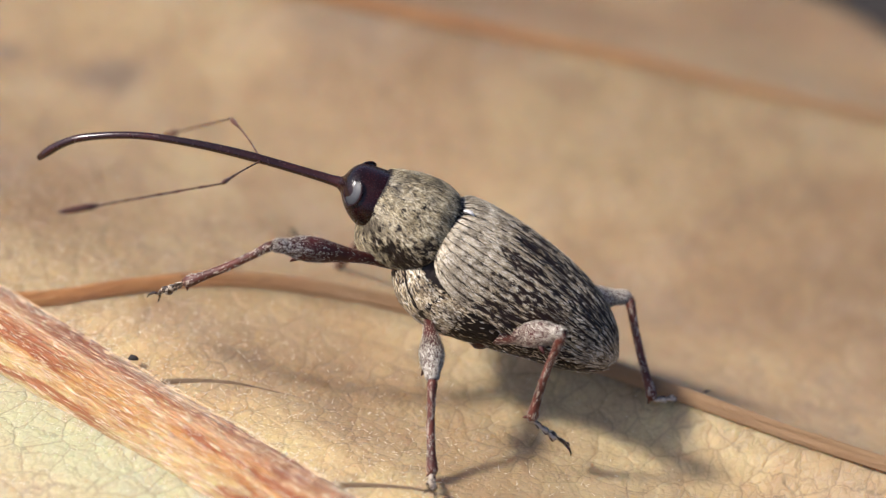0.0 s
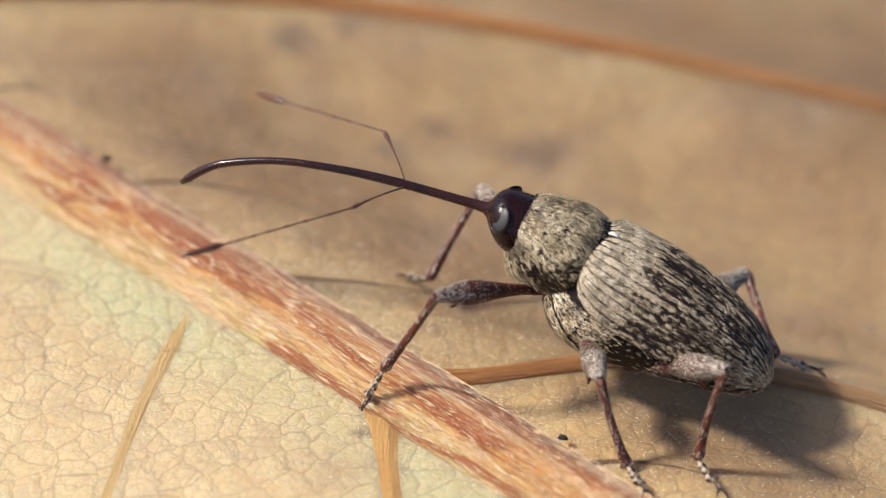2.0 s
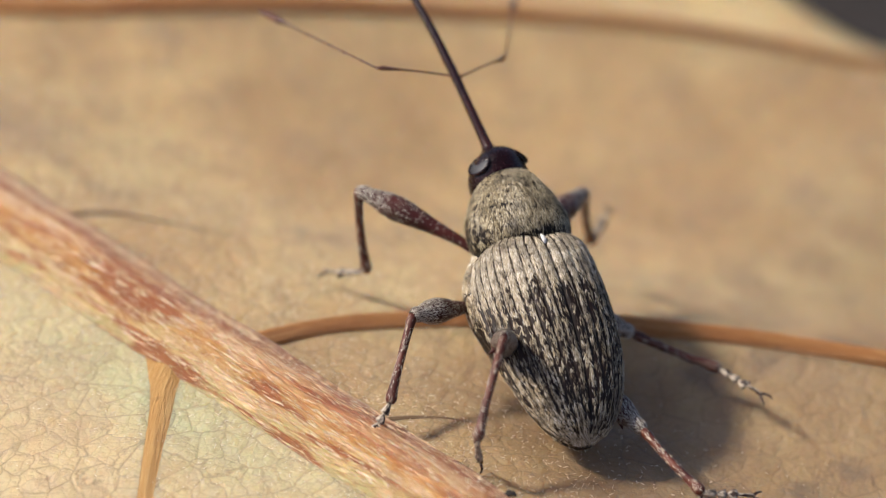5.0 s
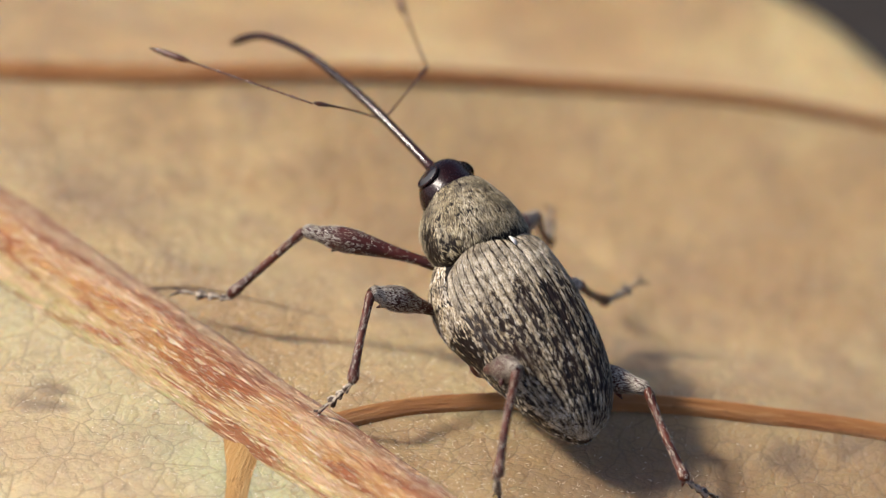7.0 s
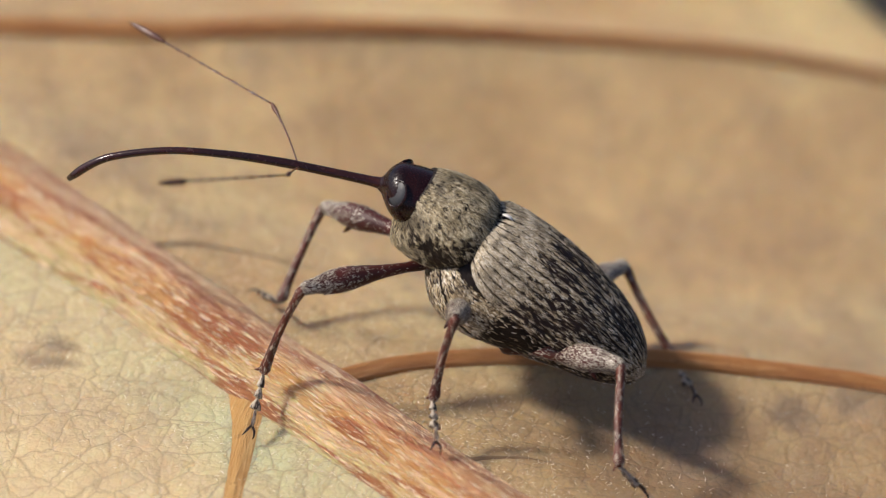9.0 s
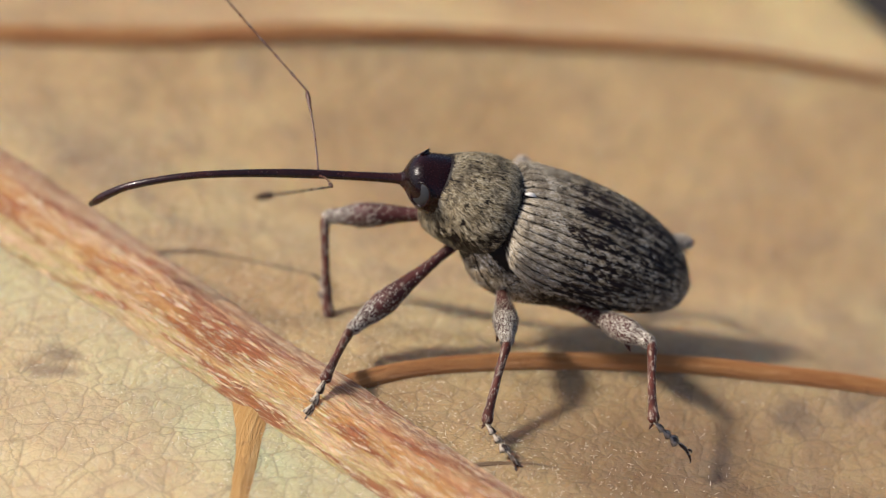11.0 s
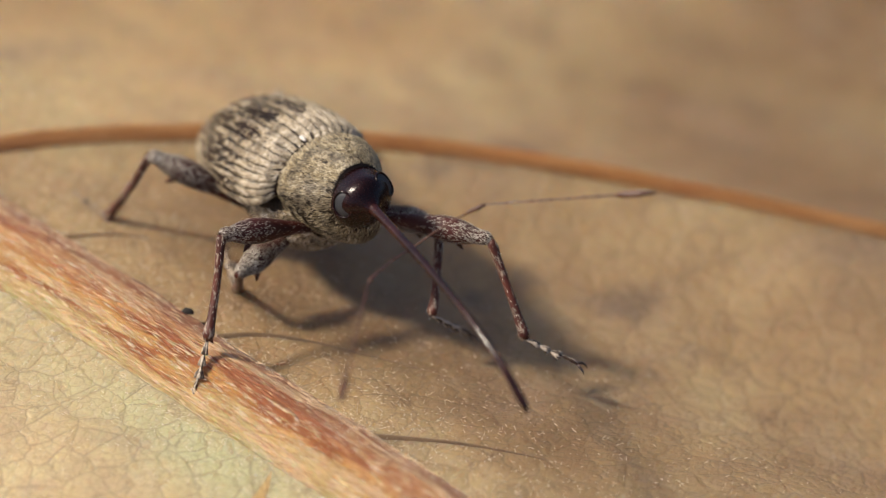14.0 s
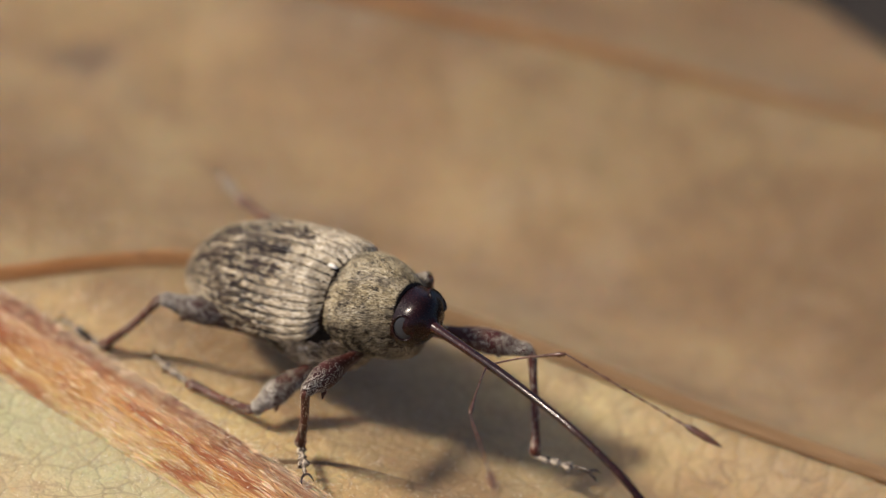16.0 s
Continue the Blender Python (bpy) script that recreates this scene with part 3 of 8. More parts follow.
def build_elytron(side):
    nu, nv = 84, 80
    verts = [elytron_point(i / nu, j / nv, side) for i in range(nu + 1) for j in range(nv + 1)]
    k = nv + 1
    faces = [(i * k + j, i * k + j + 1, (i + 1) * k + j + 1, (i + 1) * k + j) for i in range(nu) for j in range(nv)]
    c = len(verts)
    verts += [elytron_point(i / nu, j / nv, side, 0.045, False) for i in range(nu + 1) for j in range(nv + 1)]
    faces += [tuple(q + c for q in f)[::-1] for f in faces]
    rim = [i * k + nv for i in range(nu + 1)]
    faces += [(a, b, b + c, a + c) for a, b in zip(rim, rim[1:])]
    faces += [(j, j + 1, j + 1 + c, j + c)[::-1] for j in range(nv)]
    if side > 0:
        faces = [f[::-1] for f in faces]
    ob = part("elytron", verts, faces, ELYTRON, weevil, "grooved wing case with mottled grey and brown scales")
    front = lambda u: ease((0.34 - u) / 0.22)
    for mat, count, share, label in ((SCALES_PALE, 7500, front, "whitish hair-like scales in rows"), (SCALES, 19000, lambda u: 1 - 0.75 * front(u), "tan and cream hair-like scales in rows")):
        v, f = flakes(lambda a, b: elytron_point(a, b, side), count, 0.13, 0.0105, 0.011, RND, lambda a, b: elytron_keep(a, b) * share(a), 0.20)
        tagged(part("elytron_scale_coat", v, f, mat, ob, label, smooth=False), kind="stuff")


P_Y = ((0, 1.02), (0.08, 1.14), (0.3, 1.18), (0.6, 1.02), (0.85, 0.78), (1, 0.63))
P_Z = ((0, 0.78), (0.10, 0.87), (0.3, 0.92), (0.6, 0.87), (0.85, 0.75), (1, 0.64))
P_LOW = ((0, 1.10), (0.3, 1.30), (0.6, 1.55), (0.85, 1.70), (1, 1.30))


def thorax_point(u, v):
    """u from the rear rim to the collar behind the head, v round the body from below."""
    a = 2 * math.pi * v - math.pi / 2
    x = 0.14 + 1.72 * u
    k = 1 + 0.010 * noise.noise(Vector((u * 30, math.cos(a) * 18, math.sin(a) * 18)))
    return (x, curve(u, P_Y) * math.cos(a) * k, -0.04 + curve(u, P_Z) * math.sin(a) * k * (1 + (curve(u, P_LOW) - 1) * min(1.0, -1.6 * math.sin(a)) if math.sin(a) < 0 else 1))


def build_thorax():
    nu, nv = 46, 72
    rings = [[thorax_point(i / nu, j / nv) for j in range(nv)] for i in range(nu + 1)]
    v, f = loft(rings)
    ob = part("pronotum", v, f, BODY, weevil, "domed thorax shield covered in fine tan scales")

    def keep(u, v):
        top = abs(v - 0.5) * 2
        rear = 1 - u
        dark = 0.95 * math.exp(-(((top - 0.60) / 0.20) ** 2)) * math.exp(-((rear / 0.6) ** 2))
        if rear < 0.07:
            return 0.06
        return min(1, max(0.02, 1.15 - 2.0 * dark + 0.7 * noise.noise(Vector((u * 7, v * 14, 1.2))) + 1.9 * noise.noise(Vector((u * 15, v * 52, 3.2)))))

    v, f = flakes(lambda a, b: thorax_point(1 - a, b), 17000, 0.135, 0.0105, 0.013, RND, keep, 0.32, -0.04)
    tagged(part("pronotum_scale_coat", v, f, SCALES_TAN, ob, "fine tan hair-like scales", smooth=False), kind="stuff")
    return ob


A_Y = ((0, 0.85), (0.10, 1.16), (0.22, 1.32), (0.4, 1.30), (0.65, 1.12), (0.85, 0.84), (0.95, 0.58), (1, 0.25))
A_B = ((0, -1.40), (0.10, -1.82), (0.28, -1.90), (0.48, -1.58), (0.66, -1.26), (0.84, -0.98), (1, -0.58))


def abdomen_point(u, v):
    a = 2 * math.pi * v - math.pi / 2
    top, bot = curve(u, E_T) * 0.5 - 0.15, curve(u, A_B)
    mid, half = (top + bot) / 2, (top - bot) / 2
    ring = 0.02 * abs(math.sin(u * 16)) if u > 0.45 and math.sin(a) < 0 else 0
    return (0.55 - 5.16 * u, curve(u, A_Y) * math.copysign(abs(math.cos(a)) ** 0.75, math.cos(a)) * (1 - ring), mid + half * math.sin(a) * (1 - ring))


def build_abdomen():
    nu, nv = 50, 44
    v, f = loft([[abdomen_point(i / nu, j / nv) for j in range(nv)] for i in range(nu + 1)])
    ob = part("abdomen", v, [q[::-1] for q in f], BODY, weevil, "dark underside with pale mottled scales")
    seams = ((0.20, -0.05), (0.31, 0.03))

    def keep(u, v):
        """Dense pale plates behind the thorax with bare seams, then thin mottles."""
        if 0.30 <= v <= 0.70:
            return 0.0
        low = 4 * (0.30 - min(v, 1 - v))
        if any(abs(u - a - k * low) < 0.007 for a, k in seams) or abs(low - 0.52 - 1.2 * (u - 0.2)) < 0.03:
            return 0.0
        return max(0.04, 0.85 + 0.7 * noise.noise(Vector((u * 13, v * 13, 5.5)))) * (1.0 if u < 0.33 else 0.07)

    v, f = flakes(abdomen_point, 7600, 0.125, 0.030, 0.012, RND, keep, 0.3, -0.4)
    tagged(part("abdomen_scale_coat", v, f, SCALES, ob, "pale scales on the flanks", smooth=False), kind="stuff")


def build_scutellum():
    v, f = tube([(0.08, 0, 0.80), (0.0, 0, 0.845), (-0.10, 0, 0.865), (-0.18, 0, 0.84)], [0.02, 0.05, 0.055, 0.015], 10, 0.5)
    part("scutellum", v, f, SCALES_WHITE, weevil, "tiny pale dot between the wing cases")


H_R = ((-0.25, 0.65), (0.0, 0.70), (0.22, 0.71), (0.42, 0.675), (0.58, 0.59), (0.71, 0.46), (0.80, 0.32), (0.87, 0.20), (0.95, 0.14))


def build_head():
    """Head in its own space: x forward from the neck."""
    rings = []
    for i in range(29):
        x = -0.25 + 1.2 * i / 28
        r = curve(x, H_R)
        c = -0.10 + 0.19 * ease((x - 0.1) / 0.8)
        rings.append([(x, r * math.cos(a), c + r * 0.98 * math.sin(a)) for a in (2 * math.pi * j / 36 for j in range(36))])
    v, f = loft(rings)
    head = part("head", v, f, HEAD, weevil, "glossy dark maroon-black round head")
    for side in (1, -1):
        rings = []
        for i in range(13):
            a = math.pi * i / 12 - math.pi / 2
            rr, h = 0.29 * math.cos(a) + 0.002, 0.075 * math.sin(a)
            ring = []
            for j in range(28):
                q = 2 * math.pi * j / 28
                ring.append((rr * 0.80 * math.cos(q), h, rr * math.sin(q)))
            rings.append(ring)
        v, f = loft(rings)
        m = Matrix.Translation((0.49, side * 0.50, 0.245)) @ Euler((radians(25 * side), 0, radians(-38 * side))).to_matrix().to_4x4()
        part("eye", [m @ Vector(p) for p in v], f if side < 0 else f, EYE, head, "smooth grey compound eye")
        ring = [Vector((0.30 * 0.80 * math.cos(q), 0, 0.30 * math.sin(q))) for q in (2 * math.pi * j / 32 for j in range(33))]
        v, f = tube([m @ (p + Vector((0, 0.03 * side, 0))) for p in ring], [0.028] * 33, 8)
        part("eye_rim", v, f, HEAD, head, "dark raised rim round the eye")
    # snout: straight near the head, bowed down towards the tip
    bow = ((0, 0), (0.15, 0.26), (0.33, 0.54), (0.5, 0.72), (0.68, 0.79), (0.86, 0.60), (0.94, 0.33), (1, 0))
    pts, rad = [], []
    for i in range(49):
        s = i / 48
        k = curve(s, bow)
        pts.append((0.80 + 6.95 * s + 0.176 * k, 0, 0.10 - 1.25 * s + 0.984 * k))
        rad.append(curve(s, ((0, 0.16), (0.04, 0.118), (0.25, 0.100), (0.30, 0.106), (0.6, 0.084), (0.9, 0.090), (0.97, 0.100), (1, 0.065))))
    v, f = tube(pts, rad, 14)
    part("rostrum", v, f, ROSTRUM, head, "very long thin curved glossy dark brown snout")
    return head


def build_antenna(side):
    n = 14
    v, f = tube([(2.05 * i / n, 0, 0.06 * math.sin(math.pi * i / n)) for i in range(n + 1)], [curve(i / n, ((0, 0.032), (0.15, 0.022), (0.75, 0.027), (0.93, 0.058), (1, 0.03))) for i in range(n + 1)], 8)
    scape = part("antenna_scape", v, f, ANTENNA, weevil, "thin reddish-brown first antenna segment")
    pts, rad, x = [], [], 0.0
    for l in (0.62, 0.56, 0.48, 0.42, 0.36, 0.32, 0.30):
        pts += [(x, 0, 0), (x + l * 0.08, 0, 0), (x + l * 0.6, 0, 0), (x + l * 0.9, 0, 0)]
        rad += [0.014, 0.020, 0.021, 0.034]
        x += l
    fun = part("antenna_funicle", *tube(pts + [(x, 0, 0)], rad + [0.014], 8), ANTENNA, weevil, "thin jointed brown antenna whip")
    v, f = tube([(x + 1.04 * s, 0, 0) for s in (0, 0.08, 0.2, 0.34, 0.42, 0.6, 0.68, 0.85, 1)], [0.02, 0.045, 0.075, 0.085, 0.075, 0.082, 0.068, 0.05, 0.01], 10)
    part("antenna_club", v, f, ANTENNA, fun, "small pointed antenna club")
    return scape, fun


LEG = {"fore": (3.2, 2.35, 1.6), "middle": (2.35, 2.1, 1.5), "hind": (3.1, 2.4, 1.5)}


def build_leg(kind, side):
    lf, lt, ls = LEG[kind]
    prof = ((0, 0.10), (0.06, 0.13), (0.2, 0.115), (0.42, 0.17), (0.66, 0.275), (0.78, 0.255), (0.90, 0.165), (0.97, 0.145), (1, 0.09))
    n = 30
    pts = [(lf * i / n, 0, 0.05 * math.sin(math.pi * i / n)) for i in range(n + 1)]
    rad = [curve(i / n, prof) * (1.0 if kind != "middle" else 0.95) for i in range(n + 1)]
    femur_skin = tube(pts, rad, 16, 1.05, 0.03, RND)
    tooth = tube([(lf * 0.74, 0, -0.16), (lf * 0.76, 0, -0.30), (lf * 0.79, 0, -0.42)], [0.10, 0.06, 0.012], 8)
    femur = part("femur", *joined(femur_skin, tooth), FEMUR, weevil, "swollen reddish-brown thigh with grey scales")
    surface = lambda u, v: (lf * u, curve(u, prof) * math.cos(6.283 * v), 0.05 * math.sin(math.pi * u) + 1.05 * curve(u, prof) * math.sin(6.283 * v))
    v, f = flakes(surface, 1300 if kind == "fore" else 2600, 0.08, 0.017 if kind == "fore" else 0.019, 0.012, RND, lambda u, v: min(1, max(0.08, (u - (0.46 if kind == "fore" else 0.30)) * 2.1 + 0.45 * noise.noise(Vector((u * 9, v * 5, lf))))), 0.3, 0.0)
    tagged(part("femur_scale_coat", v, f, SCALES_GREY, femur, "grey scales", smooth=False), kind="stuff")
    tp = ((0, 0.085), (0.05, 0.115), (0.15, 0.098), (0.5, 0.090), (0.82, 0.105), (0.95, 0.135), (1, 0.08))
    pts = [(lt * i / 20, 0, -0.06 * math.sin(math.pi * i / 20)) for i in range(21)]
    shin = tube(pts, [curve(i / 20, tp) for i in range(21)], 12, 1.0, 0.04, RND)
    spur = tube([(lt * 0.97, 0, -0.08), (lt * 1.0, 0, -0.16), (lt * 1.015, 0, -0.22)], [0.05, 0.03, 0.006], 7)
    tibia = part("tibia", *joined(shin, spur), TIBIA, weevil, "slender brown shin with pale scales")
    surface = lambda u, v: (lt * u, curve(u, tp) * math.cos(6.283 * v), -0.06 * math.sin(math.pi * u) + curve(u, tp) * math.sin(6.283 * v))
    v, f = flakes(surface, 230, 0.08, 0.015, 0.012, RND, lambda u, v: 0.6, 0.3, 0.0)
    tagged(part("tibia_scale_coat", v, f, SCALES_GREY, tibia, "pale scales", smooth=False), kind="stuff")
    pieces = []
    x = 0.0
    for l, r in ((0.30, 0.105), (0.25, 0.12), (0.27, 0.155)):
        l *= ls / 1.5
        pieces.append(tube([(x, 0, 0), (x + l * 0.2, 0, 0.01), (x + l * 0.6, 0, 0.015), (x + l * 0.92, 0, 0), (x + l, 0, -0.01)], [0.035, 0.05, r * 0.8, r, r * 0.5], 10, 0.62))
        x += l * 0.96
    pieces.append(tube([(x - 0.06, 0, 0.02), (x + 0.1, 0, 0.04), (x + 0.3, 0, 0.05), (x + 0.42, 0, 0.03)], [0.03, 0.036, 0.05, 0.035], 8))
    tarsus = part("tarsus", *joined(*pieces), TARSUS, weevil, "jointed foot with pale grey and dark bands")
    for s in (1, -1):
        c = tube([(x + 0.40, 0.02 * s, 0.03), (x + 0.50, 0.09 * s, 0.04), (x + 0.60, 0.13 * s, 0.0), (x + 0.66, 0.14 * s, -0.07)], [0.032, 0.030, 0.020, 0.005], 7)
        part("claw", *c, CLAW, tarsus, "small hooked dark claw")
    return femur, tibia, tarsus


build_abdomen()
build_elytron(1)
build_elytron(-1)
pronotum = build_thorax()
build_scutellum()
for kind, (cx, cy, cz), r in (("fore", (0.60, 0.36, -0.95), 0.30), ("middle", (-0.50, 0.60, -1.27), 0.30), ("hind", (-1.90, 0.70, -1.25), 0.32)):
    for s in (1, -1):
        v, f = tube([(cx + 0.12, cy * s, cz + 0.25), (cx + 0.08, cy * s, cz + 0.12), (cx + 0.02, cy * s * 1.02, cz - 0.05), (cx, cy * s * 1.04, cz - 0.20), (cx - 0.02, cy * s * 1.05, cz - 0.30)], [r * 0.7, r, r * 0.95, r * 0.65, r * 0.2], 16)
        part("coxa", v, f, FEMUR, pronotum if kind == "fore" else weevil, "dark rounded leg base")
head = build_head()
antenna_left, antenna_right = build_antenna(1), build_antenna(-1)
legs = {(k, s): build_leg(k, s) for s in ("left", "right") for k in ("fore", "middle", "hind")}


# ---- what moves: poses in millimetres; parts in the space of the weevil ----
def aim(ax, ay, az, bx, by, bz):
    """A pose at a whose x axis points to b, z kept up."""
    a, b = Vector((ax, ay, az)) * MM, Vector((bx, by, bz)) * MM
    d = (b - a).normalized()
    s = Vector((0, 0, 1)).cross(d)
    s = s.normalized() if s.length > 1e-3 else Vector((0, 1, 0))
    m = Matrix((d, s, d.cross(s))).transposed().to_4x4()
    m.translation = a
    return m


def stance(x, y, z, yaw, pitch, roll):
    return pose(x * MM, y * MM, z * MM, 0, 0, yaw) @ pose(0, 0, 0, 0, -pitch) @ pose(0, 0, 0, roll)


def flex(yaw, pitch):
    """The thorax shield turned on the joint before the wing cases."""
    return pose(0.14 * MM, 0, -0.10 * MM, 0, 0, yaw) @ pose(0, 0, 0, 0, -pitch) @ pose(-0.14 * MM, 0, 0.10 * MM)


def motions():
    walk(weevil, [
        (0.0, stance(20.261, -19.430, 2.775, 158.3, 29.8, 10.4)),
        (0.5, stance(19.480, -19.839, 2.721, 153.8, 28.0, 13.4)),
        (1.0, stance(15.795, -18.509, 2.643, 160.2, 22.0, 10.1)),
        (1.5, stance(14.826, -17.905, 2.639, 160.7, 23.1, 7.6)),
        (2.0, stance(14.114, -17.049, 2.697, 154.8, 23.6, 9.7)),
        (2.5, stance(14.051, -17.171, 2.734, 155.5, 24.2, 11.4)),
        (3.0, stance(14.021, -17.201, 2.723, 154.7, 23.8, 12.1)),
        (3.5, stance(13.040, -14.897, 2.584, 130.2, 25.7, 13.5)),
        (4.0, stance(9.663, -11.779, 2.542, 135.9, 25.9, 6.8)),
        (4.5, stance(5.727, -8.909, 2.527, 137.0, 19.8, 7.1)),
        (5.0, stance(3.828, -4.637, 2.466, 109.1, 26.7, 14.9)),
        (5.2, stance(2.997, -3.463, 2.451, 116.5, 22.6, 16.1)),
        (7.3, stance(1.234, -2.202, 2.715, 122.7, 24.7, 19.9)),
        (7.5, stance(1.246, -2.233, 2.746, 122.7, 25.9, 16.6)),
        (8.0, stance(1.337, -3.559, 2.925, 145.1, 32.2, 14.7)),
        (8.5, stance(0.927, -3.746, 3.193, 158.4, 33.4, 13.7)),
        (8.7, stance(0.930, -3.784, 3.248, 159.5, 33.9, 13.8)),
        (10.8, stance(1.495, -1.998, 2.667, 186.0, 29.3, -15.2)),
        (11.0, stance(1.503, -1.917, 2.642, 184.6, 28.6, -15.2)),
        (11.5, stance(1.560, -1.813, 2.644, 187.1, 28.3, -13.7)),
        (12.0, stance(1.853, -2.166, 2.651, 204.7, 28.5, -9.1)),
        (12.5, stance(1.197, -3.257, 2.536, 228.8, 23.5, -3.7)),
        (13.0, stance(2.936, -5.861, 2.471, 268.9, 19.9, -1.3)),
        (13.5, stance(5.588, -7.885, 2.430, 295.2, 14.3, -0.1)),
        (14.0, stance(6.312, -8.054, 2.404, 298.8, 21.0, 8.6)),
        (14.5, stance(8.797, -10.742, 2.522, 312.0, 21.3, 6.7)),
        (15.0, stance(11.728, -14.642, 2.517, 301.4, 20.5, 5.9)),
        (15.5, stance(15.494, -18.208, 2.492, 305.9, 17.0, 6.9)),
        (16.0, stance(19.142, -21.585, 2.492, 318.9, 15.4, 11.0)),
    ])
    walk(pronotum, [
        (0.0, flex(2.6, -0.4)),
        (0.5, flex(3.0, -0.3)),
        (1.0, flex(3.6, 0.2)),
        (1.5, flex(3.2, -0.0)),
        (2.0, flex(3.0, -0.3)),
        (2.5, flex(2.7, 0.0)),
        (3.0, flex(2.3, 0.3)),
        (3.5, flex(1.3, -2.1)),
        (4.0, flex(2.4, -2.8)),
        (4.5, flex(3.5, -4.0)),
        (5.0, flex(-0.5, -0.0)),
        (5.2, flex(-1.7, 0.6)),
        (7.3, flex(-1.5, 0.8)),
        (7.5, flex(-0.8, 0.2)),
        (8.0, flex(1.9, -2.3)),
        (8.5, flex(2.5, 1.3)),
        (8.7, flex(2.5, 1.3)),
        (10.8, flex(-6.2, 1.2)),
        (11.0, flex(-6.2, 1.4)),
        (11.5, flex(-6.3, 2.0)),
        (12.0, flex(-3.4, 1.6)),
        (12.5, flex(-1.5, 0.3)),
        (13.0, flex(0.3, 2.8)),
        (13.5, flex(3.0, 0.8)),
        (14.0, flex(2.8, -0.4)),
        (14.5, flex(2.7, 0.2)),
        (15.0, flex(2.6, 0.2)),
        (15.5, flex(1.1, 0.3)),
        (16.0, flex(2.3, -1.8)),
    ])
    walk(head, [
        (0.0, flex(2.6, -0.4) @ stance(1.75, 0, -0.05, -5.4, -25.0, 0)),
        (0.5, flex(3.0, -0.3) @ stance(1.75, 0, -0.05, -0.7, -29.5, 0)),
        (1.0, flex(3.6, 0.2) @ stance(1.75, 0, -0.05, 0.5, -23.5, 0)),
        (1.5, flex(3.2, -0.0) @ stance(1.75, 0, -0.05, 8.3, -23.5, 0)),
        (2.0, flex(3.0, -0.3) @ stance(1.75, 0, -0.05, 2.9, -18.6, 0)),
        (2.5, flex(2.7, 0.0) @ stance(1.75, 0, -0.05, 2.0, -20.7, 0)),
        (3.0, flex(2.3, 0.3) @ stance(1.75, 0, -0.05, 2.8, -21.1, 0)),
        (3.5, flex(1.3, -2.1) @ stance(1.75, 0, -0.05, 6.6, -11.7, 0)),
        (4.0, flex(2.4, -2.8) @ stance(1.75, 0, -0.05, 3.6, -13.6, 0)),
        (4.5, flex(3.5, -4.0) @ stance(1.75, 0, -0.05, -1.6, -9.7, 0)),
        (5.0, flex(-0.5, -0.0) @ stance(1.75, 0, -0.05, 8.1, -1.5, 0)),
        (5.2, flex(-1.7, 0.6) @ stance(1.75, 0, -0.05, -3.5, -16.5, 0)),
        (7.3, flex(-1.5, 0.8) @ stance(1.75, 0, -0.05, 1.2, -22.4, 0)),
        (7.5, flex(-0.8, 0.2) @ stance(1.75, 0, -0.05, 2.4, -22.9, 0)),
        (8.0, flex(1.9, -2.3) @ stance(1.75, 0, -0.05, 15.2, -21.0, 0)),
        (8.5, flex(2.5, 1.3) @ stance(1.75, 0, -0.05, 7.5, -29.8, 0)),
        (8.7, flex(2.5, 1.3) @ stance(1.75, 0, -0.05, 5.8, -30.3, 0)),
        (10.8, flex(-6.2, 1.2) @ stance(1.75, 0, -0.05, 9.7, -26.5, 0)),
        (11.0, flex(-6.2, 1.4) @ stance(1.75, 0, -0.05, 10.8, -26.4, 0)),
        (11.5, flex(-6.3, 2.0) @ stance(1.75, 0, -0.05, 9.6, -27.6, 0)),
        (12.0, flex(-3.4, 1.6) @ stance(1.75, 0, -0.05, 28.2, -18.0, 0)),
        (12.5, flex(-1.5, 0.3) @ stance(1.75, 0, -0.05, 20.4, -11.2, 0)),
        (13.0, flex(0.3, 2.8) @ stance(1.75, 0, -0.05, 3.7, -14.6, 0)),
        (13.5, flex(3.0, 0.8) @ stance(1.75, 0, -0.05, -9.2, -12.2, 0)),
        (14.0, flex(2.8, -0.4) @ stance(1.75, 0, -0.05, -8.9, -13.8, 0)),
        (14.5, flex(2.7, 0.2) @ stance(1.75, 0, -0.05, -22.3, -9.2, 0)),
        (15.0, flex(2.6, 0.2) @ stance(1.75, 0, -0.05, -17.5, -6.1, 0)),
        (15.5, flex(1.1, 0.3) @ stance(1.75, 0, -0.05, -15.2, -3.3, 0)),
        (16.0, flex(2.3, -1.8) @ stance(1.75, 0, -0.05, -15.3, -8.7, 0)),
    ])
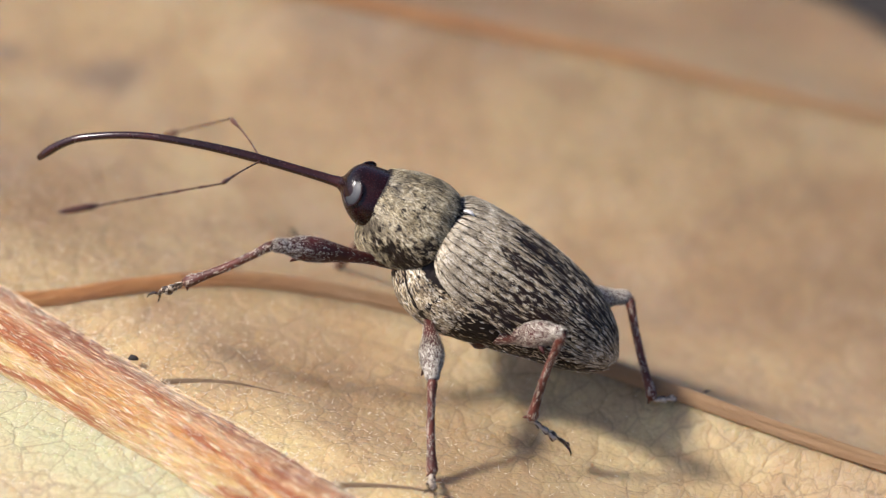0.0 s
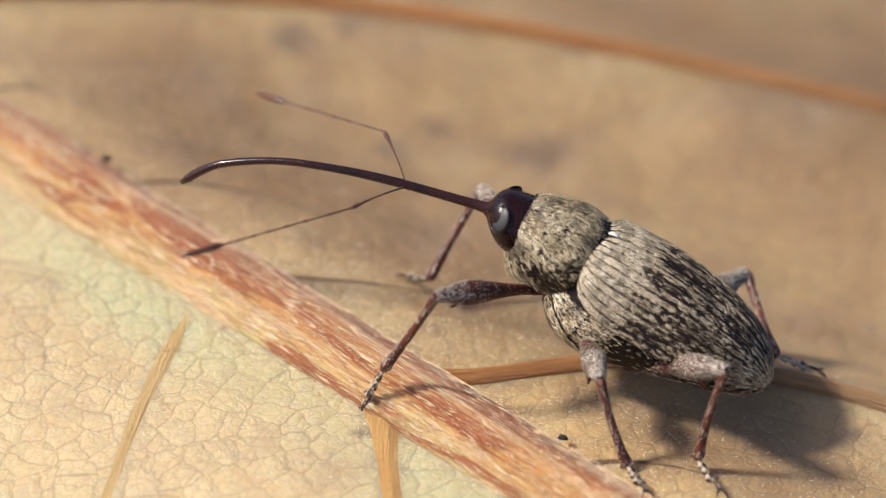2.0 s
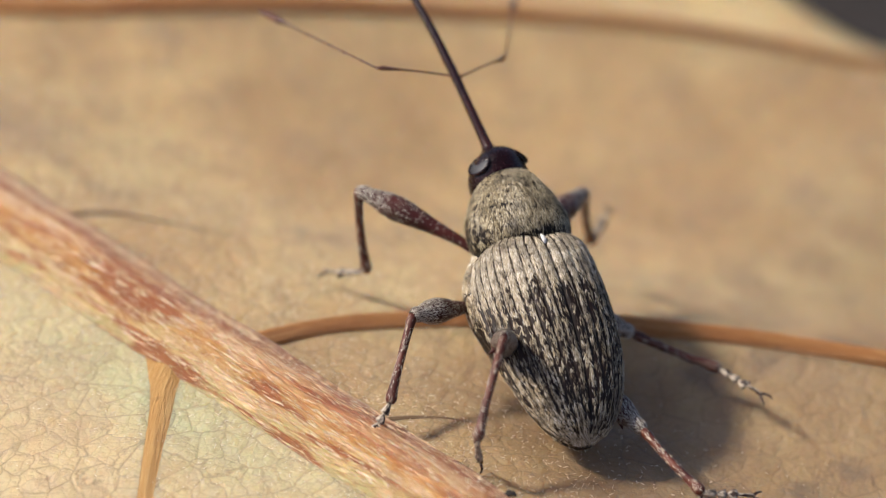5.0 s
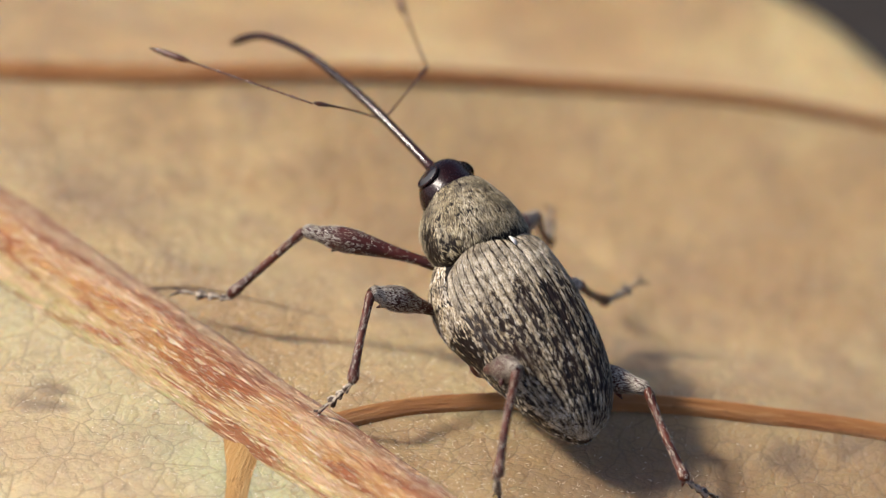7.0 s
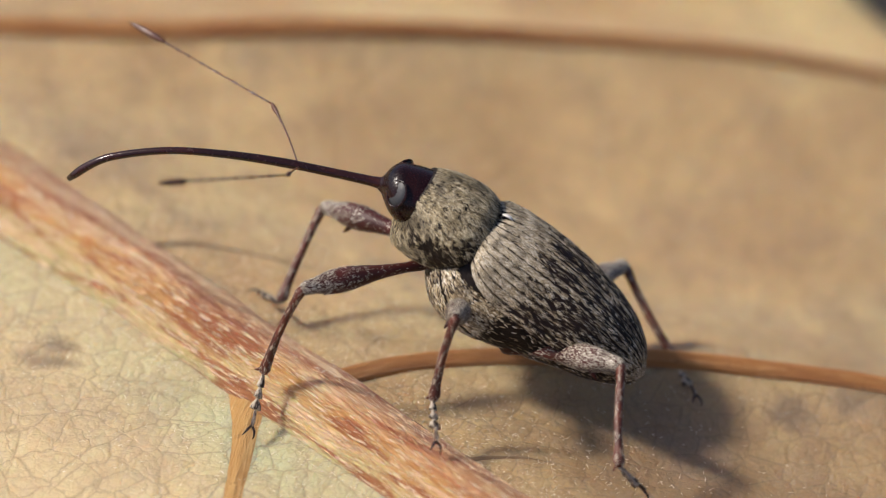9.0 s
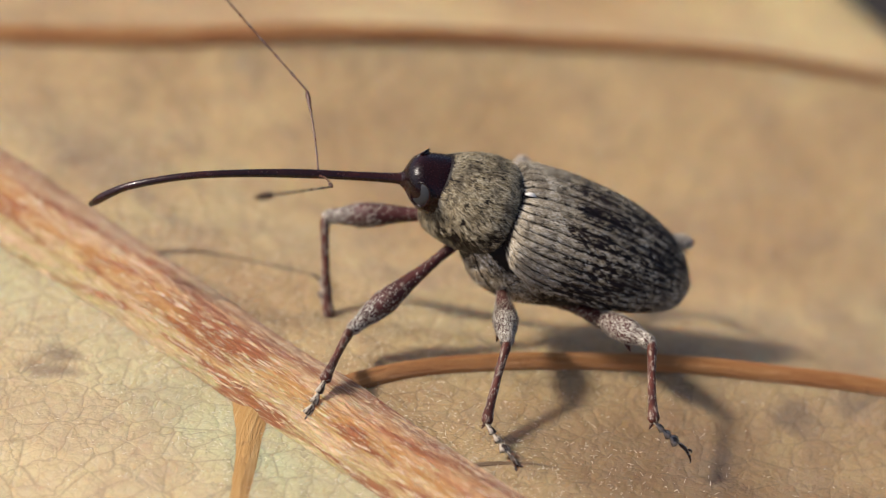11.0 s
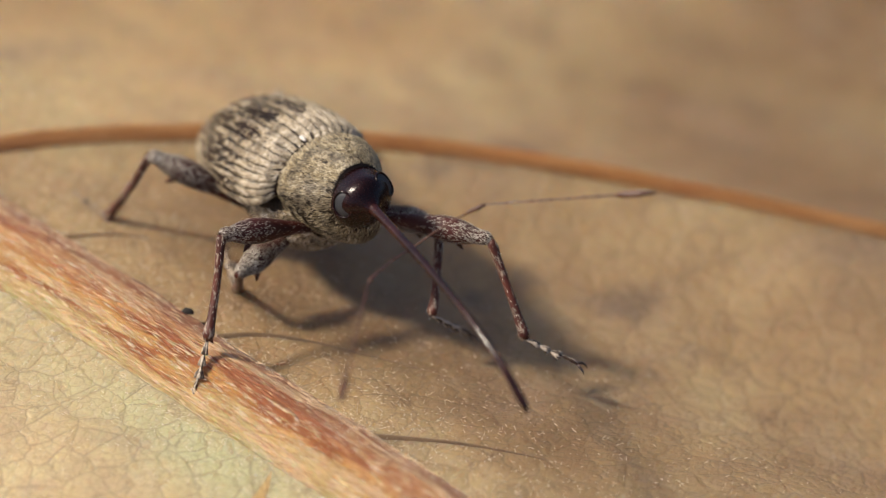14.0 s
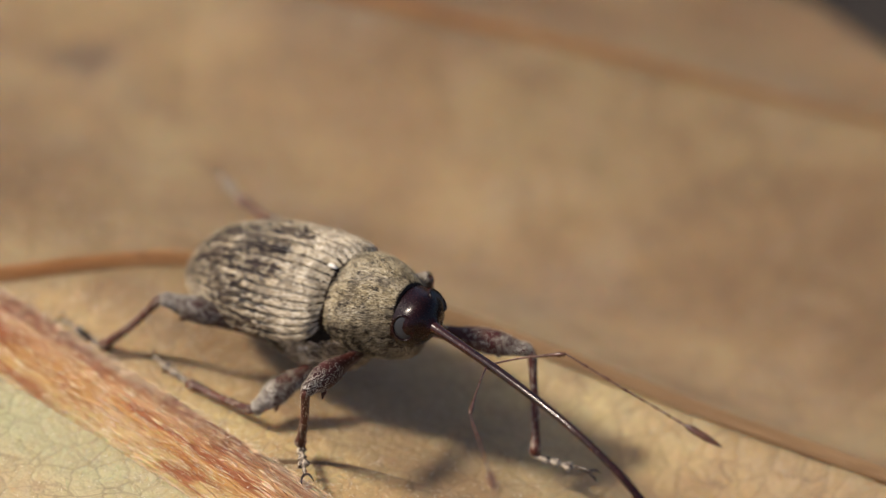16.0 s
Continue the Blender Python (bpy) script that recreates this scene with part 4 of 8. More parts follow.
    walk(legs["fore", "left"][0], [
        (0.00, aim(0.58, 0.38, -1.12, 3.27, 2.10, -1.34)),
        (0.25, aim(0.58, 0.38, -1.12, 3.27, 2.03, -1.65)),
        (0.50, aim(0.58, 0.38, -1.12, 3.24, 1.94, -1.97)),
        (0.75, aim(0.58, 0.39, -1.12, 3.17, 2.10, -1.86)),
        (1.00, aim(0.58, 0.39, -1.12, 3.10, 2.27, -1.72)),
        (1.25, aim(0.58, 0.39, -1.12, 2.89, 2.57, -1.52)),
        (1.50, aim(0.58, 0.38, -1.12, 2.67, 2.80, -1.32)),
        (1.75, aim(0.58, 0.38, -1.12, 2.62, 2.84, -1.15)),
        (2.00, aim(0.58, 0.38, -1.12, 2.54, 2.91, -1.02)),
        (2.25, aim(0.58, 0.38, -1.12, 2.53, 2.92, -1.05)),
        (2.50, aim(0.58, 0.38, -1.12, 2.54, 2.92, -1.10)),
        (2.75, aim(0.59, 0.38, -1.12, 2.52, 2.93, -1.08)),
        (3.00, aim(0.59, 0.38, -1.12, 2.47, 2.97, -1.05)),
        (3.25, aim(0.58, 0.37, -1.13, 3.18, 2.19, -1.51)),
        (3.50, aim(0.55, 0.37, -1.14, 3.48, 1.32, -2.00)),
        (3.75, aim(0.54, 0.37, -1.14, 3.33, 1.60, -2.12)),
        (4.00, aim(0.53, 0.38, -1.14, 3.18, 1.92, -2.07)),
        (4.25, aim(0.51, 0.38, -1.15, 3.12, 2.10, -1.84)),
        (4.50, aim(0.50, 0.38, -1.15, 3.09, 2.22, -1.56)),
        (4.75, aim(0.54, 0.38, -1.14, 2.94, 2.44, -1.57)),
        (5.00, aim(0.60, 0.36, -1.12, 2.79, 2.62, -1.68)),
        (5.20, aim(0.62, 0.35, -1.11, 2.35, 2.84, -2.12)),
        (5.72, aim(0.62, 0.35, -1.11, 2.50, 2.71, -2.19)),
        (6.25, aim(0.62, 0.35, -1.11, 2.63, 2.58, -2.22)),
        (6.78, aim(0.62, 0.35, -1.11, 2.76, 2.43, -2.26)),
        (7.30, aim(0.62, 0.35, -1.11, 2.91, 2.21, -2.36)),
        (7.50, aim(0.61, 0.35, -1.12, 2.80, 2.35, -2.32)),
        (7.75, aim(0.57, 0.36, -1.13, 2.44, 2.73, -2.21)),
        (8.00, aim(0.55, 0.37, -1.14, 2.19, 3.03, -1.82)),
        (8.25, aim(0.58, 0.38, -1.12, 2.47, 2.80, -2.03)),
        (8.50, aim(0.61, 0.38, -1.11, 2.69, 2.43, -2.40)),
        (8.70, aim(0.61, 0.38, -1.11, 2.72, 2.38, -2.44)),
        (8.96, aim(0.61, 0.38, -1.11, 2.70, 2.44, -2.37)),
        (9.22, aim(0.62, 0.37, -1.11, 2.72, 2.47, -2.30)),
        (9.49, aim(0.62, 0.36, -1.11, 2.76, 2.46, -2.24)),
        (9.75, aim(0.63, 0.35, -1.11, 2.78, 2.45, -2.20)),
        (10.01, aim(0.64, 0.33, -1.11, 2.75, 2.31, -2.48)),
        (10.28, aim(0.65, 0.32, -1.11, 2.61, 2.24, -2.76)),
        (10.54, aim(0.65, 0.31, -1.11, 2.44, 2.22, -2.95)),
        (10.80, aim(0.66, 0.31, -1.11, 2.29, 2.24, -3.07)),
        (11.00, aim(0.66, 0.31, -1.11, 2.30, 2.28, -3.02)),
        (11.25, aim(0.67, 0.30, -1.10, 2.36, 2.24, -3.01)),
        (11.50, aim(0.67, 0.30, -1.10, 2.43, 2.18, -3.00)),
        (11.75, aim(0.67, 0.31, -1.10, 2.20, 2.71, -2.57)),
        (12.00, aim(0.65, 0.33, -1.11, 1.93, 3.11, -2.04)),
        (12.25, aim(0.63, 0.34, -1.11, 2.11, 3.17, -1.23)),
        (12.50, aim(0.61, 0.35, -1.12, 2.15, 3.09, -0.52)),
        (12.75, aim(0.63, 0.35, -1.11, 2.84, 2.65, -0.83)),
        (13.00, aim(0.65, 0.36, -1.10, 3.45, 1.91, -1.15)),
        (13.25, aim(0.62, 0.38, -1.10, 3.21, 2.17, -1.68)),
        (13.50, aim(0.59, 0.38, -1.11, 2.95, 2.35, -2.03)),
        (13.75, aim(0.58, 0.38, -1.12, 3.00, 2.29, -1.98)),
        (14.00, aim(0.58, 0.38, -1.12, 3.04, 2.18, -2.10)),
        (14.25, aim(0.58, 0.38, -1.12, 3.21, 1.61, -2.46)),
        (14.50, aim(0.59, 0.38, -1.12, 3.25, 1.09, -2.75)),
        (14.75, aim(0.59, 0.38, -1.12, 3.18, 1.15, -2.82)),
        (15.00, aim(0.59, 0.38, -1.12, 3.09, 1.15, -2.95)),
        (15.25, aim(0.59, 0.37, -1.12, 3.12, 1.40, -2.79)),
        (15.50, aim(0.60, 0.37, -1.12, 3.14, 1.62, -2.62)),
        (15.75, aim(0.59, 0.37, -1.12, 3.13, 1.67, -2.56)),
        (16.00, aim(0.55, 0.38, -1.13, 3.17, 1.67, -2.44)),
    ])
    walk(legs["fore", "left"][1], [
        (0.00, aim(3.27, 2.10, -1.34, 4.31, 2.17, -3.44)),
        (0.25, aim(3.27, 2.03, -1.65, 3.79, 2.22, -3.93)),
        (0.50, aim(3.24, 1.94, -1.97, 3.22, 2.22, -4.30)),
        (0.75, aim(3.17, 2.10, -1.86, 3.66, 2.52, -4.12)),
        (1.00, aim(3.10, 2.27, -1.72, 4.08, 2.86, -3.77)),
        (1.25, aim(2.89, 2.57, -1.52, 3.55, 3.07, -3.72)),
        (1.50, aim(2.67, 2.80, -1.32, 2.97, 3.19, -3.62)),
        (1.75, aim(2.62, 2.84, -1.15, 2.84, 3.17, -3.47)),
        (2.00, aim(2.54, 2.91, -1.02, 2.67, 3.13, -3.36)),
        (2.25, aim(2.53, 2.92, -1.05, 2.66, 3.04, -3.40)),
        (2.50, aim(2.54, 2.92, -1.10, 2.66, 2.93, -3.45)),
        (2.75, aim(2.52, 2.93, -1.08, 2.67, 2.91, -3.43)),
        (3.00, aim(2.47, 2.97, -1.05, 2.63, 2.91, -3.39)),
        (3.25, aim(3.18, 2.19, -1.51, 3.68, 2.51, -3.79)),
        (3.50, aim(3.48, 1.32, -2.00, 4.46, 1.95, -4.04)),
        (3.75, aim(3.33, 1.60, -2.12, 4.41, 2.34, -4.07)),
        (4.00, aim(3.18, 1.92, -2.07, 4.40, 2.82, -3.87)),
        (4.25, aim(3.12, 2.10, -1.84, 4.22, 2.77, -3.81)),
        (4.50, aim(3.09, 2.22, -1.56, 3.98, 2.56, -3.71)),
        (4.75, aim(2.94, 2.44, -1.57, 2.78, 2.24, -3.91)),
        (5.00, aim(2.79, 2.62, -1.68, 1.67, 1.93, -3.63)),
        (5.20, aim(2.35, 2.84, -2.12, 1.32, 1.19, -3.44)),
        (5.72, aim(2.50, 2.71, -2.19, 1.62, 1.50, -4.01)),
        (6.25, aim(2.63, 2.58, -2.22, 2.01, 2.22, -4.46)),
        (6.78, aim(2.76, 2.43, -2.26, 2.43, 2.99, -4.52)),
        (7.30, aim(2.91, 2.21, -2.36, 2.77, 3.45, -4.35)),
        (7.50, aim(2.80, 2.35, -2.32, 2.68, 3.71, -4.23)),
        (7.75, aim(2.44, 2.73, -2.21, 2.22, 3.45, -4.43)),
        (8.00, aim(2.19, 3.03, -1.82, 1.83, 3.32, -4.13)),
        (8.25, aim(2.47, 2.80, -2.03, 1.99, 2.71, -4.33)),
        (8.50, aim(2.69, 2.43, -2.40, 2.12, 1.83, -4.60)),
        (8.70, aim(2.72, 2.38, -2.44, 2.11, 1.77, -4.62)),
        (8.96, aim(2.70, 2.44, -2.37, 2.08, 2.47, -4.64)),
        (9.22, aim(2.72, 2.47, -2.30, 2.17, 3.28, -4.43)),
        (9.49, aim(2.76, 2.46, -2.24, 2.38, 3.97, -4.00)),
        (9.75, aim(2.78, 2.45, -2.20, 2.60, 4.41, -3.49)),
        (10.01, aim(2.75, 2.31, -2.48, 2.84, 4.50, -3.32)),
        (10.28, aim(2.61, 2.24, -2.76, 3.04, 4.53, -3.05)),
        (10.54, aim(2.44, 2.22, -2.95, 3.18, 4.45, -2.73)),
        (10.80, aim(2.29, 2.24, -3.07, 3.21, 4.31, -2.43)),
        (11.00, aim(2.30, 2.28, -3.02, 3.15, 4.37, -2.36)),
        (11.25, aim(2.36, 2.24, -3.01, 3.27, 4.33, -2.43)),
        (11.50, aim(2.43, 2.18, -3.00, 3.39, 4.27, -2.53)),
        (11.75, aim(2.20, 2.71, -2.57, 3.67, 4.54, -2.50)),
        (12.00, aim(1.93, 3.11, -2.04, 3.75, 4.56, -2.36)),
        (12.25, aim(2.11, 3.17, -1.23, 3.78, 4.26, -2.47)),
        (12.50, aim(2.15, 3.09, -0.52, 3.31, 3.48, -2.52)),
        (12.75, aim(2.84, 2.65, -0.83, 2.91, 2.11, -3.12)),
        (13.00, aim(3.45, 1.91, -1.15, 2.34, 0.71, -2.83)),
        (13.25, aim(3.21, 2.17, -1.68, 2.51, 0.54, -3.23)),
        (13.50, aim(2.95, 2.35, -2.03, 2.91, 0.44, -3.39)),
        (13.75, aim(3.00, 2.29, -1.98, 3.57, 1.06, -3.90)),
        (14.00, aim(3.04, 2.18, -2.10, 3.99, 1.78, -4.21)),
        (14.25, aim(3.21, 1.61, -2.46, 4.11, 0.87, -4.50)),
        (14.50, aim(3.25, 1.09, -2.75, 4.04, 0.03, -4.69)),
        (14.75, aim(3.18, 1.15, -2.82, 4.29, 0.13, -4.63)),
        (15.00, aim(3.09, 1.15, -2.95, 4.48, 0.21, -4.60)),
        (15.25, aim(3.12, 1.40, -2.79, 4.23, 0.04, -4.35)),
        (15.50, aim(3.14, 1.62, -2.62, 3.98, -0.09, -3.99)),
        (15.75, aim(3.13, 1.67, -2.56, 3.87, -0.00, -4.03)),
        (16.00, aim(3.17, 1.67, -2.44, 3.77, 0.11, -4.10)),
    ])
    walk(legs["fore", "left"][2], [
        (0.00, aim(4.31, 2.17, -3.44, 4.56, 1.37, -4.81)),
        (0.25, aim(3.79, 2.22, -3.93, 4.32, 1.44, -5.23)),
        (0.50, aim(3.22, 2.22, -4.30, 4.00, 1.51, -5.51)),
        (0.75, aim(3.66, 2.52, -4.12, 4.16, 1.97, -5.53)),
        (1.00, aim(4.08, 2.86, -3.77, 4.30, 2.48, -5.31)),
        (1.25, aim(3.55, 3.07, -3.72, 3.68, 2.60, -5.25)),
        (1.50, aim(2.97, 3.19, -3.62, 3.04, 2.62, -5.11)),
        (1.75, aim(2.84, 3.17, -3.47, 2.84, 2.87, -5.05)),
        (2.00, aim(2.67, 3.13, -3.36, 2.63, 3.08, -4.95)),
        (2.25, aim(2.66, 3.04, -3.40, 2.61, 2.97, -5.00)),
        (2.50, aim(2.66, 2.93, -3.45, 2.61, 2.84, -5.04)),
        (2.75, aim(2.67, 2.91, -3.43, 2.61, 2.84, -5.02)),
        (3.00, aim(2.63, 2.91, -3.39, 2.56, 2.86, -5.00)),
        (3.25, aim(3.68, 2.51, -3.79, 4.07, 2.60, -5.34)),
        (3.50, aim(4.46, 1.95, -4.04, 5.29, 2.10, -5.41)),
        (3.75, aim(4.41, 2.34, -4.07, 5.44, 2.69, -5.23)),
        (4.00, aim(4.40, 2.82, -3.87, 5.62, 3.38, -4.75)),
        (4.25, aim(4.22, 2.77, -3.81, 5.37, 3.40, -4.74)),
        (4.50, aim(3.98, 2.56, -3.71, 5.05, 3.24, -4.70)),
        (4.75, aim(2.78, 2.24, -3.91, 3.66, 2.84, -5.10)),
        (5.00, aim(1.67, 1.93, -3.63, 2.38, 2.42, -4.98)),
        (5.20, aim(1.32, 1.19, -3.44, 1.58, 0.18, -4.65)),
        (5.72, aim(1.62, 1.50, -4.01, 2.22, 0.85, -5.35)),
        (6.25, aim(2.01, 2.22, -4.46, 2.92, 2.16, -5.78)),
        (6.78, aim(2.43, 2.99, -4.52, 3.46, 3.54, -5.61)),
        (7.30, aim(2.77, 3.45, -4.35, 3.78, 4.40, -5.17)),
        (7.50, aim(2.68, 3.71, -4.23, 3.68, 4.69, -5.00)),
        (7.75, aim(2.22, 3.45, -4.43, 2.47, 4.39, -5.71)),
        (8.00, aim(1.83, 3.32, -4.13, 1.22, 4.04, -5.42)),
        (8.25, aim(1.99, 2.71, -4.33, 1.52, 3.80, -5.39)),
        (8.50, aim(2.12, 1.83, -4.60, 1.76, 3.17, -5.40)),
        (8.70, aim(2.11, 1.77, -4.62, 1.76, 3.11, -5.43)),
        (8.96, aim(2.08, 2.47, -4.64, 1.56, 3.69, -5.52)),
        (9.22, aim(2.17, 3.28, -4.43, 1.48, 4.37, -5.38)),
        (9.49, aim(2.38, 3.97, -4.00, 1.54, 4.91, -4.97)),
        (9.75, aim(2.60, 4.41, -3.49, 1.61, 5.21, -4.46)),
        (10.01, aim(2.84, 4.50, -3.32, 2.07, 5.39, -4.41)),
        (10.28, aim(3.04, 4.53, -3.05, 2.52, 5.45, -4.24)),
        (10.54, aim(3.18, 4.45, -2.73, 2.91, 5.37, -4.00)),
        (10.80, aim(3.21, 4.31, -2.43, 3.18, 5.21, -3.75)),
        (11.00, aim(3.15, 4.37, -2.36, 3.21, 5.34, -3.62)),
        (11.25, aim(3.27, 4.33, -2.43, 3.33, 5.25, -3.74)),
        (11.50, aim(3.39, 4.27, -2.53, 3.45, 5.14, -3.86)),
        (11.75, aim(3.67, 4.54, -2.50, 3.62, 5.36, -3.87)),
        (12.00, aim(3.75, 4.56, -2.36, 3.61, 5.33, -3.76)),
        (12.25, aim(3.78, 4.26, -2.47, 3.02, 4.73, -3.81)),
        (12.50, aim(3.31, 3.48, -2.52, 2.10, 3.46, -3.57)),
        (12.75, aim(2.91, 2.11, -3.12, 3.23, 2.13, -4.68)),
        (13.00, aim(2.34, 0.71, -2.83, 3.84, 0.82, -3.36)),
        (13.25, aim(2.51, 0.54, -3.23, 3.92, 0.80, -3.95)),
        (13.50, aim(2.91, 0.44, -3.39, 4.23, 0.83, -4.20)),
        (13.75, aim(3.57, 1.06, -3.90, 4.71, 1.71, -4.81)),
        (14.00, aim(3.99, 1.78, -4.21, 4.85, 2.62, -5.25)),
        (14.25, aim(4.11, 0.87, -4.50, 5.30, 1.34, -5.48)),
        (14.50, aim(4.04, 0.03, -4.69, 5.44, 0.08, -5.49)),
        (14.75, aim(4.29, 0.13, -4.63, 4.89, 0.52, -6.07)),
        (15.00, aim(4.48, 0.21, -4.60, 4.01, 0.82, -6.00)),
        (15.25, aim(4.23, 0.04, -4.35, 3.85, 0.65, -5.78)),
        (15.50, aim(3.98, -0.09, -3.99, 3.72, 0.51, -5.44)),
        (15.75, aim(3.87, -0.00, -4.03, 4.53, 0.65, -5.34)),
        (16.00, aim(3.77, 0.11, -4.10, 5.12, 0.58, -4.80)),
    ])
    walk(legs["middle", "left"][0], [
        (0.00, aim(-0.50, 0.60, -1.42, -1.26, 2.82, -1.50)),
        (0.25, aim(-0.50, 0.60, -1.42, -0.53, 2.95, -1.42)),
        (0.50, aim(-0.50, 0.60, -1.42, 0.22, 2.84, -1.35)),
        (0.75, aim(-0.50, 0.60, -1.42, -0.26, 2.89, -0.93)),
        (1.00, aim(-0.50, 0.60, -1.42, -0.77, 2.77, -0.55)),
        (1.25, aim(-0.50, 0.60, -1.42, -0.68, 2.69, -0.37)),
        (1.50, aim(-0.50, 0.60, -1.42, -0.55, 2.61, -0.21)),
        (1.75, aim(-0.50, 0.60, -1.42, -0.99, 2.68, -0.44)),
        (2.00, aim(-0.50, 0.60, -1.42, -1.45, 2.64, -0.74)),
        (2.25, aim(-0.50, 0.60, -1.42, -1.46, 2.64, -0.75)),
        (2.50, aim(-0.50, 0.60, -1.42, -1.45, 2.64, -0.75)),
        (2.75, aim(-0.50, 0.60, -1.42, -1.47, 2.64, -0.76)),
        (3.00, aim(-0.50, 0.60, -1.42, -1.53, 2.60, -0.75)),
        (3.25, aim(-0.50, 0.60, -1.42, -1.08, 2.70, -0.53)),
        (3.50, aim(-0.50, 0.60, -1.42, -0.64, 2.72, -0.43)),
        (3.75, aim(-0.50, 0.60, -1.42, -0.42, 2.79, -0.57)),
        (4.00, aim(-0.50, 0.60, -1.42, -0.26, 2.82, -0.69)),
        (4.25, aim(-0.50, 0.60, -1.42, -0.04, 2.89, -1.14)),
        (4.50, aim(-0.50, 0.60, -1.42, 0.19, 2.84, -1.62)),
        (4.75, aim(-0.50, 0.60, -1.42, -0.30, 2.93, -1.18)),
        (5.00, aim(-0.50, 0.60, -1.42, -0.81, 2.84, -0.78)),
        (5.20, aim(-0.50, 0.60, -1.42, 0.32, 2.75, -0.93)),
        (5.72, aim(-0.50, 0.60, -1.42, 0.36, 2.73, -0.95)),
        (6.25, aim(-0.50, 0.60, -1.42, 0.38, 2.73, -0.97)),
        (6.78, aim(-0.50, 0.60, -1.42, 0.37, 2.74, -1.01)),
        (7.30, aim(-0.50, 0.60, -1.42, 0.36, 2.76, -1.08)),
        (7.50, aim(-0.50, 0.60, -1.42, 0.18, 2.82, -1.07)),
        (7.75, aim(-0.50, 0.60, -1.42, 0.47, 2.70, -1.03)),
        (8.00, aim(-0.50, 0.60, -1.42, 0.74, 2.49, -0.79)),
        (8.25, aim(-0.50, 0.60, -1.42, 0.30, 2.60, -0.48)),
        (8.50, aim(-0.50, 0.60, -1.42, -0.17, 2.66, -0.33)),
        (8.70, aim(-0.50, 0.60, -1.42, -0.14, 2.66, -0.35)),
        (9.22, aim(-0.50, 0.60, -1.42, -0.24, 2.71, -0.42)),
        (9.75, aim(-0.50, 0.60, -1.42, -0.28, 2.76, -0.51)),
        (10.28, aim(-0.50, 0.60, -1.42, -0.35, 2.81, -0.63)),
        (10.80, aim(-0.50, 0.60, -1.42, -0.48, 2.86, -0.79)),
        (11.00, aim(-0.50, 0.60, -1.42, -0.51, 2.87, -0.81)),
        (11.25, aim(-0.50, 0.60, -1.42, -0.42, 2.90, -0.94)),
        (11.50, aim(-0.50, 0.60, -1.42, -0.35, 2.91, -1.03)),
        (11.75, aim(-0.50, 0.60, -1.42, -0.14, 2.91, -1.14)),
        (12.00, aim(-0.50, 0.60, -1.42, 0.03, 2.88, -1.24)),
        (12.25, aim(-0.50, 0.60, -1.42, -0.60, 2.95, -1.39)),
        (12.50, aim(-0.50, 0.60, -1.42, -1.24, 2.81, -1.72)),
        (12.75, aim(-0.50, 0.60, -1.42, -0.55, 2.88, -1.97)),
        (13.00, aim(-0.50, 0.60, -1.42, 0.18, 2.76, -2.05)),
        (13.25, aim(-0.50, 0.60, -1.42, 0.32, 2.67, -2.16)),
        (13.50, aim(-0.50, 0.60, -1.42, 0.64, 2.47, -2.28)),
        (13.75, aim(-0.50, 0.60, -1.42, 1.09, 2.17, -2.13)),
        (14.00, aim(-0.50, 0.60, -1.42, 1.46, 1.74, -2.03)),
        (14.25, aim(-0.50, 0.60, -1.42, 1.23, 1.55, -2.69)),
        (14.50, aim(-0.50, 0.60, -1.42, 0.82, 1.36, -3.21)),
        (14.75, aim(-0.50, 0.60, -1.42, 1.40, 1.71, -2.24)),
        (15.00, aim(-0.50, 0.60, -1.42, 1.56, 1.68, -1.13)),
        (15.25, aim(-0.50, 0.60, -1.42, 1.48, 1.67, -0.76)),
        (15.50, aim(-0.50, 0.60, -1.42, 1.33, 1.69, -0.42)),
        (15.75, aim(-0.50, 0.60, -1.42, 1.38, 1.54, -0.37)),
        (16.00, aim(-0.50, 0.60, -1.42, 1.42, 1.22, -0.22)),
    ])
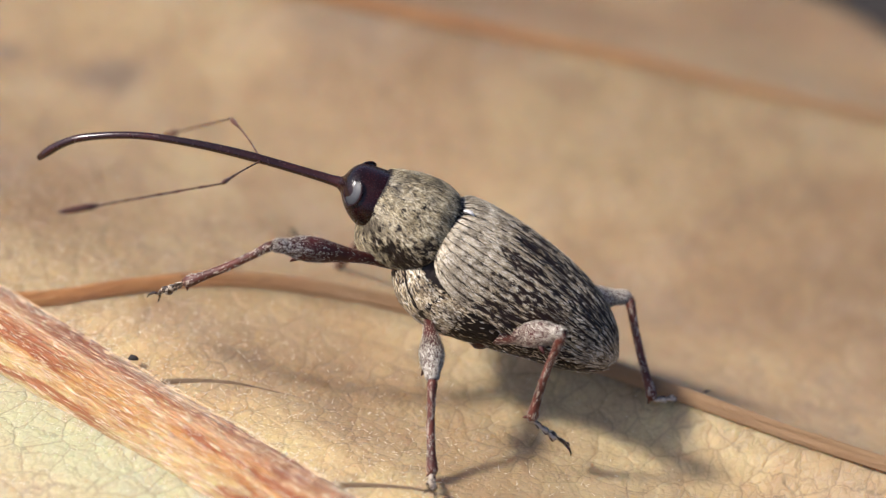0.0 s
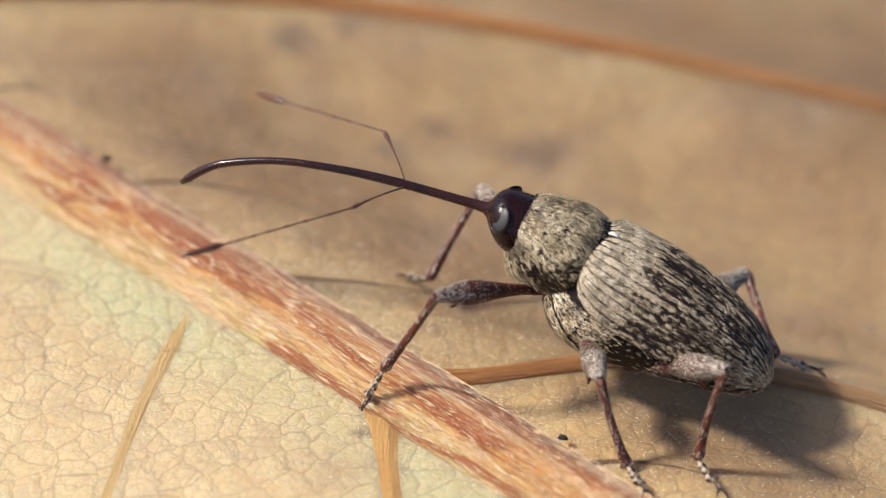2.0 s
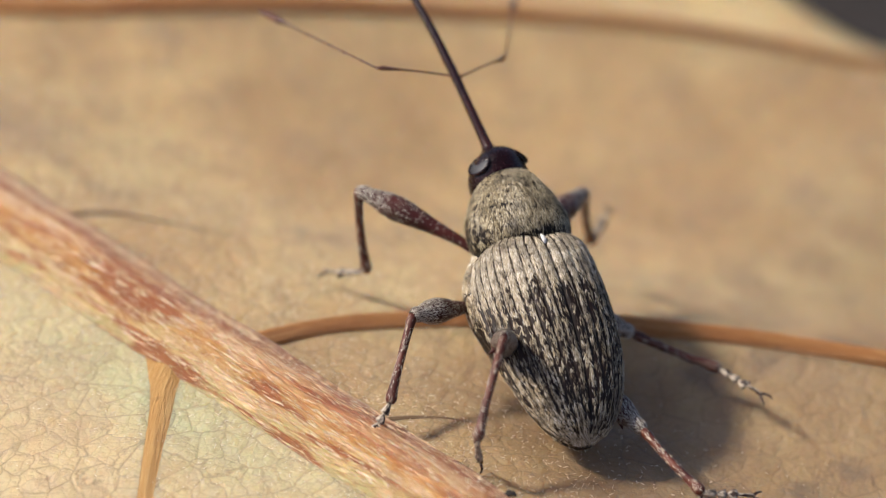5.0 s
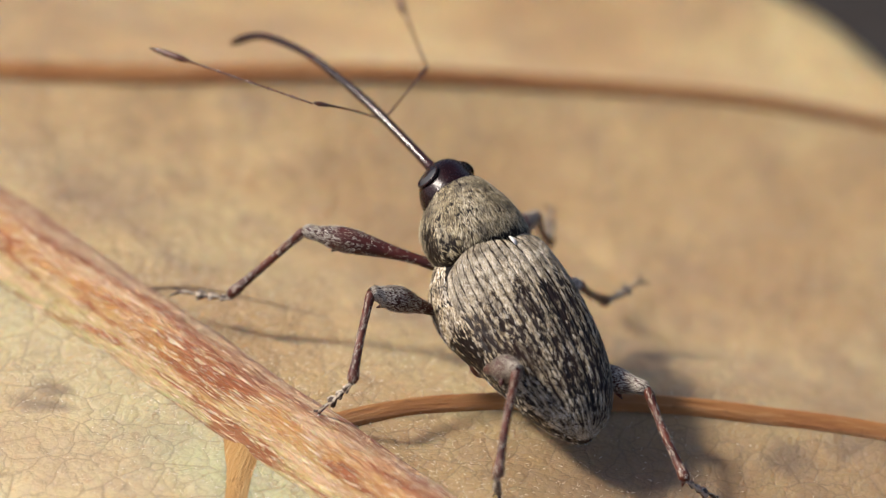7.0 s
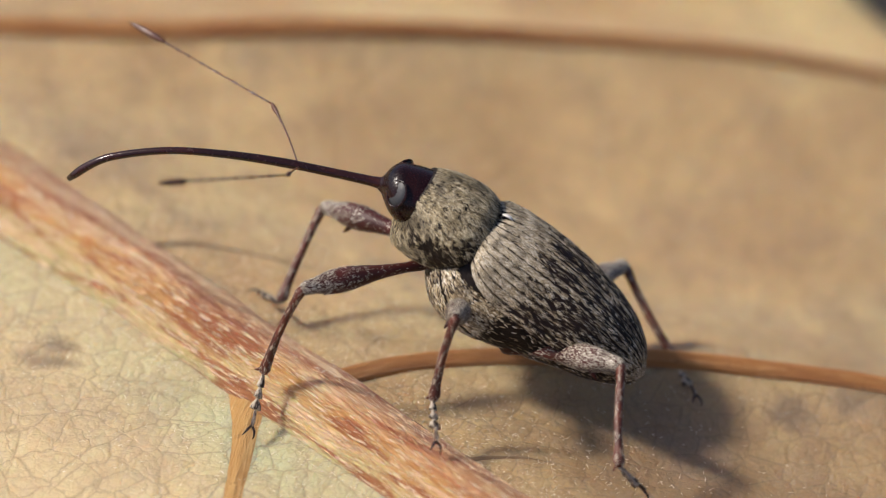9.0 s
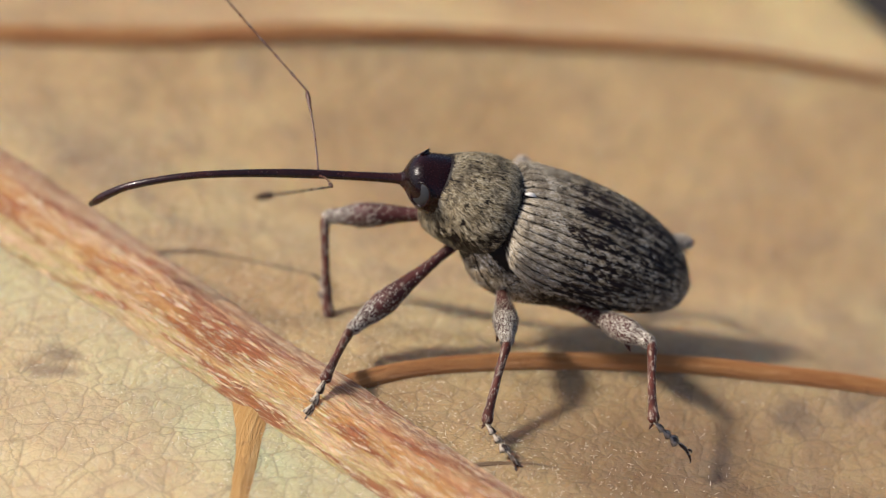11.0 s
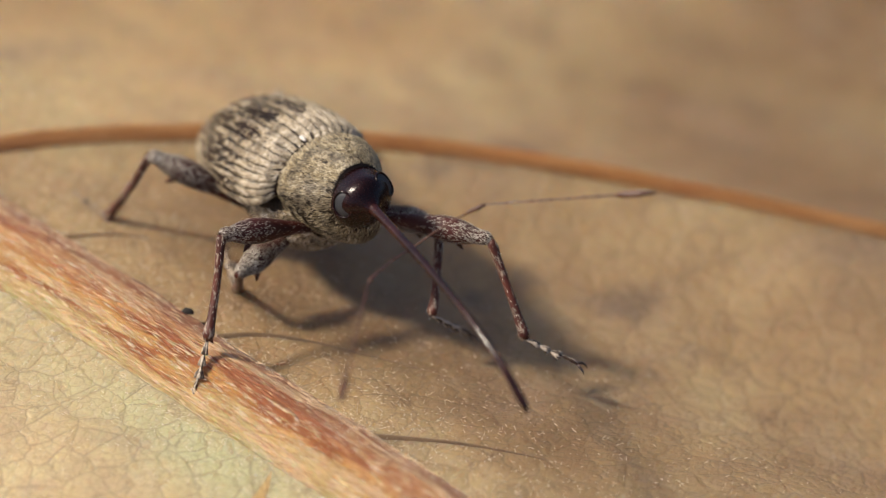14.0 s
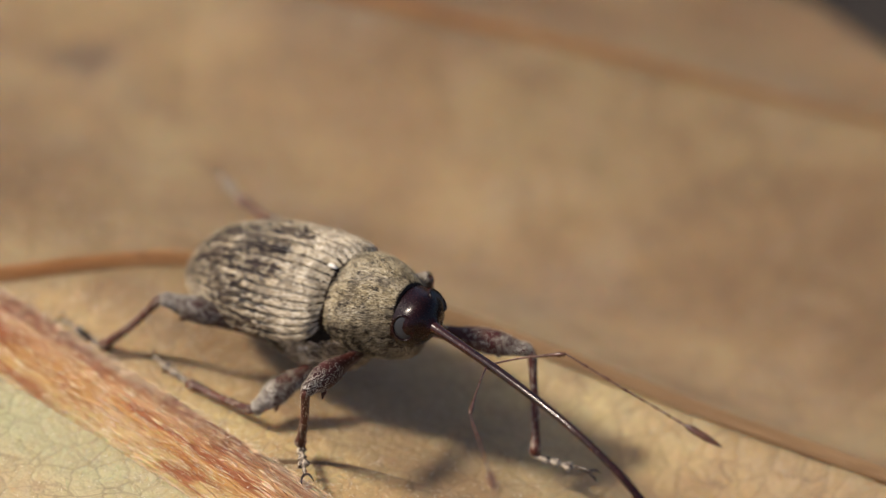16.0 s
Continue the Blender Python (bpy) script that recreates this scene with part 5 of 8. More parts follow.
    walk(legs["middle", "left"][1], [
        (0.00, aim(-1.26, 2.82, -1.50, -2.38, 4.05, -2.78)),
        (0.25, aim(-0.53, 2.95, -1.42, -1.34, 4.44, -2.66)),
        (0.50, aim(0.22, 2.84, -1.35, -0.23, 4.55, -2.48)),
        (0.75, aim(-0.26, 2.89, -0.93, -1.09, 4.59, -1.85)),
        (1.00, aim(-0.77, 2.77, -0.55, -1.95, 4.36, -1.22)),
        (1.25, aim(-0.68, 2.69, -0.37, -1.81, 4.25, -1.23)),
        (1.50, aim(-0.55, 2.61, -0.21, -1.62, 4.05, -1.29)),
        (1.75, aim(-0.99, 2.68, -0.44, -2.35, 3.62, -1.73)),
        (2.00, aim(-1.45, 2.64, -0.74, -3.00, 2.98, -2.12)),
        (2.25, aim(-1.46, 2.64, -0.75, -2.98, 2.87, -2.17)),
        (2.50, aim(-1.45, 2.64, -0.75, -2.95, 2.74, -2.23)),
        (2.75, aim(-1.47, 2.64, -0.76, -2.95, 2.70, -2.25)),
        (3.00, aim(-1.53, 2.60, -0.75, -3.00, 2.67, -2.24)),
        (3.25, aim(-1.08, 2.70, -0.53, -2.52, 3.18, -1.98)),
        (3.50, aim(-0.64, 2.72, -0.43, -1.95, 3.61, -1.81)),
        (3.75, aim(-0.42, 2.79, -0.57, -1.73, 4.07, -1.59)),
        (4.00, aim(-0.26, 2.82, -0.69, -1.47, 4.43, -1.28)),
        (4.25, aim(-0.04, 2.89, -1.14, -1.21, 4.54, -1.70)),
        (4.50, aim(0.19, 2.84, -1.62, -0.95, 4.53, -2.11)),
        (4.75, aim(-0.30, 2.93, -1.18, -1.84, 4.24, -1.75)),
        (5.00, aim(-0.81, 2.84, -0.78, -2.60, 3.75, -1.39)),
        (5.20, aim(0.32, 2.75, -0.93, -0.20, 3.50, -2.82)),
        (5.72, aim(0.36, 2.73, -0.95, -0.47, 3.54, -2.70)),
        (6.25, aim(0.38, 2.73, -0.97, -0.80, 3.60, -2.48)),
        (6.78, aim(0.37, 2.74, -1.01, -1.10, 3.66, -2.20)),
        (7.30, aim(0.36, 2.76, -1.08, -1.31, 3.71, -1.92)),
        (7.50, aim(0.18, 2.82, -1.07, -0.88, 2.88, -2.88)),
        (7.75, aim(0.47, 2.70, -1.03, -0.25, 2.51, -2.99)),
        (8.00, aim(0.74, 2.49, -0.79, 0.50, 2.23, -2.86)),
        (8.25, aim(0.30, 2.60, -0.48, -0.23, 2.57, -2.51)),
        (8.50, aim(-0.17, 2.66, -0.33, -1.03, 2.74, -2.25)),
        (8.70, aim(-0.14, 2.66, -0.35, -1.00, 2.72, -2.27)),
        (9.22, aim(-0.24, 2.71, -0.42, -1.01, 3.40, -2.25)),
        (9.75, aim(-0.28, 2.76, -0.51, -0.78, 4.13, -2.02)),
        (10.28, aim(-0.35, 2.81, -0.63, -0.42, 4.67, -1.61)),
        (10.80, aim(-0.48, 2.86, -0.79, -0.22, 4.91, -1.21)),
        (11.00, aim(-0.51, 2.87, -0.81, -0.29, 4.92, -1.18)),
        (11.25, aim(-0.42, 2.90, -0.94, -0.24, 4.94, -1.40)),
        (11.50, aim(-0.35, 2.91, -1.03, -0.20, 4.91, -1.65)),
        (11.75, aim(-0.14, 2.91, -1.14, 0.52, 4.68, -2.05)),
        (12.00, aim(0.03, 2.88, -1.24, 1.20, 4.27, -2.30)),
        (12.25, aim(-0.60, 2.95, -1.39, 0.72, 4.18, -2.47)),
        (12.50, aim(-1.24, 2.81, -1.72, 0.21, 3.84, -2.84)),
        (12.75, aim(-0.55, 2.88, -1.97, 0.91, 3.66, -3.26)),
        (13.00, aim(0.18, 2.76, -2.05, 1.63, 3.27, -3.48)),
        (13.25, aim(0.32, 2.67, -2.16, 1.92, 2.70, -3.52)),
        (13.50, aim(0.64, 2.47, -2.28, 2.33, 2.01, -3.44)),
        (13.75, aim(1.09, 2.17, -2.13, 2.55, 1.31, -3.38)),
        (14.00, aim(1.46, 1.74, -2.03, 2.52, 0.45, -3.32)),
        (14.25, aim(1.23, 1.55, -2.69, 2.57, 0.14, -3.49)),
        (14.50, aim(0.82, 1.36, -3.21, 2.33, -0.06, -3.50)),
        (14.75, aim(1.40, 1.71, -2.24, 1.71, 0.36, -3.82)),
        (15.00, aim(1.56, 1.68, -1.13, 0.45, 1.36, -2.88)),
        (15.25, aim(1.48, 1.67, -0.76, 0.30, 1.51, -2.49)),
        (15.50, aim(1.33, 1.69, -0.42, 0.11, 1.62, -2.13)),
        (15.75, aim(1.38, 1.54, -0.37, 0.23, 1.45, -2.13)),
        (16.00, aim(1.42, 1.22, -0.22, 0.42, 1.27, -2.06)),
    ])
    walk(legs["middle", "left"][2], [
        (0.00, aim(-2.38, 4.05, -2.78, -2.38, 5.47, -2.31)),
        (0.25, aim(-1.34, 4.44, -2.66, -1.90, 5.28, -3.75)),
        (0.50, aim(-0.23, 4.55, -2.48, -0.59, 3.64, -3.61)),
        (0.75, aim(-1.09, 4.59, -1.85, -1.55, 3.66, -2.94)),
        (1.00, aim(-1.95, 4.36, -1.22, -2.49, 3.44, -2.27)),
        (1.25, aim(-1.81, 4.25, -1.23, -2.43, 3.44, -2.34)),
        (1.50, aim(-1.62, 4.05, -1.29, -2.33, 3.38, -2.42)),
        (1.75, aim(-2.35, 3.62, -1.73, -3.69, 4.07, -2.26)),
        (2.00, aim(-3.00, 2.98, -2.12, -3.75, 4.18, -1.63)),
        (2.25, aim(-2.98, 2.87, -2.17, -3.73, 4.09, -1.71)),
        (2.50, aim(-2.95, 2.74, -2.23, -3.68, 3.99, -1.82)),
        (2.75, aim(-2.95, 2.70, -2.25, -3.70, 3.93, -1.84)),
        (3.00, aim(-3.00, 2.67, -2.24, -3.77, 3.88, -1.83)),
        (3.25, aim(-2.52, 3.18, -1.98, -3.38, 4.41, -1.92)),
        (3.50, aim(-1.95, 3.61, -1.81, -2.90, 4.72, -2.10)),
        (3.75, aim(-1.73, 4.07, -1.59, -2.55, 5.08, -2.35)),
        (4.00, aim(-1.47, 4.43, -1.28, -2.04, 5.22, -2.42)),
        (4.25, aim(-1.21, 4.54, -1.70, -1.45, 4.83, -3.14)),
        (4.50, aim(-0.95, 4.53, -2.11, -0.78, 4.27, -3.58)),
        (4.75, aim(-1.84, 4.24, -1.75, -2.54, 4.71, -2.99)),
        (5.00, aim(-2.60, 3.75, -1.39, -3.68, 4.74, -1.73)),
        (5.20, aim(-0.20, 3.50, -2.82, 0.38, 3.71, -4.19)),
        (5.72, aim(-0.47, 3.54, -2.70, -0.03, 3.79, -4.11)),
        (6.25, aim(-0.80, 3.60, -2.48, -0.51, 3.89, -3.92)),
        (6.78, aim(-1.10, 3.66, -2.20, -0.97, 4.00, -3.65)),
        (7.30, aim(-1.31, 3.71, -1.92, -1.36, 4.07, -3.37)),
        (7.50, aim(-0.88, 2.88, -2.88, -1.39, 4.26, -3.14)),
        (7.75, aim(-0.25, 2.51, -2.99, -0.32, 3.41, -4.19)),
        (8.00, aim(0.50, 2.23, -2.86, 0.86, 2.23, -4.32)),
        (8.25, aim(-0.23, 2.57, -2.51, -0.30, 3.57, -3.63)),
        (8.50, aim(-1.03, 2.74, -2.25, -1.64, 4.08, -2.50)),
        (8.70, aim(-1.00, 2.72, -2.27, -1.59, 4.07, -2.54)),
        (9.22, aim(-1.01, 3.40, -2.25, -1.68, 4.72, -2.42)),
        (9.75, aim(-0.78, 4.13, -2.02, -1.49, 5.44, -2.08)),
        (10.28, aim(-0.42, 4.67, -1.61, -1.17, 5.96, -1.54)),
        (10.80, aim(-0.22, 4.91, -1.21, -1.06, 6.14, -1.03)),
        (11.00, aim(-0.29, 4.92, -1.18, -1.19, 6.11, -1.01)),
        (11.25, aim(-0.24, 4.94, -1.40, -1.01, 6.19, -1.10)),
        (11.50, aim(-0.20, 4.91, -1.65, -0.85, 6.21, -1.26)),
        (11.75, aim(0.52, 4.68, -2.05, 0.14, 6.12, -1.95)),
        (12.00, aim(1.20, 4.27, -2.30, 1.12, 5.76, -2.49)),
        (12.25, aim(0.72, 4.18, -2.47, 0.98, 5.64, -2.75)),
        (12.50, aim(0.21, 3.84, -2.84, 0.77, 5.16, -3.25)),
        (12.75, aim(0.91, 3.66, -3.26, 1.56, 4.91, -3.76)),
        (13.00, aim(1.63, 3.27, -3.48, 2.36, 4.44, -4.04)),
        (13.25, aim(1.92, 2.70, -3.52, 3.01, 3.61, -4.00)),
        (13.50, aim(2.33, 2.01, -3.44, 3.68, 2.56, -3.78)),
        (13.75, aim(2.55, 1.31, -3.38, 3.29, 2.23, -4.30)),
        (14.00, aim(2.52, 0.45, -3.32, 2.34, 1.34, -4.51)),
        (14.25, aim(2.57, 0.14, -3.49, 2.61, 1.01, -4.71)),
        (14.50, aim(2.33, -0.06, -3.50, 2.58, 0.77, -4.72)),
        (14.75, aim(1.71, 0.36, -3.82, 0.92, 1.22, -4.76)),
        (15.00, aim(0.45, 1.36, -2.88, -0.97, 1.83, -2.99)),
        (15.25, aim(0.30, 1.51, -2.49, -1.09, 1.90, -2.88)),
        (15.50, aim(0.11, 1.62, -2.13, -1.20, 1.91, -2.81)),
        (15.75, aim(0.23, 1.45, -2.13, -0.99, 1.73, -2.95)),
        (16.00, aim(0.42, 1.27, -2.06, -0.71, 1.63, -2.99)),
    ])
    walk(legs["hind", "left"][0], [
        (0.00, aim(-1.90, 0.74, -1.42, -2.97, 2.27, 1.05)),
        (0.25, aim(-1.90, 0.74, -1.42, -2.78, 2.20, 1.17)),
        (0.50, aim(-1.90, 0.74, -1.42, -2.57, 2.14, 1.26)),
        (0.75, aim(-1.90, 0.74, -1.42, -3.00, 2.20, 1.08)),
        (1.00, aim(-1.90, 0.74, -1.42, -3.47, 2.17, 0.84)),
        (1.25, aim(-1.90, 0.74, -1.42, -3.63, 1.98, 0.83)),
        (1.50, aim(-1.90, 0.74, -1.42, -3.79, 1.83, 0.78)),
        (1.75, aim(-1.90, 0.74, -1.42, -3.70, 1.92, 0.81)),
        (2.00, aim(-1.90, 0.74, -1.42, -3.67, 1.99, 0.79)),
        (2.25, aim(-1.90, 0.74, -1.42, -3.70, 2.02, 0.76)),
        (2.50, aim(-1.90, 0.74, -1.42, -3.72, 2.04, 0.72)),
        (2.75, aim(-1.90, 0.74, -1.42, -3.74, 2.02, 0.72)),
        (3.00, aim(-1.90, 0.74, -1.42, -3.73, 1.96, 0.76)),
        (3.25, aim(-1.90, 0.74, -1.42, -3.22, 1.77, 1.19)),
        (3.50, aim(-1.90, 0.74, -1.42, -2.74, 1.55, 1.45)),
        (3.75, aim(-1.90, 0.74, -1.42, -3.49, 1.84, 1.00)),
        (4.00, aim(-1.90, 0.74, -1.42, -4.18, 1.99, 0.27)),
        (4.25, aim(-1.90, 0.74, -1.42, -4.23, 1.94, 0.24)),
        (4.50, aim(-1.90, 0.74, -1.42, -4.28, 1.93, 0.17)),
        (4.75, aim(-1.90, 0.74, -1.42, -3.52, 2.08, 0.86)),
        (5.00, aim(-1.90, 0.74, -1.42, -2.53, 2.05, 1.32)),
        (5.20, aim(-1.90, 0.74, -1.42, -2.90, 2.39, 1.01)),
        (5.72, aim(-1.90, 0.74, -1.42, -3.03, 2.29, 1.01)),
        (6.25, aim(-1.90, 0.74, -1.42, -3.13, 2.20, 1.02)),
        (6.78, aim(-1.90, 0.74, -1.42, -3.21, 2.14, 1.01)),
        (7.30, aim(-1.90, 0.74, -1.42, -3.28, 2.12, 0.99)),
        (7.50, aim(-1.90, 0.74, -1.42, -3.22, 2.07, 1.05)),
        (7.75, aim(-1.90, 0.74, -1.42, -3.51, 1.81, 1.00)),
        (8.00, aim(-1.90, 0.74, -1.42, -3.75, 1.45, 0.97)),
        (8.25, aim(-1.90, 0.74, -1.42, -3.81, 1.54, 0.89)),
        (8.50, aim(-1.90, 0.74, -1.42, -3.84, 1.82, 0.74)),
        (8.70, aim(-1.90, 0.74, -1.42, -3.82, 1.85, 0.75)),
        (9.22, aim(-1.90, 0.74, -1.42, -3.74, 2.05, 0.71)),
        (9.75, aim(-1.90, 0.74, -1.42, -3.58, 2.30, 0.66)),
        (10.28, aim(-1.90, 0.74, -1.42, -3.40, 2.55, 0.61)),
        (10.80, aim(-1.90, 0.74, -1.42, -3.32, 2.65, 0.56)),
        (11.00, aim(-1.90, 0.74, -1.42, -3.41, 2.58, 0.56)),
        (11.25, aim(-1.90, 0.74, -1.42, -3.37, 2.74, 0.44)),
        (11.50, aim(-1.90, 0.74, -1.42, -3.36, 2.86, 0.31)),
        (11.75, aim(-1.90, 0.74, -1.42, -3.23, 2.78, 0.50)),
        (12.00, aim(-1.90, 0.74, -1.42, -3.04, 2.69, 0.70)),
        (12.25, aim(-1.90, 0.74, -1.42, -3.09, 2.57, 0.78)),
        (12.50, aim(-1.90, 0.74, -1.42, -3.12, 2.52, 0.81)),
        (12.75, aim(-1.90, 0.74, -1.42, -3.85, 2.64, 0.06)),
        (13.00, aim(-1.90, 0.74, -1.42, -4.35, 2.48, -0.65)),
        (13.25, aim(-1.90, 0.74, -1.42, -4.54, 1.97, -0.35)),
        (13.50, aim(-1.90, 0.74, -1.42, -4.65, 1.76, -0.41)),
        (13.75, aim(-1.90, 0.74, -1.42, -4.67, 1.66, -0.38)),
        (14.00, aim(-1.90, 0.74, -1.42, -4.65, 1.49, -0.19)),
        (14.25, aim(-1.90, 0.74, -1.42, -4.37, 2.46, -0.67)),
        (14.50, aim(-1.90, 0.74, -1.42, -3.78, 3.20, -1.32)),
        (14.75, aim(-1.90, 0.74, -1.42, -3.90, 3.02, -0.77)),
        (15.00, aim(-1.90, 0.74, -1.42, -3.94, 2.74, -0.21)),
        (15.25, aim(-1.90, 0.74, -1.42, -3.96, 2.83, -0.43)),
        (15.50, aim(-1.90, 0.74, -1.42, -3.99, 2.93, -0.75)),
        (15.75, aim(-1.90, 0.74, -1.42, -4.36, 2.60, -1.13)),
        (16.00, aim(-1.90, 0.74, -1.42, -4.53, 2.36, -1.16)),
    ])
    walk(legs["hind", "left"][1], [
        (0.00, aim(-2.97, 2.27, 1.05, -3.63, 2.38, -1.25)),
        (0.25, aim(-2.78, 2.20, 1.17, -3.65, 2.43, -1.06)),
        (0.50, aim(-2.57, 2.14, 1.26, -3.65, 2.51, -0.85)),
        (0.75, aim(-3.00, 2.20, 1.08, -3.84, 3.51, -0.74)),
        (1.00, aim(-3.47, 2.17, 0.84, -3.90, 4.20, -0.36)),
        (1.25, aim(-3.63, 1.98, 0.83, -4.31, 4.07, -0.15)),
        (1.50, aim(-3.79, 1.83, 0.78, -4.69, 3.91, -0.02)),
        (1.75, aim(-3.70, 1.92, 0.81, -4.54, 3.26, -0.99)),
        (2.00, aim(-3.67, 1.99, 0.79, -4.23, 2.18, -1.54)),
        (2.25, aim(-3.70, 2.02, 0.76, -4.24, 2.12, -1.58)),
        (2.50, aim(-3.72, 2.04, 0.72, -4.23, 2.05, -1.62)),
        (2.75, aim(-3.74, 2.02, 0.72, -4.23, 2.10, -1.62)),
        (3.00, aim(-3.73, 1.96, 0.76, -4.26, 2.14, -1.58)),
        (3.25, aim(-3.22, 1.77, 1.19, -4.34, 2.30, -0.86)),
        (3.50, aim(-2.74, 1.55, 1.45, -4.28, 2.45, -0.15)),
        (3.75, aim(-3.49, 1.84, 1.00, -5.44, 2.90, 0.09)),
        (4.00, aim(-4.18, 1.99, 0.27, -6.33, 3.05, 0.13)),
        (4.25, aim(-4.23, 1.94, 0.24, -6.32, 3.11, 0.31)),
        (4.50, aim(-4.28, 1.93, 0.17, -6.26, 3.23, 0.53)),
        (4.75, aim(-3.52, 2.08, 0.86, -5.58, 3.29, 0.62)),
        (5.00, aim(-2.53, 2.05, 1.32, -4.51, 2.97, 0.32)),
        (5.20, aim(-2.90, 2.39, 1.01, -4.92, 3.10, -0.07)),
        (5.72, aim(-3.03, 2.29, 1.01, -4.95, 2.96, -0.25)),
        (6.25, aim(-3.13, 2.20, 1.02, -4.98, 2.91, -0.33)),
        (6.78, aim(-3.21, 2.14, 1.01, -5.01, 2.91, -0.39)),
        (7.30, aim(-3.28, 2.12, 0.99, -5.01, 2.95, -0.46)),
        (7.50, aim(-3.22, 2.07, 1.05, -5.01, 3.03, -0.22)),
        (7.75, aim(-3.51, 1.81, 1.00, -5.27, 3.09, -0.01)),
        (8.00, aim(-3.75, 1.45, 0.97, -5.45, 3.00, 0.30)),
        (8.25, aim(-3.81, 1.54, 0.89, -5.32, 3.18, 0.01)),
        (8.50, aim(-3.84, 1.82, 0.74, -5.11, 3.53, -0.36)),
        (8.70, aim(-3.82, 1.85, 0.75, -5.07, 3.56, -0.38)),
        (9.22, aim(-3.74, 2.05, 0.71, -4.72, 4.07, -0.13)),
        (9.75, aim(-3.58, 2.30, 0.66, -4.20, 4.58, 0.20)),
        (10.28, aim(-3.40, 2.55, 0.61, -3.62, 4.93, 0.57)),
        (10.80, aim(-3.32, 2.65, 0.56, -3.24, 5.03, 0.89)),
        (11.00, aim(-3.41, 2.58, 0.56, -3.36, 4.96, 0.89)),
        (11.25, aim(-3.37, 2.74, 0.44, -3.24, 5.11, 0.82)),
        (11.50, aim(-3.36, 2.86, 0.31, -3.15, 5.22, 0.67)),
        (11.75, aim(-3.23, 2.78, 0.50, -2.87, 5.15, 0.42)),
        (12.00, aim(-3.04, 2.69, 0.70, -2.56, 4.99, 0.20)),
        (12.25, aim(-3.09, 2.57, 0.78, -3.65, 4.54, -0.46)),
        (12.50, aim(-3.12, 2.52, 0.81, -4.50, 3.44, -0.93)),
        (12.75, aim(-3.85, 2.64, 0.06, -2.96, 3.48, -2.00)),
        (13.00, aim(-4.35, 2.48, -0.65, -2.01, 2.58, -1.18)),
        (13.25, aim(-4.54, 1.97, -0.35, -2.75, 2.83, -1.70)),
        (13.50, aim(-4.65, 1.76, -0.41, -3.60, 2.95, -2.22)),
        (13.75, aim(-4.67, 1.66, -0.38, -3.88, 2.96, -2.23)),
        (14.00, aim(-4.65, 1.49, -0.19, -4.22, 2.85, -2.12)),
        (14.25, aim(-4.37, 2.46, -0.67, -5.95, 2.82, -2.44)),
        (14.50, aim(-3.78, 3.20, -1.32, -5.98, 2.25, -1.22)),
        (14.75, aim(-3.90, 3.02, -0.77, -6.12, 2.65, -1.59)),
        (15.00, aim(-3.94, 2.74, -0.21, -5.74, 3.07, -1.77)),
        (15.25, aim(-3.96, 2.83, -0.43, -5.76, 3.32, -1.95)),
        (15.50, aim(-3.99, 2.93, -0.75, -5.75, 3.51, -2.26)),
        (15.75, aim(-4.36, 2.60, -1.13, -6.37, 3.37, -2.19)),
        (16.00, aim(-4.53, 2.36, -1.16, -6.64, 3.27, -1.84)),
    ])
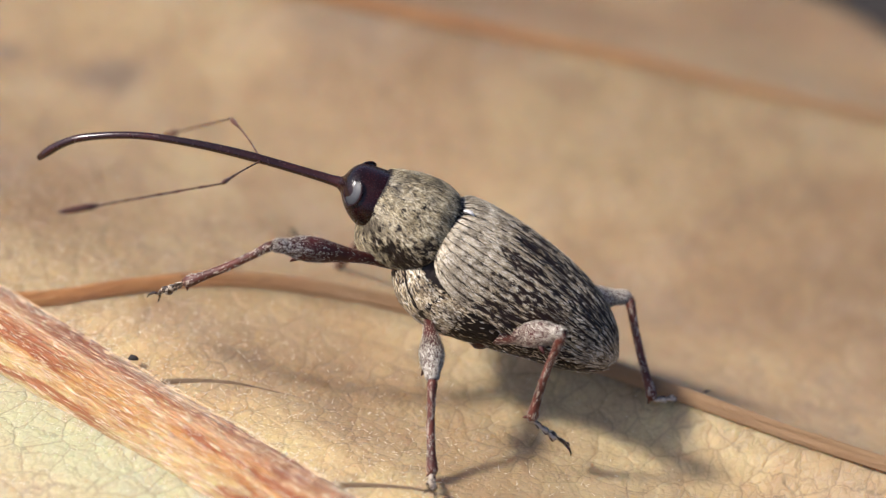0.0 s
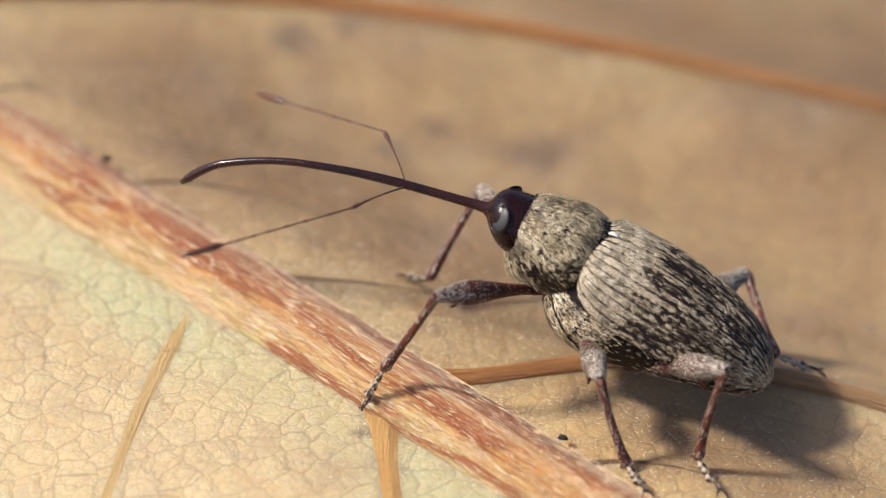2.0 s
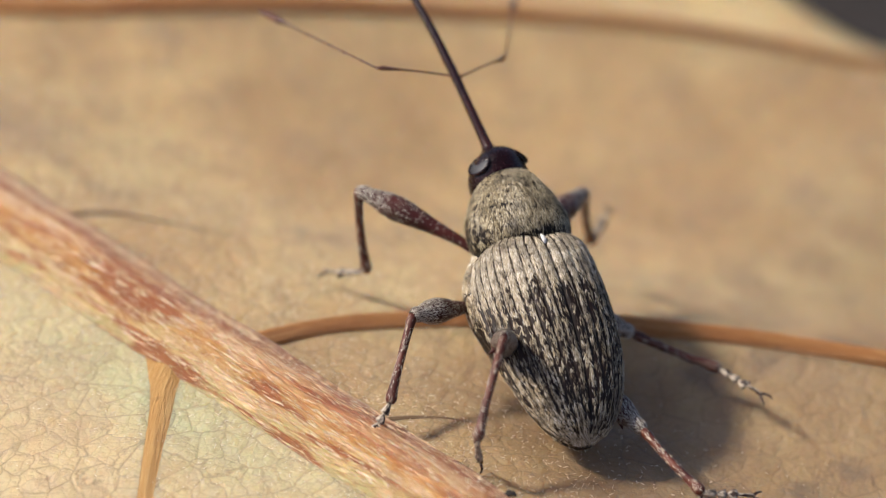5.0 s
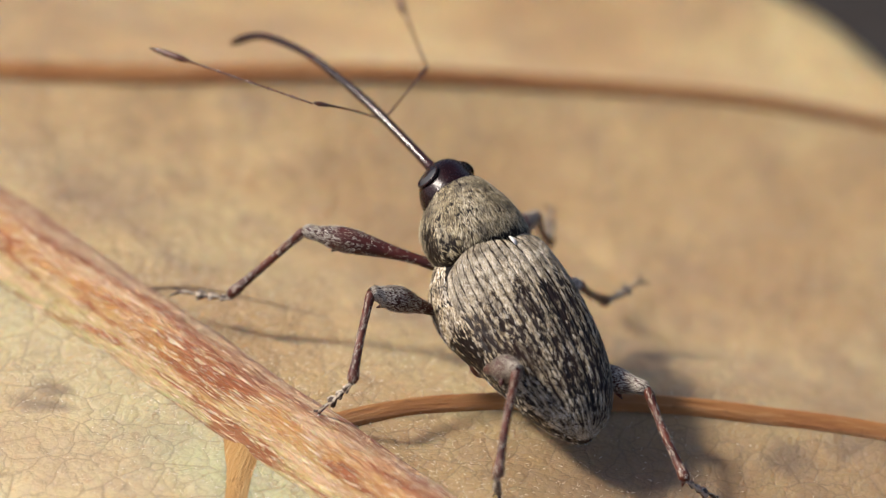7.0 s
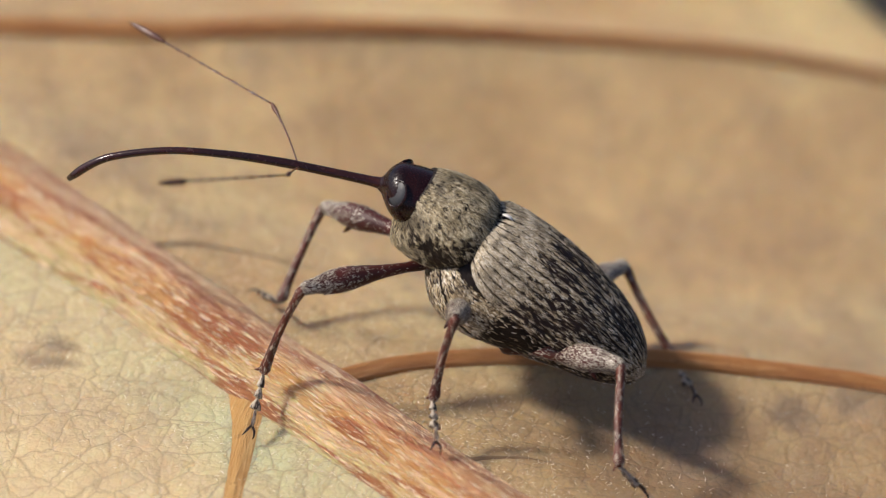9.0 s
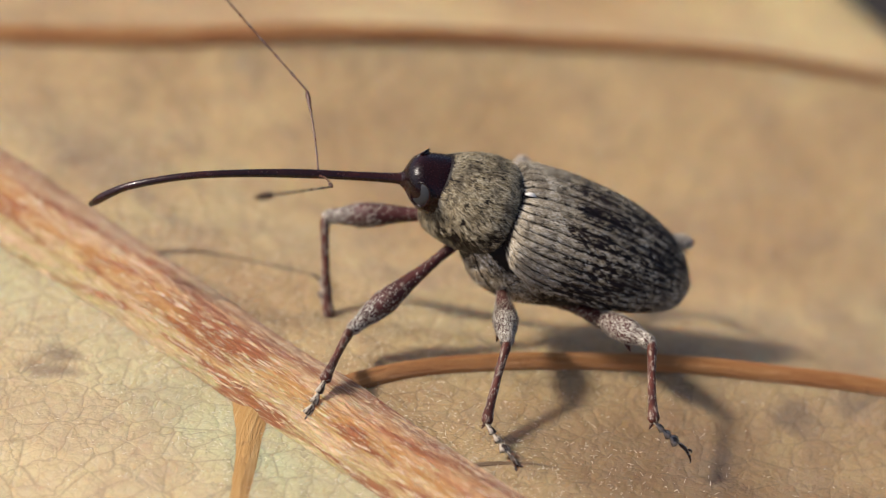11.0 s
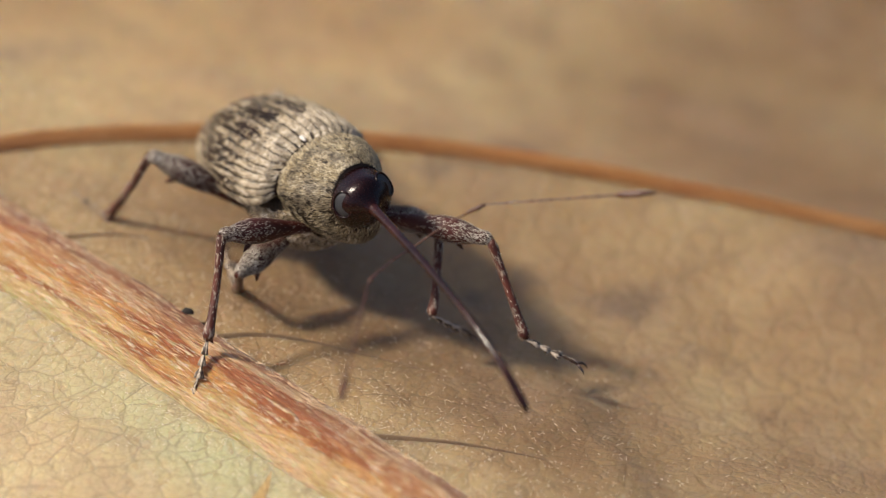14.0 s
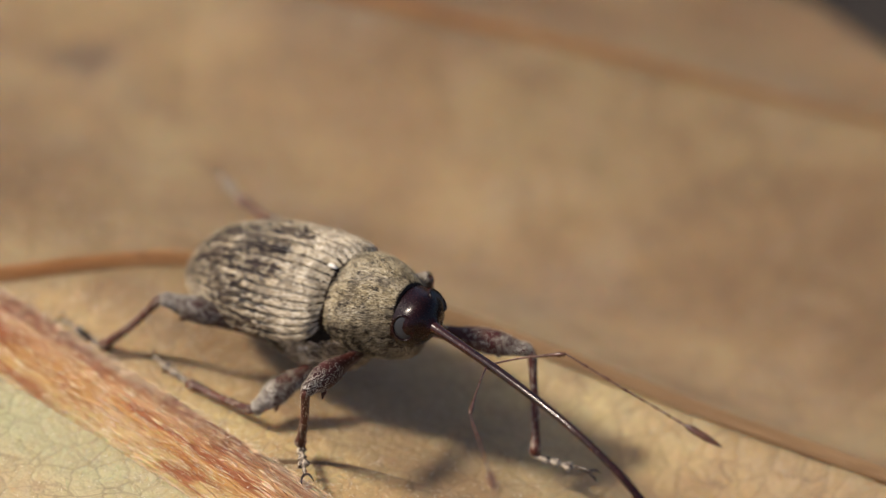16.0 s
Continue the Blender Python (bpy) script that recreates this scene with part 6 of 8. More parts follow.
    walk(legs["hind", "left"][2], [
        (0.00, aim(-3.63, 2.38, -1.25, -4.91, 1.78, -1.74)),
        (0.25, aim(-3.65, 2.43, -1.06, -4.78, 1.69, -1.71)),
        (0.50, aim(-3.65, 2.51, -0.85, -4.59, 1.64, -1.63)),
        (0.75, aim(-3.84, 3.51, -0.74, -4.60, 2.54, -1.61)),
        (1.00, aim(-3.90, 4.20, -0.36, -4.42, 3.17, -1.32)),
        (1.25, aim(-4.31, 4.07, -0.15, -4.85, 3.11, -1.17)),
        (1.50, aim(-4.69, 3.91, -0.02, -5.25, 3.02, -1.07)),
        (1.75, aim(-4.54, 3.26, -0.99, -5.90, 3.45, -1.61)),
        (2.00, aim(-4.23, 2.18, -1.54, -5.15, 3.32, -1.20)),
        (2.25, aim(-4.24, 2.12, -1.58, -5.16, 3.26, -1.25)),
        (2.50, aim(-4.23, 2.05, -1.62, -5.15, 3.19, -1.31)),
        (2.75, aim(-4.23, 2.10, -1.62, -5.29, 3.12, -1.37)),
        (3.00, aim(-4.26, 2.14, -1.58, -5.44, 3.04, -1.39)),
        (3.25, aim(-4.34, 2.30, -0.86, -5.66, 2.22, -1.58)),
        (3.50, aim(-4.28, 2.45, -0.15, -4.74, 1.31, -1.00)),
        (3.75, aim(-5.44, 2.90, 0.09, -6.94, 2.85, -0.04)),
        (4.00, aim(-6.33, 3.05, 0.13, -7.04, 4.11, 0.92)),
        (4.25, aim(-6.32, 3.11, 0.31, -7.57, 3.47, -0.45)),
        (4.50, aim(-6.26, 3.23, 0.53, -6.28, 2.39, -0.71)),
        (4.75, aim(-5.58, 3.29, 0.62, -5.65, 2.54, -0.67)),
        (5.00, aim(-4.51, 2.97, 0.32, -4.59, 2.32, -1.03)),
        (5.20, aim(-4.92, 3.10, -0.07, -5.06, 2.39, -1.38)),
        (5.72, aim(-4.95, 2.96, -0.25, -5.03, 2.20, -1.54)),
        (6.25, aim(-4.98, 2.91, -0.33, -5.01, 2.10, -1.60)),
        (6.78, aim(-5.01, 2.91, -0.39, -5.00, 2.07, -1.63)),
        (7.30, aim(-5.01, 2.95, -0.46, -4.97, 2.07, -1.68)),
        (7.50, aim(-5.01, 3.03, -0.22, -5.08, 2.24, -1.48)),
        (7.75, aim(-5.27, 3.09, -0.01, -5.54, 2.14, -1.14)),
        (8.00, aim(-5.45, 3.00, 0.30, -5.88, 1.97, -0.70)),
        (8.25, aim(-5.32, 3.18, 0.01, -5.91, 2.18, -0.94)),
        (8.50, aim(-5.11, 3.53, -0.36, -5.88, 2.52, -1.16)),
        (8.70, aim(-5.07, 3.56, -0.38, -6.08, 2.63, -1.00)),
        (9.22, aim(-4.72, 4.07, -0.13, -5.88, 3.35, -0.76)),
        (9.75, aim(-4.20, 4.58, 0.20, -5.48, 4.14, -0.43)),
        (10.28, aim(-3.62, 4.93, 0.57, -4.98, 4.78, -0.05)),
        (10.80, aim(-3.24, 5.03, 0.89, -4.61, 5.10, 0.27)),
        (11.00, aim(-3.36, 4.96, 0.89, -4.73, 5.05, 0.29)),
        (11.25, aim(-3.24, 5.11, 0.82, -4.57, 5.35, 0.17)),
        (11.50, aim(-3.15, 5.22, 0.67, -4.42, 5.60, -0.01)),
        (11.75, aim(-2.87, 5.15, 0.42, -4.16, 5.58, -0.20)),
        (12.00, aim(-2.56, 4.99, 0.20, -3.87, 5.47, -0.36)),
        (12.25, aim(-3.65, 4.54, -0.46, -5.06, 4.93, -0.77)),
        (12.50, aim(-4.50, 3.44, -0.93, -5.97, 3.67, -0.98)),
        (12.75, aim(-2.96, 3.48, -2.00, -4.38, 3.92, -2.21)),
        (13.00, aim(-2.01, 2.58, -1.18, -3.31, 3.24, -1.54)),
        (13.25, aim(-2.75, 2.83, -1.70, -4.25, 2.93, -1.64)),
        (13.50, aim(-3.60, 2.95, -2.22, -4.98, 2.46, -1.89)),
        (13.75, aim(-3.88, 2.96, -2.23, -5.20, 2.36, -1.83)),
        (14.00, aim(-4.22, 2.85, -2.12, -5.44, 2.18, -1.56)),
        (14.25, aim(-5.95, 2.82, -2.44, -7.37, 2.85, -1.94)),
        (14.50, aim(-5.98, 2.25, -1.22, -7.27, 2.97, -0.93)),
        (14.75, aim(-6.12, 2.65, -1.59, -7.48, 3.17, -1.20)),
        (15.00, aim(-5.74, 3.07, -1.77, -7.11, 3.40, -1.24)),
        (15.25, aim(-5.76, 3.32, -1.95, -7.11, 3.74, -1.46)),
        (15.50, aim(-5.75, 3.51, -2.26, -7.09, 4.02, -1.83)),
        (15.75, aim(-6.37, 3.37, -2.19, -7.74, 3.96, -1.99)),
        (16.00, aim(-6.64, 3.27, -1.84, -7.98, 3.96, -1.83)),
    ])
    walk(antenna_left[0], [
        (0.00, aim(4.30, -0.06, -1.09, 4.96, 1.88, -0.89)),
        (0.50, aim(4.21, 0.18, -1.28, 4.87, 2.12, -1.21)),
        (1.00, aim(4.33, 0.28, -0.99, 4.95, 2.20, -1.35)),
        (1.50, aim(4.29, 0.60, -1.01, 4.65, 2.61, -1.00)),
        (2.00, aim(4.39, 0.36, -0.79, 5.15, 2.27, -0.71)),
        (2.50, aim(4.37, 0.29, -0.87, 5.03, 2.21, -0.56)),
        (3.00, aim(4.37, 0.29, -0.86, 4.99, 2.23, -0.55)),
        (3.50, aim(4.43, 0.41, -0.61, 5.38, 2.22, -0.44)),
        (4.00, aim(4.42, 0.35, -0.75, 5.09, 2.28, -0.69)),
        (4.50, aim(4.46, 0.19, -0.66, 5.22, 2.08, -0.78)),
        (5.00, aim(4.49, 0.22, 0.03, 4.89, 2.23, 0.09)),
        (5.20, aim(4.42, -0.29, -0.63, 5.05, 1.65, -0.50)),
        (7.30, aim(4.37, -0.06, -0.90, 4.97, 1.87, -0.53)),
        (7.50, aim(4.35, 0.05, -0.97, 4.99, 1.94, -0.51)),
        (8.00, aim(4.23, 0.82, -1.05, 4.60, 2.64, -0.19)),
        (8.50, aim(4.20, 0.51, -1.18, 4.52, 2.38, -0.41)),
        (8.70, aim(4.20, 0.43, -1.21, 4.56, 2.30, -0.46)),
        (10.80, aim(4.29, -0.01, -1.05, 4.76, 1.49, 0.25)),
        (11.00, aim(4.29, 0.03, -1.03, 4.67, 1.42, 0.42)),
        (11.50, aim(4.28, -0.04, -1.03, 4.75, 1.39, 0.35)),
        (12.00, aim(4.19, 1.02, -0.64, 4.80, 2.93, -0.22)),
        (12.50, aim(4.33, 0.85, -0.40, 5.05, 2.67, 0.18)),
        (13.00, aim(4.47, 0.20, -0.38, 5.62, 1.84, 0.01)),
        (13.50, aim(4.46, -0.22, -0.41, 5.86, 1.20, 0.06)),
        (14.00, aim(4.43, -0.21, -0.58, 5.60, 1.34, 0.08)),
        (14.50, aim(4.33, -0.84, -0.32, 5.90, 0.47, -0.41)),
        (15.00, aim(4.41, -0.64, -0.17, 5.65, 0.82, -0.89)),
        (15.50, aim(4.42, -0.64, -0.02, 5.87, 0.79, -0.25)),
        (16.00, aim(4.41, -0.56, -0.44, 6.34, 0.07, -0.14)),
    ])
    walk(antenna_left[1], [
        (0.00, aim(4.96, 1.88, -0.89, 7.84, 4.63, -2.11)),
        (0.50, aim(4.87, 2.12, -1.21, 7.34, 5.00, -2.77)),
        (1.00, aim(4.95, 2.20, -1.35, 6.86, 5.48, -3.13)),
        (1.50, aim(4.65, 2.61, -1.00, 6.41, 6.14, -2.49)),
        (2.00, aim(5.15, 2.27, -0.71, 7.71, 5.20, -2.14)),
        (2.50, aim(5.03, 2.21, -0.56, 7.95, 5.03, -1.47)),
        (3.00, aim(4.99, 2.23, -0.55, 7.88, 5.05, -1.50)),
        (3.50, aim(5.38, 2.22, -0.44, 7.45, 5.70, -0.62)),
        (4.00, aim(5.09, 2.28, -0.69, 7.37, 5.64, -0.93)),
        (4.50, aim(5.22, 2.08, -0.78, 7.46, 5.52, -0.92)),
        (5.00, aim(4.89, 2.23, 0.09, 7.86, 3.10, -2.49)),
        (5.20, aim(5.05, 1.65, -0.50, 8.29, 3.14, -2.65)),
        (7.30, aim(4.97, 1.87, -0.53, 8.25, 3.47, -2.52)),
        (7.50, aim(4.99, 1.94, -0.51, 8.22, 3.60, -2.47)),
        (8.00, aim(4.60, 2.64, -0.19, 6.77, 6.05, -0.43)),
        (8.50, aim(4.52, 2.38, -0.41, 6.95, 5.78, -0.59)),
        (8.70, aim(4.56, 2.30, -0.46, 7.05, 5.67, -0.68)),
        (10.80, aim(4.76, 1.49, 0.25, 7.85, 4.16, 1.17)),
        (11.00, aim(4.67, 1.42, 0.42, 7.44, 4.02, 2.26)),
        (11.50, aim(4.75, 1.39, 0.35, 7.65, 4.17, 1.73)),
        (12.00, aim(4.80, 2.93, -0.22, 6.67, 6.46, -0.97)),
        (12.50, aim(5.05, 2.67, 0.18, 7.40, 6.01, -0.29)),
        (13.00, aim(5.62, 1.84, 0.01, 8.73, 4.45, -0.81)),
        (13.50, aim(5.86, 1.20, 0.06, 9.32, 3.24, -0.44)),
        (14.00, aim(5.60, 1.34, 0.08, 8.71, 3.98, -0.12)),
        (14.50, aim(5.90, 0.47, -0.41, 9.91, 0.79, -0.98)),
        (15.00, aim(5.65, 0.82, -0.89, 9.34, 1.72, 0.58)),
        (15.50, aim(5.87, 0.79, -0.25, 9.60, 2.32, -1.25)),
        (16.00, aim(6.34, 0.07, -0.14, 10.01, 0.14, -2.01)),
    ])
    walk(legs["fore", "right"][0], [
        (0.00, aim(0.61, -0.34, -1.12, 1.00, -2.93, -2.96)),
        (0.25, aim(0.61, -0.34, -1.12, 1.37, -3.35, -1.89)),
        (0.50, aim(0.61, -0.34, -1.12, 1.62, -3.34, -0.68)),
        (0.75, aim(0.62, -0.33, -1.12, 1.40, -3.41, -0.74)),
        (1.00, aim(0.62, -0.33, -1.12, 1.18, -3.47, -0.84)),
        (1.25, aim(0.62, -0.33, -1.12, 2.27, -3.07, -1.25)),
        (1.50, aim(0.62, -0.33, -1.12, 3.13, -2.26, -1.59)),
        (1.75, aim(0.62, -0.33, -1.12, 3.07, -2.31, -1.69)),
        (2.00, aim(0.61, -0.34, -1.12, 3.00, -2.38, -1.74)),
        (2.25, aim(0.61, -0.34, -1.12, 2.93, -2.46, -1.70)),
        (2.50, aim(0.62, -0.34, -1.12, 2.86, -2.55, -1.67)),
        (2.75, aim(0.62, -0.34, -1.12, 2.86, -2.56, -1.65)),
        (3.00, aim(0.62, -0.34, -1.12, 2.87, -2.56, -1.65)),
        (3.25, aim(0.60, -0.35, -1.13, 3.00, -1.97, -2.48)),
        (3.50, aim(0.57, -0.35, -1.14, 2.81, -1.19, -3.26)),
        (3.75, aim(0.56, -0.35, -1.14, 2.63, -2.18, -2.76)),
        (4.00, aim(0.56, -0.34, -1.14, 2.24, -2.92, -2.02)),
        (4.25, aim(0.55, -0.34, -1.15, 2.32, -2.87, -2.00)),
        (4.50, aim(0.55, -0.34, -1.15, 2.30, -2.89, -1.96)),
        (4.75, aim(0.57, -0.34, -1.14, 2.24, -2.97, -1.89)),
        (5.00, aim(0.60, -0.36, -1.12, 2.22, -3.04, -1.78)),
        (5.20, aim(0.60, -0.37, -1.11, 1.47, -3.45, -1.00)),
        (5.72, aim(0.60, -0.37, -1.11, 1.55, -3.43, -1.11)),
        (6.25, aim(0.60, -0.37, -1.11, 1.57, -3.42, -1.24)),
        (6.78, aim(0.60, -0.37, -1.11, 1.56, -3.41, -1.40)),
        (7.30, aim(0.60, -0.37, -1.11, 1.57, -3.39, -1.55)),
        (7.50, aim(0.60, -0.37, -1.12, 1.55, -3.36, -1.74)),
        (7.75, aim(0.58, -0.36, -1.13, 1.75, -3.25, -1.86)),
        (8.00, aim(0.57, -0.35, -1.14, 2.15, -2.96, -2.09)),
        (8.25, aim(0.61, -0.34, -1.12, 2.60, -2.40, -2.54)),
        (8.50, aim(0.64, -0.34, -1.11, 2.85, -1.86, -2.86)),
        (8.70, aim(0.64, -0.34, -1.11, 2.80, -1.93, -2.86)),
        (9.22, aim(0.63, -0.35, -1.11, 2.87, -1.69, -2.97)),
        (9.75, aim(0.61, -0.37, -1.11, 2.88, -1.47, -3.08)),
        (10.28, aim(0.59, -0.40, -1.11, 2.91, -1.19, -3.17)),
        (10.80, aim(0.58, -0.41, -1.11, 3.00, -0.78, -3.17)),
        (11.00, aim(0.58, -0.41, -1.11, 3.04, -0.69, -3.14)),
        (11.25, aim(0.59, -0.41, -1.10, 3.06, -0.71, -3.12)),
        (11.50, aim(0.59, -0.41, -1.10, 3.09, -0.74, -3.07)),
        (11.75, aim(0.60, -0.40, -1.10, 2.66, -1.54, -3.27)),
        (12.00, aim(0.61, -0.39, -1.11, 2.07, -2.22, -3.28)),
        (12.25, aim(0.60, -0.38, -1.11, 2.70, -1.71, -3.12)),
        (12.50, aim(0.60, -0.37, -1.12, 3.18, -1.18, -2.82)),
        (12.75, aim(0.62, -0.37, -1.11, 3.29, -1.62, -2.34)),
        (13.00, aim(0.65, -0.36, -1.10, 3.27, -2.02, -1.90)),
        (13.25, aim(0.65, -0.34, -1.10, 2.79, -2.71, -0.92)),
        (13.50, aim(0.63, -0.34, -1.11, 1.92, -3.00, 0.10)),
        (13.75, aim(0.62, -0.34, -1.12, 1.58, -3.06, 0.26)),
        (14.00, aim(0.61, -0.34, -1.12, 1.27, -3.07, 0.41)),
        (14.25, aim(0.62, -0.34, -1.12, 0.68, -3.16, 0.39)),
        (14.50, aim(0.62, -0.34, -1.12, 0.04, -3.13, 0.33)),
        (14.75, aim(0.62, -0.34, -1.12, 0.50, -3.39, -0.16)),
        (15.00, aim(0.62, -0.34, -1.12, 0.93, -3.50, -0.72)),
        (15.25, aim(0.62, -0.35, -1.12, 0.73, -3.42, -0.26)),
        (15.50, aim(0.61, -0.35, -1.12, 0.53, -3.24, 0.25)),
        (15.75, aim(0.60, -0.35, -1.12, 0.93, -3.18, 0.34)),
        (16.00, aim(0.58, -0.34, -1.13, 1.33, -3.12, 0.27)),
    ])
    walk(legs["fore", "right"][1], [
        (0.00, aim(1.00, -2.93, -2.96, 0.88, -3.85, -5.12)),
        (0.25, aim(1.37, -3.35, -1.89, 1.89, -4.16, -4.03)),
        (0.50, aim(1.62, -3.34, -0.68, 2.74, -3.93, -2.66)),
        (0.75, aim(1.40, -3.41, -0.74, 1.65, -4.25, -2.92)),
        (1.00, aim(1.18, -3.47, -0.84, 0.56, -4.43, -2.89)),
        (1.25, aim(2.27, -3.07, -1.25, 2.27, -2.95, -3.60)),
        (1.50, aim(3.13, -2.26, -1.59, 3.77, -1.16, -3.57)),
        (1.75, aim(3.07, -2.31, -1.69, 3.34, -1.00, -3.62)),
        (2.00, aim(3.00, -2.38, -1.74, 2.89, -0.92, -3.57)),
        (2.25, aim(2.93, -2.46, -1.70, 2.81, -1.04, -3.57)),
        (2.50, aim(2.86, -2.55, -1.67, 2.76, -1.17, -3.57)),
        (2.75, aim(2.86, -2.56, -1.65, 2.80, -1.20, -3.56)),
        (3.00, aim(2.87, -2.56, -1.65, 2.80, -1.20, -3.56)),
        (3.25, aim(3.00, -1.97, -2.48, 1.97, -0.53, -4.03)),
        (3.50, aim(2.81, -1.19, -3.26, 1.07, 0.23, -3.96)),
        (3.75, aim(2.63, -2.18, -2.76, 1.12, -1.90, -4.54)),
        (4.00, aim(2.24, -2.92, -2.02, 1.68, -3.82, -4.12)),
        (4.25, aim(2.32, -2.87, -2.00, 1.99, -4.03, -4.01)),
        (4.50, aim(2.30, -2.89, -1.96, 2.18, -4.29, -3.84)),
        (4.75, aim(2.24, -2.97, -1.89, 1.96, -4.18, -3.88)),
        (5.00, aim(2.22, -3.04, -1.78, 1.90, -4.08, -3.86)),
        (5.20, aim(1.47, -3.45, -1.00, 1.35, -4.67, -3.00)),
        (5.72, aim(1.55, -3.43, -1.11, 1.52, -4.84, -3.00)),
        (6.25, aim(1.57, -3.42, -1.24, 1.59, -4.95, -3.03)),
        (6.78, aim(1.56, -3.41, -1.40, 1.62, -5.02, -3.12)),
        (7.30, aim(1.57, -3.39, -1.55, 1.63, -5.05, -3.21)),
        (7.50, aim(1.55, -3.36, -1.74, 1.51, -4.85, -3.56)),
        (7.75, aim(1.75, -3.25, -1.86, 1.73, -5.06, -3.35)),
        (8.00, aim(2.15, -2.96, -2.09, 2.11, -4.95, -3.35)),
        (8.25, aim(2.60, -2.40, -2.54, 2.43, -2.82, -4.85)),
        (8.50, aim(2.85, -1.86, -2.86, 2.41, -0.52, -4.73)),
        (8.70, aim(2.80, -1.93, -2.86, 2.36, -0.61, -4.75)),
        (9.22, aim(2.87, -1.69, -2.97, 2.29, -0.30, -4.77)),
        (9.75, aim(2.88, -1.47, -3.08, 2.20, 0.03, -4.75)),
        (10.28, aim(2.91, -1.19, -3.17, 2.11, 0.42, -4.68)),
        (10.80, aim(3.00, -0.78, -3.17, 2.08, 0.92, -4.51)),
        (11.00, aim(3.04, -0.69, -3.14, 2.13, 1.04, -4.44)),
        (11.25, aim(3.06, -0.71, -3.12, 2.15, 1.00, -4.46)),
        (11.50, aim(3.09, -0.74, -3.07, 2.20, 0.93, -4.46)),
        (11.75, aim(2.66, -1.54, -3.27, 2.26, 0.31, -4.67)),
        (12.00, aim(2.07, -2.22, -3.28, 2.17, -0.28, -4.60)),
        (12.25, aim(2.70, -1.71, -3.12, 3.16, 0.18, -4.44)),
        (12.50, aim(3.18, -1.18, -2.82, 3.95, 0.57, -4.18)),
        (12.75, aim(3.29, -1.62, -2.34, 4.25, -0.33, -4.05)),
        (13.00, aim(3.27, -2.02, -1.90, 4.36, -1.18, -3.81)),
        (13.25, aim(2.79, -2.71, -0.92, 3.87, -2.53, -3.00)),
        (13.50, aim(1.92, -3.00, 0.10, 3.03, -3.61, -1.88)),
        (13.75, aim(1.58, -3.06, 0.26, 2.48, -4.04, -1.68)),
        (14.00, aim(1.27, -3.07, 0.41, 1.84, -4.46, -1.40)),
        (14.25, aim(0.68, -3.16, 0.39, 1.05, -4.77, -1.28)),
        (14.50, aim(0.04, -3.13, 0.33, 0.21, -4.87, -1.24)),
        (14.75, aim(0.50, -3.39, -0.16, 0.94, -4.85, -1.94)),
        (15.00, aim(0.93, -3.50, -0.72, 1.62, -4.66, -2.65)),
        (15.25, aim(0.73, -3.42, -0.26, 1.50, -4.82, -1.99)),
        (15.50, aim(0.53, -3.24, 0.25, 1.40, -4.85, -1.23)),
        (15.75, aim(0.93, -3.18, 0.34, 0.79, -4.12, -1.81)),
        (16.00, aim(1.33, -3.12, 0.27, 0.20, -3.06, -1.79)),
    ])
